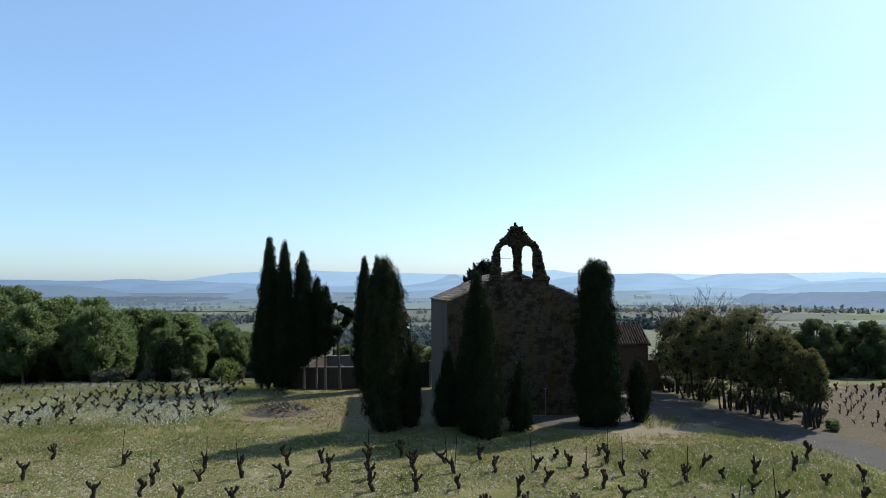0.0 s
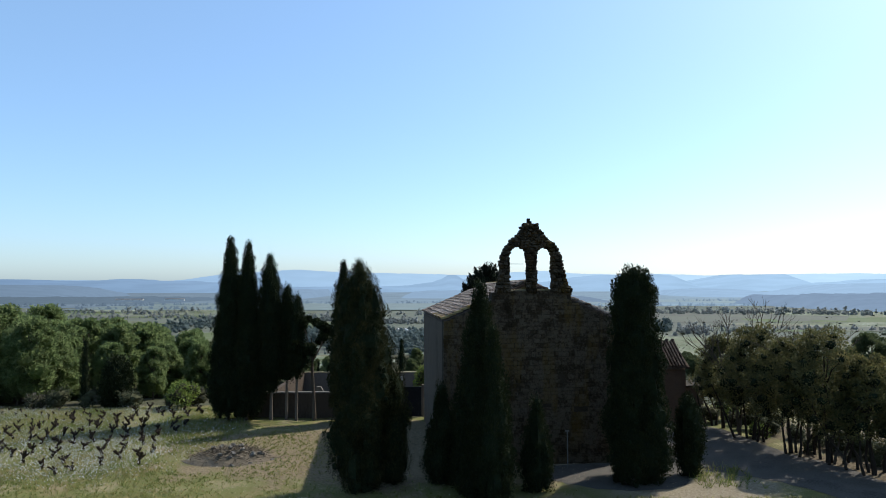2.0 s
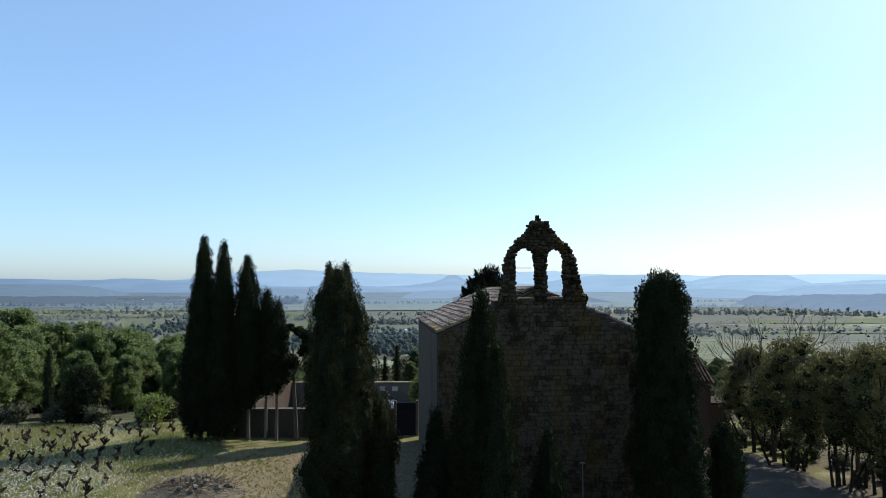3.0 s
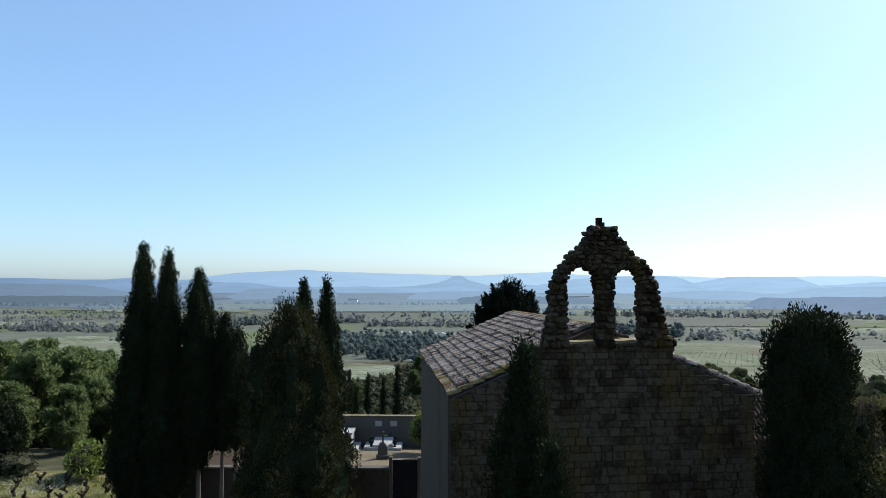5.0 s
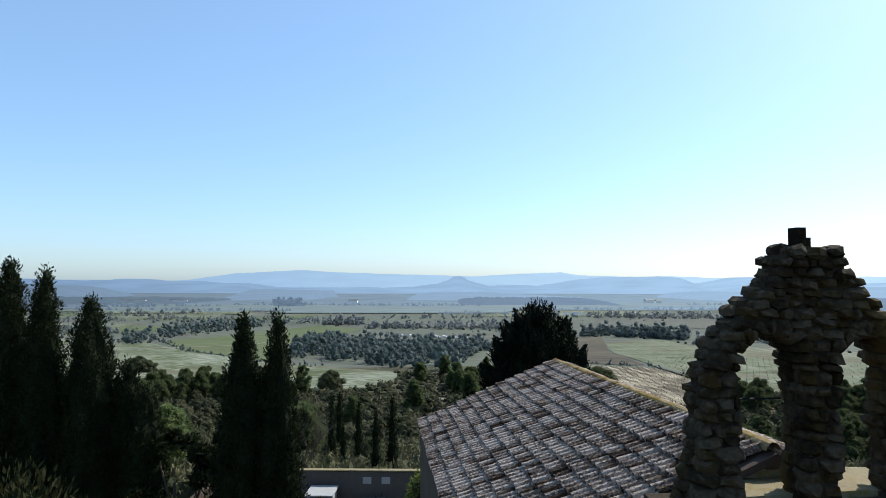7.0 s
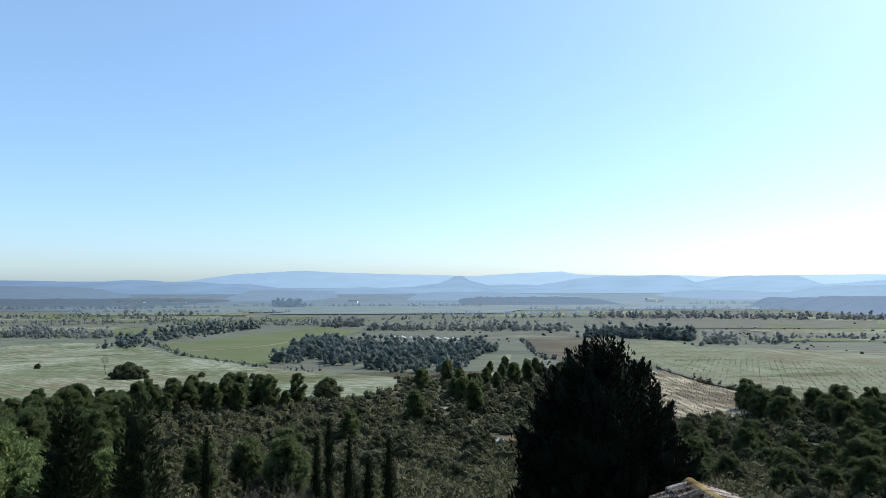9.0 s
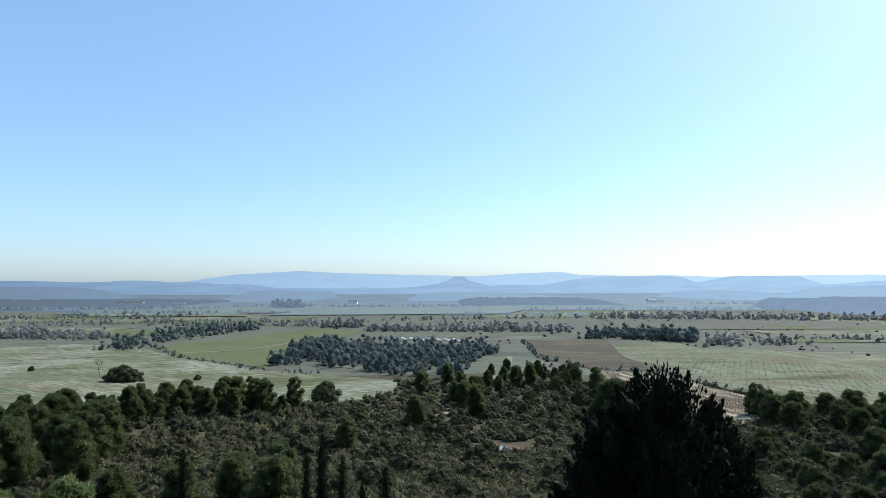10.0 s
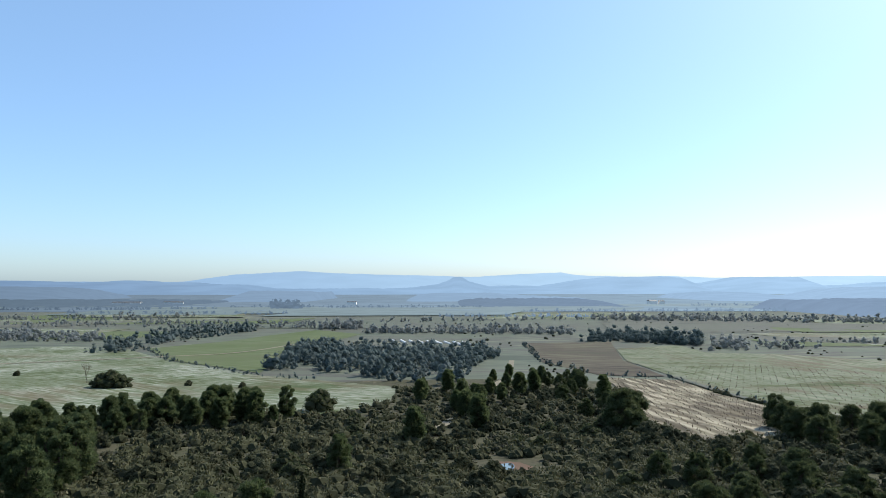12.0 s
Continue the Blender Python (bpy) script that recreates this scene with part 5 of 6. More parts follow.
for k in range(260):
    t, a = tip_rng.uniform(0.03, 0.97), tip_rng.uniform(0, 2 * np.pi)
    r = 2.85 * float(np.interp(t, [p[0] for p in DOME], [p[1] for p in DOME]))
    d = np.array((math.cos(a) * (1.15 - 0.6 * t), math.sin(a) * (1.15 - 0.6 * t), 0.25 + 0.6 * t))
    d /= np.linalg.norm(d)
    long = tip_rng.uniform(0.6, 1.25)
    tip = np.array((math.cos(a) * r, math.sin(a) * r, 0.8 + t * 10.9)) * (1, 1, 1) + d * tip_rng.uniform(-0.25, 0.5)
    plume(tips, tip - d * long, d, long, 0.27, 220, tip_rng)
    boughs.tube([tuple(tip - d * long * 1.1), tuple(tip - d * long * 0.45), tuple(tip - d * long * 0.05 + np.array((0, 0, long * 0.2)))], [0.36, 0.24, 0.02], 6)
for k in range(7):
    a = k * 2.4
    plume(tips, np.array((math.cos(a) * (0.25 + 0.12 * k), math.sin(a) * (0.25 + 0.12 * k), 10.3 - 0.12 * k)), np.array((math.cos(a) * 0.3, math.sin(a) * 0.3, 0.95)), 1.35 - 0.08 * k, 0.25, 300, tip_rng)
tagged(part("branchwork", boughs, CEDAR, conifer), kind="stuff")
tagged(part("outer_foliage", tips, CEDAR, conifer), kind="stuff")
put_tree("pine", -8.35, 54.2, crown_parts(7.7, 1.5, 3.6, 22, 16, 260, CYPRESS, 0.2, trunk_r=0.12), "small dark pine leaning over the cemetery wall", "tree")

# evergreen oaks along the track
OAKS = "oaks along the track"
for i, (x, y, H, R) in enumerate([(18.9, 50.6, 6.2, 2.0), (19.2, 47.2, 7.0, 2.8), (19.8, 44.2, 6.5, 2.6), (20.5, 42.0, 7.1, 2.8), (21.6, 40.1, 5.9, 2.1), (22.5, 38.7, 4.7, 1.5)]):
    limbs = []
    oak = put_tree("oak", x, y, lobed_parts(H, R, 30 + i, 48, 340, OAK, 0.08, 1.6, trunk_r=0.1, limbs=limbs, core=0.35, bark=OAKBARK), "spreading evergreen oak with olive leaves and dark twisted trunk", "tree", OAKS)
    for limb in limbs:
        part("limb", limb, OAKBARK, oak)
    stem_rng = random.Random(i)
    for k in range(6):
        a, q = stem_rng.uniform(0, 6.28), stem_rng.uniform(0.3, 1.2)
        b = Build()
        sx, sy = math.cos(a) * q, math.sin(a) * q
        lean = stem_rng.uniform(0.5, 1.3)
        b.tube([(sx, sy, -0.3), (sx * (1 + 0.2 * lean) + stem_rng.uniform(-0.25, 0.25), sy * 1.2, 0.7), (sx * (1 + 0.7 * lean), sy * (1 + 0.5 * lean), 1.6), (sx * (1 + lean) + stem_rng.uniform(-0.4, 0.4), sy * (1 + lean), 3.2)], [0.09, 0.06, 0.05, 0.025], 7)
        part("stem", b, OAKBARK, oak)
for i, (x, y, H, R) in enumerate([(19.0, 48.6, 4.2, 1.4), (20.6, 41.8, 3.6, 1.3), (22.2, 39.2, 3.0, 1.0)]):
    limbs = []
    sapling = put_tree("oak_sapling", x, y, crown_parts(H, R, 1.0, 40 + i, 18, 200, OAK, 0.1, trunk_r=0.06, bend=0.6, forks=8, limbs=limbs), "thin many-stemmed oak sapling", "tree", OAKS)
    for limb in limbs:
        part("limb", limb, BARK, sapling)


def bare_tree(H, seed, thick=0.12):
    rng = random.Random(seed)
    b = Build()

    def grow(p, d, l, r, depth):
        q = p + d * l * 0.5 + Vector((rng.uniform(-1, 1), rng.uniform(-1, 1), rng.uniform(-0.5, 1))) * l * 0.08
        e = q + (d + Vector((rng.uniform(-1, 1), rng.uniform(-1, 1), rng.uniform(-0.4, 0.6))) * 0.25).normalized() * l * 0.5
        b.tube([p, q, e], [r, r * 0.8, r * 0.6], 5 if depth else 8)
        if depth < 5 and r > 0.006:
            for _ in range(3 if depth < 4 else 2):
                nd = (d + Vector((rng.uniform(-1, 1), rng.uniform(-1, 1), rng.uniform(-0.2, 0.8))) * 0.62).normalized()
                grow(e, nd, l * rng.uniform(0.6, 0.8), r * 0.58, depth + 1)

    grow(Vector((0, 0, -0.2)), Vector((0, 0, 1)), H * 0.33, thick, 0)
    return b


for x, y, H, s in ((18.9, 48.3, 8.0, 3), (21.0, 44.6, 7.5, 5)):
    t = thing("bare_tree", pose(x, y, 0), "leafless tree with fine bare branches", "tree", "bare trees")
    part("branchwork", bare_tree(H, s), BARK, t)
t = thing("bare_tree", pose(-9.5, 75.5, ground_z(-9.5, 75.5)), "leafless pale-twigged tree behind the cemetery", "tree", "bare trees")
part("branchwork", bare_tree(6.5, 8, 0.1), PALEBARK, t)


def bush_parts(H, R, seed, n, mat, size):
    rng = np.random.default_rng(seed)
    inner, leaf = Build(), Build()
    for i in range(9):
        c = np.array((rng.uniform(-0.55, 0.55) * R, rng.uniform(-0.55, 0.55) * R, H * rng.uniform(0.25, 0.68)))
        r = R * rng.uniform(0.35, 0.55)
        inner.blob(c, r * 0.75, rng, 0.25, 0.9)
        d = unit(rng.normal(size=(n // 9, 3)) + (0, 0, 0.2))
        leaf.leaves(c + d * r * rng.uniform(0.7, 1.15, (n // 9, 1)), unit(d + rng.normal(size=d.shape) * 0.5), size * 1.5, size * 0.75, rng)
    stem = Build()
    stem.tube([(0, 0, -0.2), (0.03, 0, H * 0.5)], [0.05, 0.02], 6)
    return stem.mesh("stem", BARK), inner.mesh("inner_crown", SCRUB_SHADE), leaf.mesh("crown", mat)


def put_bush(name, x, y, parts, label, group="", turn=0.0, scale=1.0):
    t = thing(name, pose(x, y, ground_z(x, y) - 0.03, 0, 0, turn), label, "bush", group)
    t.scale = (scale,) * 3
    for n, me in zip(("stem", "inner_crown", "crown"), parts):
        part(n, me, None, t)
    return t


put_bush("bush", -0.9, 69.0, bush_parts(4.6, 1.5, 50, 2600, FRESHGREEN, 0.14), "fresh yellow-green bush by the chapel's back corner", "green bushes")
put_bush("bush", 0.6, 67.2, bush_parts(4.2, 1.5, 51, 2400, FRESHGREEN, 0.14), "fresh yellow-green bush behind the apse", "green bushes")
put_bush("bush", -20.3, 59.5, bush_parts(2.6, 1.5, 52, 1500, FRESHGREEN, 0.16), "fresh green bush at the vineyard's edge", "green bushes")
put_bush("bush", 11.45, 40.2, bush_parts(2.2, 0.6, 53, 900, GREYSCRUB, 0.1), "pale grey twiggy shrub between two cypresses", "grey shrubs")
GREYBUSH = [bush_parts(1.7, 1.3, 54 + i, 700, GREYSCRUB, 0.16) for i in range(3)]
GREENBUSH = [bush_parts(1.8, 1.3, 57 + i, 900, GREYGREEN, 0.14) for i in range(3)]
edge_rng = random.Random(6)
for i in range(26):
    x = -45 + i * 1.05 + edge_rng.uniform(-0.5, 0.5)
    if x < -34 or i % 2:
        continue
    put_bush("shrub", x, 60.6 + edge_rng.uniform(-0.8, 1.2), (GREENBUSH if i % 3 else GREYBUSH)[i % 3], "low grey-green shrub along the wood's edge", "shrubs at the wood's edge", i * 40, edge_rng.uniform(0.55, 1.0))
for i in range(14):
    put_bush("shrub", -11.5 + i * 1.2, 74.2 + edge_rng.uniform(-0.6, 1.2), GREYBUSH[i % 3], "grey shrub behind the cemetery wall", "shrubs behind the wall", i * 70, edge_rng.uniform(0.9, 1.35))
for i, (x, y, s) in enumerate([(23.2, 37.6, 0.5), (20.9, 44.4, 0.5), (19.6, 47.6, 0.7), (18.9, 52.5, 0.9), (20.4, 53.5, 1.1), (22, 50, 0.8)]):
    put_bush("shrub", x, y, bush_parts(1.6, 1.1, 60 + i, 600, FRESHGREEN if i % 2 == 0 else SCRUB, 0.12), "low green shrub under the oaks", "shrubs under the oaks", 0, s)

for i in range(9):
    f = i / 8
    x, y = 20.4 + 3.2 * f + edge_rng.uniform(-0.4, 0.4), 51.5 - 11 * f
    put_bush("shrub", x, y, GREENBUSH[i % 3] if i % 4 else GREYBUSH[i % 3], "low tangled shrub behind the oaks", "shrubs under the oaks", i * 33, edge_rng.uniform(0.4, 0.75))

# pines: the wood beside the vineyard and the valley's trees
# PINES: hearts are coloured darker than the crown, as shade between clumps.
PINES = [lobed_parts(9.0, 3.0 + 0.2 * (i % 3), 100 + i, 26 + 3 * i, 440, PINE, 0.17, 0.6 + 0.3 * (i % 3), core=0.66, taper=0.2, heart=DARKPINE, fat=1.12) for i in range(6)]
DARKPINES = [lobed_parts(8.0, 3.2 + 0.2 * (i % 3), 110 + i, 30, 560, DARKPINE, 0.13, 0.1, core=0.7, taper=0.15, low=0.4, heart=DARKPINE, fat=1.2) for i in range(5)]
ROUNDBUSH = [lobed_parts(3.6, 2.0 + 0.15 * i, 120 + i, 24, 330, (SCRUB, GREYGREEN, DARKPINE, GREYGREEN)[i], 0.09, 0.0, trunk_r=0.06, core=0.82, taper=0.1, low=0.5, heart=SCRUB_SHADE, fat=1.35) for i in range(4)]


def inside(x, y, poly):
    hit = False
    for (ax, ay), (bx, by) in zip(poly, poly[1:] + poly[:1]):
        if (ay > y) != (by > y) and x < (bx - ax) * (y - ay) / (by - ay) + ax:
            hit = not hit
    return hit


def scatter(poly, n, gap, seed):
    rng = random.Random(seed)
    out = []
    x0, x1, y0, y1 = min(p[0] for p in poly), max(p[0] for p in poly), min(p[1] for p in poly), max(p[1] for p in poly)
    for _ in range(n * 30):
        x, y = rng.uniform(x0, x1), rng.uniform(y0, y1)
        if inside(x, y, poly) and all((x - a) ** 2 + (y - b) ** 2 > gap * gap for a, b in out):
            out.append((x, y))
            if len(out) >= n:
                break
    return out


# The same pines again, in foliage lightened for the haze over the wood.
HAZEDPINES = []
for trunk_, heart_, crown_ in PINES[:4]:
    crown_ = crown_.copy()
    crown_.materials[0] = PINE_HAZED
    heart_ = heart_.copy()
    heart_.materials[0] = PINE_HAZED
    HAZEDPINES.append((trunk_, heart_, crown_))
tree_rng = random.Random(77)
for poly, n, gap, s0, s1, grp, kinds in (
        ([(-66, 59), (-45, 59.8), (-33, 61.5), (-24, 66), (-18, 76), (-22, 86), (-70, 90)], 80, 2.9, 0.85, 1.15, "pine wood beside the vineyard", HAZEDPINES),
        ([(37, 64), (46, 59), (75, 55), (110, 70), (110, 150), (66, 150), (38, 104)], 105, 3.4, 0.6, 0.85, "pine wood below the track", DARKPINES),
        ([(-120, 170), (-108, 215), (-84, 238), (-62, 240), (-46, 238), (-44, 226), (-66, 208), (-84, 178), (-92, 150)], 46, 3.9, 0.6, 1.1, "pines below the flowering field", PINES),
        ([(-95, 95), (-52, 96), (-46, 122), (-56, 160), (-85, 200), (-120, 160)], 60, 4.6, 0.8, 1.15, "pines on the lower slope", PINES),
        ([(-30, 100), (-13, 100), (-16, 114), (-30, 116)], 7, 4.5, 0.6, 0.85, "pines below the cemetery", PINES),
        ([(24, 105), (55, 105), (84, 160), (66, 186), (36, 172), (24, 140)], 26, 6, 0.5, 0.8, "dark oaks on the lower slope", DARKPINES),
        ([(-16, 228), (6, 236), (14, 262), (34, 290), (40, 330), (16, 330), (4, 300), (-14, 285)], 16, 8, 0.6, 1.0, "pines round the valley path", PINES),
        ([(38, 215), (50, 215), (48, 240), (56, 290), (48, 330), (36, 320), (34, 250)], 11, 7, 0.6, 0.95, "pines beside the vineyard plot", DARKPINES),
        ([(72, 172), (112, 172), (114, 205), (100, 214), (84, 224), (76, 206)], 26, 5, 0.75, 1.1, "pines below the broad field", DARKPINES)):
    for x, y in scatter(poly, n, gap, len(grp)):
        size_here = tree_rng.uniform(s0, s1) * (1.12 - 0.52 * min(1.0, max(0.0, (x + 50 - max(0.0, y - 66) * 0.5) / 24)) if kinds is HAZEDPINES else 1.0)
        put_tree("pine" if kinds is not DARKPINES else "evergreen_oak", x, y, kinds[tree_rng.randrange(len(kinds))], "rounded green pine with a full crown" if kinds is not DARKPINES else "dark rounded evergreen oak growing to the ground", "tree", grp, tree_rng.uniform(0, 360), size_here)
for x, y, s in ((-136, 312, 3.4), (-139.5, 311, 2.8), (-132.5, 312.5, 2.6), (-41, 253, 3.2)):
    put_bush("bush", x, y, ROUNDBUSH[2], "dark rounded bush alone in a pale field", "field bushes", x * 9, s * 0.6)
for x, y, k, big in ((-20.7, 171, 0, 0.85), (6.1, 223, 3, 1.1), (-9.5, 206, 1, 1.0), (-55.6, 228, 4, 1.1), (-71, 215, 2, 0.95), (-65, 216, 5, 0.9), (29, 288, 3, 1.0), (49, 268, 0, 1.1)):
    put_tree("pine", x, y, PINES[k], "full-crowned pine standing clear of the scrub", "tree", "single pines in the valley", k * 47, big)
put_tree("oak", 80.8, 220, DARKPINES[3], "dark rounded tree below a vineyard", "tree", "lone field trees", 40, 1.1)
put_tree("oak", 43, 221, DARKPINES[1], "tall dark rounded tree beside a vineyard plot", "tree", "lone field trees", 0, 1.4)
put_tree("oak", 47, 226, DARKPINES[2], "tall dark rounded tree beside a vineyard plot", "tree", "lone field trees", 90, 1.25)
for x, y in ((-109, 321), (-85, 316), (-195, 342)):
    put_bush("bush", x, y, ROUNDBUSH[0], "low dark bush alone in a pale field", "field bushes", x, 0.75)
t = thing("bare_tree", pose(-152, 322, ground_z(-152, 322)), "leafless round tree in the flowering field", "tree", "bare trees")
part("branchwork", bare_tree(8.5, 12, 0.16), BARK, t)


def woods(name, poly, n, seed, lo, hi, mat, label, squash=0.9, per=15):
    """A far wood: many leafy crowns in one mesh."""
    rng = np.random.default_rng(seed)
    b = Build()
    for x, y in scatter(poly, int(n * 1.9), lo * 0.22, seed):
        r = (lo * 0.7 + (hi * 1.1 - lo * 0.7) * rng.uniform() ** 2) * 0.78
        z = ground_z(x, y)
        for k in range(3):
            c = np.array((x, y, z + r * (0.6 + 0.62 * k))) + rng.normal(size=3) * r * 0.35 * (1, 1, 0.5)
            rr = r * (0.9 - 0.2 * k)
            b.blob(c, rr * 0.72, rng, 0.25, squash)
            d = unit(rng.normal(size=(per, 3)) + (0, 0, 0.3))
            b.leaves(c + d * rr * rng.uniform(0.55, 1.12, (per, 1)), unit(d + (0, 0, 0.8) + rng.normal(size=d.shape) * 0.5), rr * 0.44, rr * 0.26, rng)
    return tagged(part(name, b, mat), label, "wood", kind="stuff")


woods("wood", [(-93, 375), (-107, 460), (-101, 520), (-73, 500), (-40, 472), (22, 476), (30, 440), (16, 417), (6, 325), (-8, 305), (-23, 322), (-53, 362)], 270, 1, 2.6, 5.2, HAZED_FARWOOD, "mixed pine and oak wood in the valley")
woods("wood", [(104, 575), (150, 625), (205, 575), (180, 520), (150, 560)], 90, 2, 3.5, 6, HAZED_FARWOOD, "dark tree belt behind the pale field")
woods("wood", [(203, 566), (240, 545), (260, 500), (173, 483)], 36, 3, 2, 4.5, HAZED_PALEWOOD, "tree clump at a field corner")
woods("wood", [(-240, 470), (-260, 611), (-268, 701), (-215, 750), (-200, 715), (-228, 571), (-205, 470)], 90, 4, 2.5, 5.5, HAZED_FARWOOD, "tree belt along a green field")
woods("wood", [(-140, 740), (-100, 740), (-100, 775), (-140, 775)], 24, 5, 4, 7, HAZED_PALEWOOD, "tree clump on the plain")
woods("wood", [(-88, 676), (118, 655), (118, 690), (20, 720), (-88, 710)], 100, 6, 3, 5.5, HAZED_PALEWOOD, "tree belt on the plain")
woods("wood", [(-420, 600), (-300, 560), (-290, 600), (-420, 690)], 80, 7, 3, 5, HAZED_PALEWOOD, "scrubby wood on the plain")
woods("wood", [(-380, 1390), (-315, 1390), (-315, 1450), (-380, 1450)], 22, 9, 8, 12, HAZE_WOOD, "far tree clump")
woods("wood", [(200, 930), (560, 830), (640, 900), (220, 1050)], 150, 11, 3.5, 6, HAZED_PALEWOOD, "grey leafless far tree belt")
woods("wood", [(-560, 790), (-160, 790), (-100, 840), (-560, 880)], 60, 13, 2.2, 4, HAZED_PALEWOOD, "leafless hedge line on the plain")
woods("wood", [(-100, 880), (420, 1000), (420, 1040), (-100, 930)], 55, 14, 2.5, 4.5, HAZED_PALEWOOD, "leafless hedge line on the plain")
woods("wood", [(-760, 960), (-380, 1040), (-380, 1080), (-760, 1010)], 55, 15, 3, 5, HAZED_PALEWOOD, "hedge line on the plain")
woods("wood", [(260, 560), (430, 520), (440, 535), (270, 580)], 60, 16, 1.5, 3, HAZED_PALEWOOD, "hedge at the field's end")

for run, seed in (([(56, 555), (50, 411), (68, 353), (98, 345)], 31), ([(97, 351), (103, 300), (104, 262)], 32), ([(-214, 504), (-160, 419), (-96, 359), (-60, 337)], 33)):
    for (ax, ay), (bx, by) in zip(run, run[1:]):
        woods("hedge", [(ax - 2, ay - 2), (bx - 2, by - 2), (bx + 2.5, by + 2.5), (ax + 2.5, ay + 2.5)], int(math.hypot(bx - ax, by - ay) / 4.5), seed, 0.7, 1.7, HAZED_FARWOOD, "ragged hedge along a field's edge", per=7)

hedge_rng = random.Random(19)
for k in range(13):
    y = 480 + 1200 * (k / 13) ** 1.2
    x = hedge_rng.uniform(-0.7, 0.7) * y
    if -340 < x < 300 and y < 640:
        continue
    w = hedge_rng.uniform(0.08, 0.25) * y
    sk = hedge_rng.uniform(-0.12, 0.12) * w
    t = 4 + y * 0.004
    woods("hedge", [(x - w, y - sk), (x + w, y + sk), (x + w, y + sk + t), (x - w, y - sk + t)], int(16 + w * 0.3), 50 + k, 0.9 + y * 0.0009, 1.9 + y * 0.002, HAZED_PALEWOOD if y < 1050 else HAZE_WOOD, "hedge and tree line on the plain", per=5)

# low scrub over the slope and valley
SCRUB_HEARTS = Build()


def scrub(name, n, seed, x_of, y0, y1, lo, hi, mat, label, per=26, clear=(), leaf=0.3, solid=0.82):
    rng = np.random.default_rng(seed)
    b = Build()
    for _ in range(n):
        y = y0 + (y1 - y0) * rng.uniform() ** 1.3
        x = rng.uniform(-1, 1) * x_of(y)
        if any(inside(x, y, c) for c in clear) or (y > 300 and noise.noise((x * 0.02, y * 0.012, seed)) < 0.2):
            continue
        if noise.noise((x * 0.09, y * 0.06, 3.3)) + 0.5 * noise.noise((x * 0.3, y * 0.2, 7.7)) < -0.3 and rng.uniform() < 0.7:
            continue
        r = lo + (hi - lo) * rng.uniform() ** 1.6
        k = int(per * 1.4) if y < 140 else per if y < 190 else per // 2
        grow = 0.75 if y < 140 else 0.9 if y < 190 else 1.3
        c = np.array((x, y, ground_z(x, y) + r * 0.3))
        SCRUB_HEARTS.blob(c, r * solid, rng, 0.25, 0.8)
        d = unit(rng.normal(size=(k, 3)) + (0, 0, 0.6))
        b.leaves(c + d * r * (1, 1, 0.9) * rng.uniform(0.74, 1.06, (k, 1)), unit(d + (0, 0, 0.4) + rng.normal(size=d.shape) * 0.6), r * leaf * grow * 1.25, r * leaf * grow * 0.7, rng)
    return tagged(part(name, b, mat), label, "scrub", kind="stuff")


CLEAR = ([(-319, 505), (-221, 494), (-160, 418), (-59, 336), (-21, 300), (-21, 268), (-37, 246), (-84, 240), (-123, 225), (-240, 260)], [(68, 344), (99, 338), (101, 253), (80, 205), (54, 205), (53, 231), (63, 289)], [(114, 505), (168, 535), (164, 470), (205, 458), (242, 420), (275, 387), (190, 186), (106, 216), (99, 344), (96, 417)], [(3, 176), (17, 176), (18, 192), (4, 190)], [(-13, 60), (19, 60), (19, 73.5), (-13, 73.5)])
SLOPE_WIDE = lambda y: 14 + (y - 50) * 0.72
scrub("scrub_bushes", 12000, 1, SLOPE_WIDE, 74, 305, 0.7, 2.1, SCRUB, "low evergreen scrub covering the slope", 30, CLEAR, 0.29)
scrub("grey_scrub_bushes", 4600, 2, SLOPE_WIDE, 74, 300, 0.45, 1.4, GREYSCRUB, "grey twiggy scrub between evergreen bushes", 28, CLEAR, 0.27)
scrub("green_scrub_bushes", 2200, 7, SLOPE_WIDE, 74, 300, 0.35, 1.1, GREYGREEN, "grey-green scrub between darker bushes", 28, CLEAR, 0.27)
for x, y in scatter([(-16, 82), (20, 82), (60, 130), (100, 190), (40, 300), (-20, 240), (-90, 215), (-60, 130)], 260, 3.8, 3):
    if not any(inside(x, y, c) for c in CLEAR):
        put_bush("shrub", x, y, ROUNDBUSH[tree_rng.randrange(4)], "rounded evergreen shrub standing out of the scrub", "tall shrubs on the slope", tree_rng.uniform(0, 360), tree_rng.uniform(0.45, 1.1))
scrub("valley_bushes", 1800, 3, lambda y: 20 + (y - 50) * 0.75, 300, 900, 0.7, 2.2, HAZED_FARWOOD, "scattered bushes over the valley floor", per=12, clear=CLEAR + ([(-160, 421), (-92, 362), (-113, 485), (-85, 666), (-142, 727), (-214, 504)], [(56, 555), (127, 567), (97, 351), (50, 411)]))
# All scrub hearts in one mesh, in the painted inner-shade colour.
tagged(part("scrub_undergrowth", SCRUB_HEARTS, SCRUB_SHADE), "blobs inside the scrub, coloured dark as its inner shade", "scrub", kind="stuff")

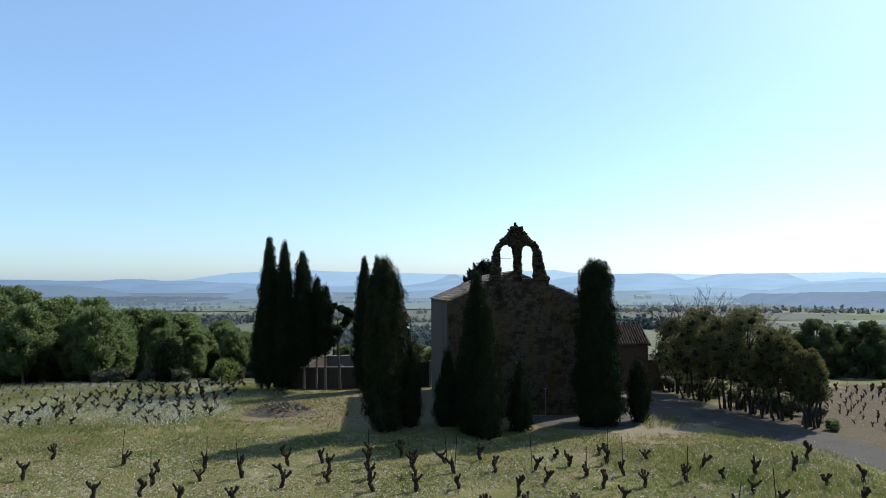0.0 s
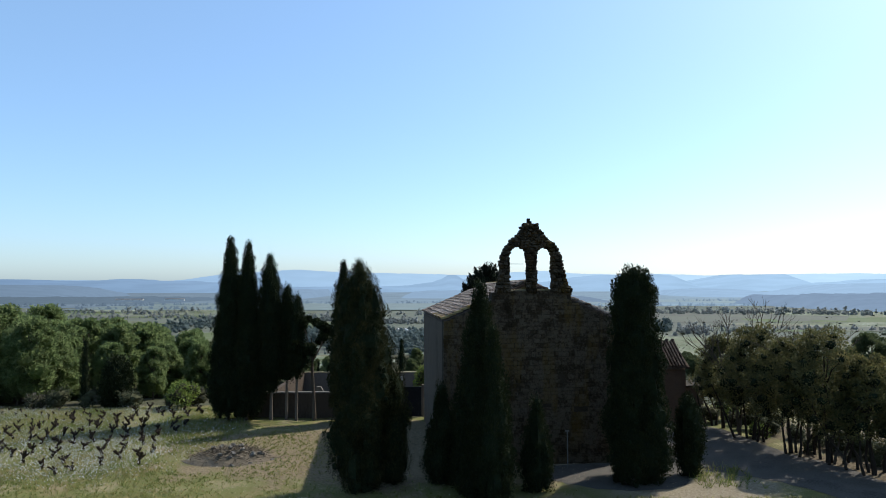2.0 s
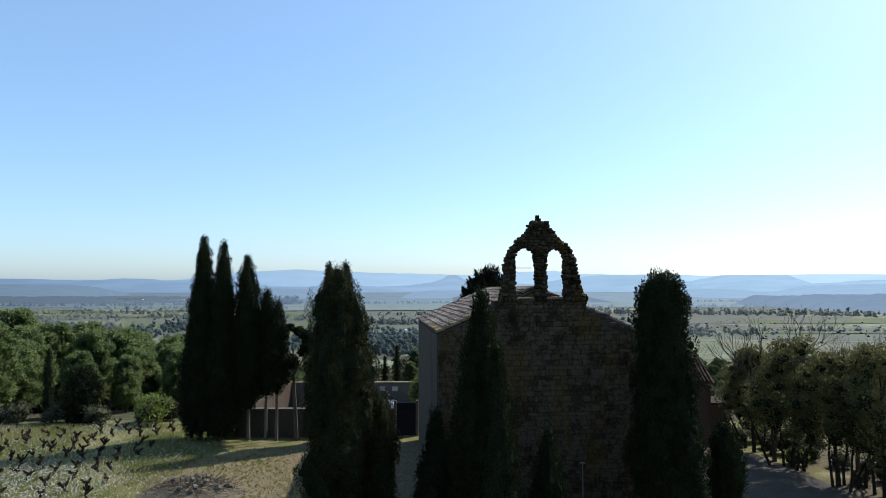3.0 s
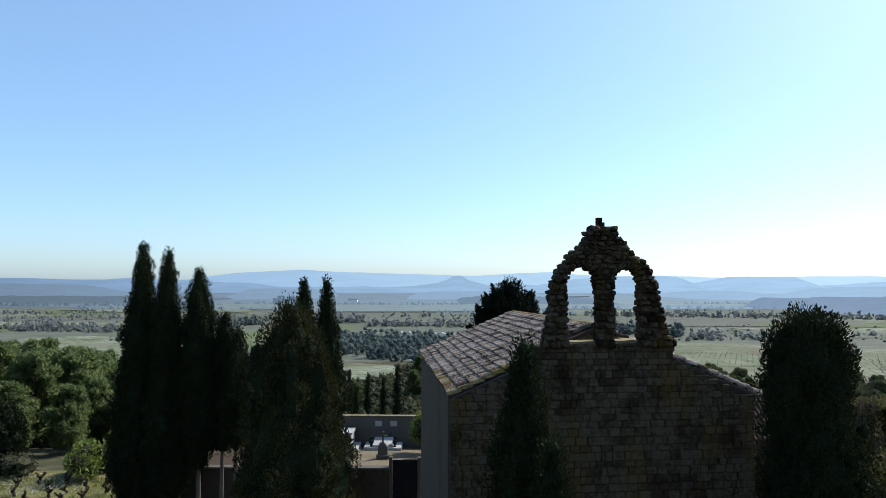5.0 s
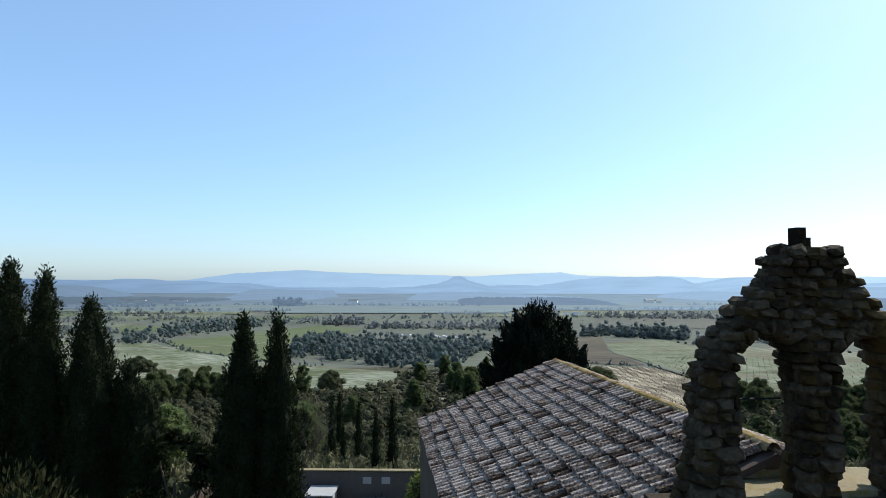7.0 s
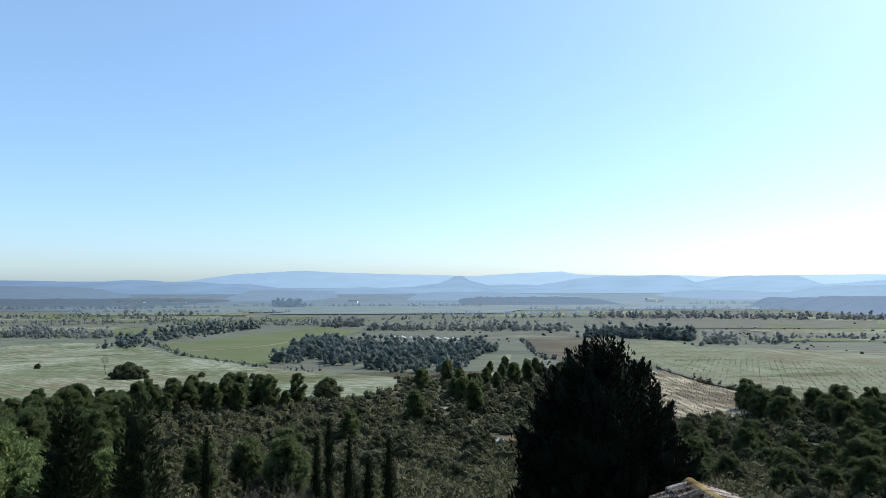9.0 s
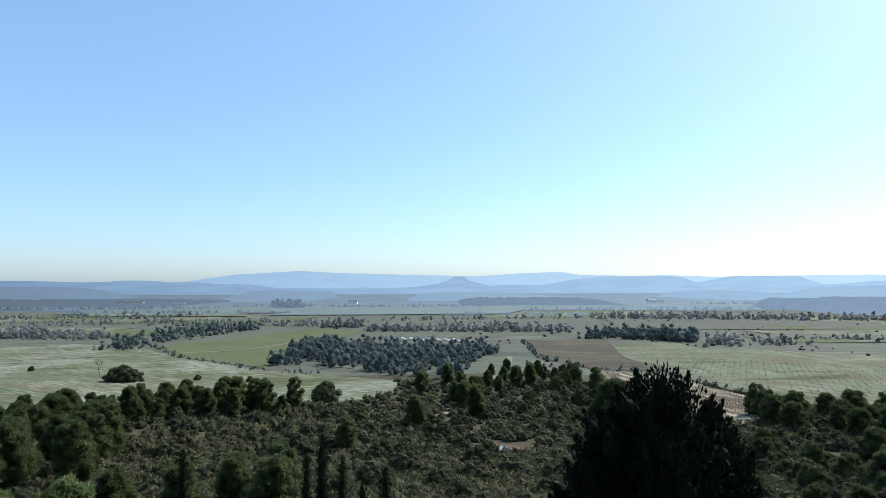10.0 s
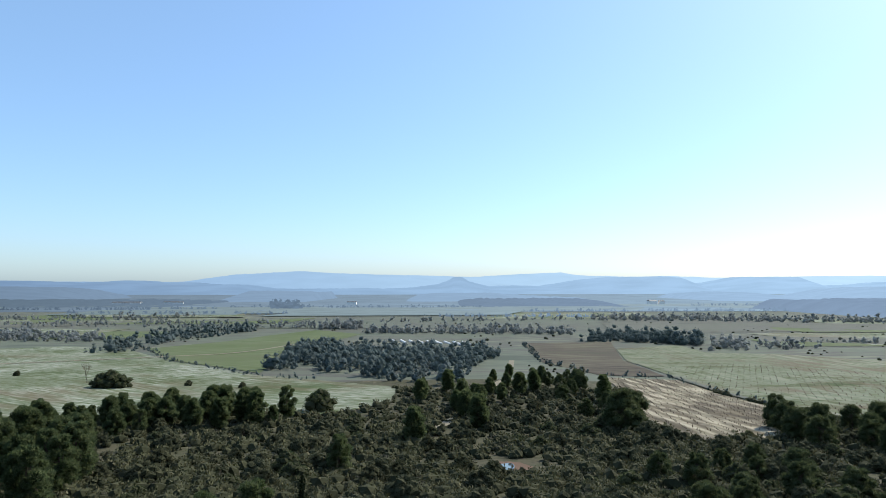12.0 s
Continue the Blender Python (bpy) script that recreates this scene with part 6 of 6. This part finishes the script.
# ---- vines, grass and small things on the terrace ----
def vine_mesh(seed):
    """A gnarled stump with a few short arms."""
    rng = random.Random(seed)
    b = Build()
    hgt = rng.uniform(0.26, 0.46)
    pts = [Vector((0, 0, -0.1))]
    for k in range(4):
        pts.append(pts[-1] + Vector((rng.uniform(-0.09, 0.09), rng.uniform(-0.09, 0.09), (hgt + 0.1) / 4)))
    b.tube(pts, [0.1, 0.07, 0.085, 0.07, 0.105], 7)
    b.blob(pts[-1], 0.12, np.random.default_rng(seed), 0.35, 0.8)
    b.blob(pts[2], 0.09, np.random.default_rng(seed + 50), 0.35)
    for k in range(rng.choice((3, 4, 5))):
        a = rng.uniform(0, 6.28)
        d = Vector((math.cos(a), math.sin(a), rng.uniform(0.1, 0.7))).normalized()
        l = rng.uniform(0.18, 0.36)
        p = pts[-1]
        q = p + d * l * 0.5
        e = q + (d + Vector((0, 0, rng.uniform(0.4, 1.2)))).normalized() * l * 0.5
        b.tube([p, q, e], [0.062, 0.045, 0.032], 6)
        b.blob(e, 0.052, np.random.default_rng(seed + k), 0.3)
    return b


VINES = [vine_mesh(200 + i).mesh("vine", VINEWOOD) for i in range(8)]
stake = Build()
stake.tube([(0.08, 0.03, -0.1), (0.1, 0.03, 1.15)], [0.018, 0.016], 5)
STAKE = stake.mesh("stake", VINEWOOD)


def vines_over(region, along, across, turn, seed, keep):
    """Places of vines in rows over a region."""
    rng = random.Random(seed)
    c, s = math.cos(radians(turn)), math.sin(radians(turn))
    out = []
    for i in range(-60, 60):
        for j in range(-60, 60):
            u, v = i * across + rng.uniform(-0.15, 0.15), j * along + rng.uniform(-0.2, 0.2)
            x, y = u * c - v * s - 5, u * s + v * c + 30
            if inside(x, y, region) and rng.random() < keep:
                out.append((x, y))
    return out


places = vines_over([(-30, 22), (19, 22), (18.5, 32), (8, 33), (-4, 33), (-16, 33.3), (-30, 32.5)], 1.7, 1.9, 12, 3, 0.62)
vine_count = 0
left_rows = vines_over([(-48, 39), (-20, 39.5), (-14.5, 42), (-16, 50), (-17.5, 59), (-45, 58)], 1.05, 1.7, -35, 5, 0.75)
right_rows = vines_over([(25.5, 40), (28, 33), (45, 33), (55, 52), (30, 54)], 0.85, 1.4, 20, 8, 0.88)
vine_rng = random.Random(15)
for grp, label, rows in (("vines in the foreground", "gnarled leafless old vine stump in weedy ground", places), ("vines left of the chapel", "pruned dark vine stump in flowering grass", left_rows), ("vines beyond the oaks", "low pruned vine stump on bare soil", right_rows)):
    joined_vines = Build()
    for i, (x, y) in enumerate(rows):
        m = pose(x, y, ground_z(x, y), vine_rng.uniform(-8, 8), vine_rng.uniform(-8, 8), vine_rng.uniform(0, 360))
        me = VINES[vine_rng.randrange(8)]
        if i < 150:
            ob = tagged(new("vine", me), label, "vine", grp)
            big = 1.28 if grp == "vines in the foreground" else 0.62
            slim = 0.8 if grp == "vines in the foreground" else 0.7
            ob.matrix_basis = m @ Matrix.Diagonal((big * slim, big * slim, big * vine_rng.uniform(0.8, 1.25), 1))
            if vine_rng.random() < 0.3:
                st = new("stake", STAKE)
                st.parent = ob
        else:
            joined_vines.add([m @ p.co for p in me.vertices], [tuple(p.vertices) for p in me.polygons])
    if joined_vines.v:
        tagged(part("vine_rows", joined_vines, VINEWOOD), "rows of dark pruned vine stumps", "vines", kind="stuff")

# rows of stumps in the valley plots
for name, poly, across, along, turn, seed in (("valley_vines", [(68, 344), (99, 338), (100, 279), (101, 253), (80, 205), (54, 205), (53, 231), (63, 289)], 2.4, 1.7, -8, 1), ("valley_vines", [(106, 300), (112, 222), (180, 200), (225, 330), (150, 400), (104, 380)], 2.6, 1.3, -25, 2)):
    rng = random.Random(seed)
    c, s = math.cos(radians(turn)), math.sin(radians(turn))
    b = Build()
    cx, cy = sum(p[0] for p in poly) / len(poly), sum(p[1] for p in poly) / len(poly)
    for i in range(-60, 60):
        for j in range(-80, 80):
            u, v = i * across + rng.uniform(-0.25, 0.25), j * along + rng.uniform(-0.6, 0.6) * seed
            x, y = cx + u * c - v * s, cy + u * s + v * c
            if inside(x, y, poly) and rng.random() < (0.65 if seed == 1 else 0.22):
                z = ground_z(x, y) + 0.2
                w = rng.uniform(0.1, 0.18)
                hh = rng.uniform(0.4, 0.8)
                b.add([(x - w, y - w, z), (x + w, y - w, z), (x, y + w, z), (x + rng.uniform(-0.2, 0.2), y, z + hh)], [(0, 1, 3), (1, 2, 3), (2, 0, 3)])
    tagged(part(name, b, BARK), "far rows of dark vine stumps", "vines", kind="stuff")


def tufts(name, poly, n, seed, mat, lo, hi, label, blades=4, up=1.0, width=0.018):
    """Grass or flowers: thin blades in tufts over a region."""
    rng = np.random.default_rng(seed)
    x0, x1, y0, y1 = min(p[0] for p in poly), max(p[0] for p in poly), min(p[1] for p in poly), max(p[1] for p in poly)
    x, y = rng.uniform(x0, x1, n), rng.uniform(y0, y1, n)
    ok = np.array([inside(a, b, poly) for a, b in zip(x + rng.normal(size=n) * 1.3, y + rng.normal(size=n) * 1.3)])
    x, y = x[ok], y[ok]
    patch = np.array([noise.noise((a * 0.22, b * 0.22, seed)) for a, b in zip(x, y)])
    ok = patch > rng.uniform(-0.5, 0.25, len(x))
    x, y = x[ok], y[ok]
    z = land(x, y)
    b = Build()
    for _ in range(blades):
        d = unit(rng.normal(size=(len(x), 3)) * (0.6, 0.6, 0.2) + (0, 0, up))
        l = rng.uniform(lo, hi, len(x))[:, None]
        at = np.stack([x, y, z], 1) + rng.normal(size=(len(x), 3)) * (0.05, 0.05, 0)
        w = np.cross(d, rng.normal(size=d.shape))
        w = unit(w) * width
        verts = np.stack([at - w, at + w, at + d * l], 1).reshape(-1, 3)
        k = len(b.v)
        b.v.extend(map(tuple, verts))
        b.f.extend((k + 3 * i, k + 3 * i + 1, k + 3 * i + 2) for i in range(len(x)))
    return tagged(part(name, b, mat), label, "grass", kind="stuff")


FRONTLAND = [(-34, 22), (22, 22), (20, 34), (8, 35), (-4, 37), (-20, 37), (-40, 34)]
LEFTLAND = [(-48, 38), (-16, 38.5), (-12.5, 44), (-13, 52), (-17, 60), (-46, 60)]
tufts("grass", FRONTLAND, 46000, 1, BLADE, 0.04, 0.14, "rough green and dry grass between the vines")
tufts("grass", LEFTLAND, 50000, 2, BLADE, 0.08, 0.25, "green weedy grass in the vineyard")
tufts("grass", [(13, 34.5), (18.5, 34), (20, 30), (20.4, 26), (12, 26), (8, 33)], 8000, 3, BLADE, 0.1, 0.3, "taller green weeds beside the track")
tufts("grass", [(12.6, 38.4), (15, 38), (15.5, 40.5), (13.5, 41.5)], 900, 4, BLADE, 0.2, 0.5, "dry grass tuft at the small cypress")


tufts("grass", [(-46, 33), (6, 33), (7, 36), (-6, 38), (-12, 41), (-20, 39.5), (-46, 39)], 24000, 5, BLADE, 0.05, 0.17, "short rough grass along the headland")
tufts("grass", [(-15, 40), (-7, 39), (-5, 44), (-8, 51), (-14, 52)], 5000, 6, BLADE, 0.04, 0.15, "thin dry grass over the trodden yard")
tufts("grass", [(7, 33), (19, 33), (18, 37), (9, 37)], 4000, 7, BLADE, 0.06, 0.2, "weedy verge of the track")


def blossoms(name, poly, n, seed, label, lo=0.08, hi=0.3, size=0.05):
    rng = np.random.default_rng(seed)
    x0, x1, y0, y1 = min(p[0] for p in poly), max(p[0] for p in poly), min(p[1] for p in poly), max(p[1] for p in poly)
    x, y = rng.uniform(x0, x1, n), rng.uniform(y0, y1, n)
    ok = np.array([inside(a, b, poly) and noise.noise((a * 0.3, b * 0.3, seed * 3.7)) > q for a, b, q in zip(x + rng.normal(size=n) * 1.2, y + rng.normal(size=n) * 1.2, rng.uniform(-0.35, 0.5, n))])
    x, y = x[ok], y[ok]
    at = np.stack([x, y, land(x, y) + rng.uniform(lo, hi, len(x))], 1)
    b = Build()
    b.leaves(at, unit(rng.normal(size=at.shape)), size, size, rng)
    return tagged(part(name, b, PETAL), label, "flowers", kind="stuff")


blossoms("wild_flowers", FRONTLAND, 6500, 1, "scattered small white wild flowers", size=0.04)
blossoms("wild_flowers", LEFTLAND, 48000, 2, "drifts of white wild flowers among vines", size=0.05)
blossoms("wild_flowers", [(13, 34.5), (18.5, 34), (20, 30), (20.4, 26), (12, 26)], 2600, 3, "white wild flowers beside the track", 0.15, 0.4, 0.05)

blossoms("wild_flowers", [(-28, 39), (-15, 40), (-14, 45), (-20, 47), (-28, 44)], 11000, 4, "thick clumps of white wild flowers", 0.1, 0.4, 0.06)

# pale stones strewn over the vineyard soil
def pebbles(name, poly, n, seed, lo, hi, label):
    rng = np.random.default_rng(seed)
    x0, x1, y0, y1 = min(p[0] for p in poly), max(p[0] for p in poly), min(p[1] for p in poly), max(p[1] for p in poly)
    x, y = rng.uniform(x0, x1, n), rng.uniform(y0, y1, n)
    ok = np.array([inside(a, b, poly) and noise.noise((a * 0.35, b * 0.35, seed)) > q for a, b, q in zip(x, y, rng.uniform(-0.6, 0.3, n))])
    x, y = x[ok], y[ok]
    z, m = land(x, y), len(x)
    r = rng.uniform(lo, hi, (m, 1, 1))
    base = np.array([(1, 0, 0), (0, 1, 0), (-1, 0, 0), (0, -1, 0), (0, 0, 0.7), (0, 0, -0.5)])[None] * rng.uniform(0.6, 1.3, (m, 6, 1))
    a = rng.uniform(0, 6.28, m)
    ca, sa = np.cos(a)[:, None], np.sin(a)[:, None]
    v = np.stack([base[..., 0] * ca - base[..., 1] * sa, base[..., 0] * sa + base[..., 1] * ca, base[..., 2]], -1) * r + np.stack([x, y, z + 0.01], -1)[:, None]
    b = Build()
    b.v = list(map(tuple, v.reshape(-1, 3)))
    tri = ((0, 1, 4), (1, 2, 4), (2, 3, 4), (3, 0, 4))
    b.f = [tuple(6 * i + k for k in t) for i in range(m) for t in tri]
    return tagged(part(name, b, PEBBLE), label, "stones", kind="stuff")


pebbles("pebbles", FRONTLAND, 56000, 4, 0.018, 0.065, "pale stones strewn over vineyard soil")
pebbles("pebbles", [(-14, 38), (16, 36), (16, 50), (-13, 52)], 9000, 5, 0.012, 0.04, "small pale stones in the yard")
pebbles("pebbles", [(25.5, 40), (28, 33), (45, 33), (55, 52), (30, 54)], 6000, 6, 0.02, 0.06, "pale stones in the lower vineyard")

# heap of earth and prunings in the yard
heap = thing("rubble_heap", pose(-10.6, 43.3, 0), "low grey heap of earth, stones and prunings", "heap")
b = Build()
n, rows_ = 26, 6
hr = random.Random(8)
verts = [(0, 0, 0.42)]
for r in range(1, rows_ + 1):
    for k in range(n):
        a = 2 * math.pi * k / n
        q = r / rows_
        verts.append((math.cos(a) * 1.9 * q * hr.uniform(0.9, 1.1), math.sin(a) * 1.2 * q * hr.uniform(0.9, 1.1), 0.42 * (1 - q * q) + hr.uniform(-0.06, 0.06) * (1 - q)))
faces = [(0, 1 + k, 1 + (k + 1) % n) for k in range(n)]
for r in range(rows_ - 1):
    faces += [(1 + r * n + k, 1 + (r + 1) * n + k, 1 + (r + 1) * n + (k + 1) % n, 1 + r * n + (k + 1) % n) for k in range(n)]
b.add(verts, faces)
heap.scale = (1.3, 1.2, 1.15)
part("mound", b, HEAPSOIL, heap)
b = Build()
for k in range(700):
    x, y = hr.gauss(0, 0.85), hr.gauss(0, 0.5)
    q = (x / 1.9) ** 2 + (y / 1.2) ** 2
    if q > 1.1:
        continue
    zz = 0.42 * max(0, 1 - q)
    d = Vector((hr.uniform(-1, 1), hr.uniform(-1, 1), hr.uniform(-0.1, 0.5))).normalized() * hr.uniform(0.2, 0.5)
    b.tube([(x, y, zz), (x + d.x, y + d.y, zz + abs(d.z))], [0.012, 0.006], 4)
tagged(part("twigs", b, HEAPSOIL, heap), kind="stuff")
HEAP_STONES = stone_meshes(3, GREYSTONE, 300, 0.2, 0.1)
for k in range(24):
    a, q = hr.uniform(0, 6.28), hr.uniform(0.2, 1.15)
    s = new("rock", HEAP_STONES[k % 3])
    s.parent = heap
    s.matrix_basis = pose(math.cos(a) * 1.7 * q, math.sin(a) * 1.05 * q, 0.6 * max(0, 1 - q * q) + 0.03, hr.uniform(0, 40), hr.uniform(0, 40), hr.uniform(0, 360)) @ Matrix.Diagonal((hr.uniform(0.1, 0.25), hr.uniform(0.1, 0.2), hr.uniform(0.08, 0.15), 1))

# muddy puddle in the track
draped("puddle", smooth_line([(9.6, 35.1), (11.5, 34.75), (13.5, 34.8), (15.5, 35.0), (15.2, 35.4), (13, 35.35), (11, 35.5)], 5, 0.05, closed=True), MUDWATER, "shallow muddy puddle at the grass edge", 0.5, 0.025, "water")

# far farm buildings
def farmhouse(x, y, w, d, hgt, turn, label):
    t = thing("farmhouse", pose(x, y, ground_z(x, y), 0, 0, turn), label, "building", "far farms")
    b = Build()
    b.box(-w / 2, -d / 2, -0.5, w / 2, d / 2, hgt)
    part("wall", b, WHITEWALL, t)
    b = Build()
    b.add([(-w / 2 - 0.4, -d / 2 - 0.4, hgt), (w / 2 + 0.4, -d / 2 - 0.4, hgt), (w / 2 + 0.4, d / 2 + 0.4, hgt), (-w / 2 - 0.4, d / 2 + 0.4, hgt), (-w / 2 - 0.4, 0, hgt + d * 0.22), (w / 2 + 0.4, 0, hgt + d * 0.22)],
          [(3, 2, 1, 0), (0, 1, 5, 4), (2, 3, 4, 5), (0, 4, 3), (1, 2, 5)])
    part("roof", b, GREYMETAL, t)


for x, y, w, d, hgt, turn, label in ((-830, 1680, 70, 14, 7, 5, "long pale farm shed on the plain"), (-720, 1690, 40, 14, 8, -10, "pale farm building among trees"), (-690, 1660, 26, 12, 8, 20, "pale farmhouse among trees"), (-255, 1700, 24, 12, 7, 0, "pale farmhouse on the plain"), (520, 1700, 22, 14, 9, 10, "white farm building on the plain"), (545, 1702, 14, 12, 8, 0, "small white farm building on the plain")):
    farmhouse(x, y, w, d, hgt, turn, label)
for k in range(9):
    x = -46 + k * 7.2
    b = Build()
    b.tube([(0, -11, 0.3), (0, 11, 0.3)], [0.9, 0.9], 10)
    tagged(part("crop_cover", b, WHITEWALL), "low white covered crop row in the valley", "greenhouse", "covered crop rows").matrix_basis = pose(x, 575 - k * 3, ground_z(x, 575 - k * 3), 0, 0, 14)

# ---- pieces of the chapel ----
for i, (u, z, w, hgt, proud) in enumerate(stones[:300]):
    s = new("stone", FACE_STONES[(i * 7) % 10])
    s.parent = front
    s.matrix_basis = pose(u, 0.06 - proud, z) @ Matrix.Diagonal((w, 0.2, hgt, 1))
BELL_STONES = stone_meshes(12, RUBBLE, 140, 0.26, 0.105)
behind = Build()
kept = 0
for i, (u, y, z, w, d, hgt, turn) in enumerate(bell_stones()):
    me = BELL_STONES[(i * 5) % 12]
    m = pose(u, y, z, 0, turn, turn * 0.7) @ Matrix.Diagonal((w * 1.06, d * 1.16, hgt * 1.2, 1))
    if y < (BELL_Y0 + BELL_Y1) / 2 and kept < 300:
        s = new("stone", me)
        s.parent = belfry
        s.matrix_basis = m
        kept += 1
    else:
        join_tile(behind, me, m)
for c, half, spring, top in ((3.86, 0.44, 10.86, 11.29), (5.24, 0.4, 10.84, 11.26)):
    for k in range(9):
        a = math.pi * (k + 0.5) / 9
        s = new("arch_stone", BELL_STONES[k])
        s.parent = belfry
        s.matrix_basis = pose(c + math.cos(a) * (half + 0.09), (BELL_Y0 + BELL_Y1) / 2, spring + math.sin(a) * (top - spring + 0.09), 0, -math.degrees(a), 0) @ Matrix.Diagonal((0.26, 0.74, 0.17, 1))
tagged(part("back_stonework", behind, RUBBLE, belfry), kind="stuff")
for i, t in enumerate(NEAR_TILES[:300]):
    s = new("tile", (LICHEN_TILES if t[3] else ROOF_TILES)[i % 3])
    s.parent = roof
    s.matrix_basis = t[0]
k = 0
v = 0.95
while v < DEEP + 0.1:
    s = new("ridge_tile", RIDGE_TILES[k % 3])
    s.parent = roof
    s.matrix_basis = pose(4.6, v, ridge(v) + 0.02, 0, 0, -90) @ pose(0, 0, 0, 0, 2, 0)
    v += 0.34
    k += 1
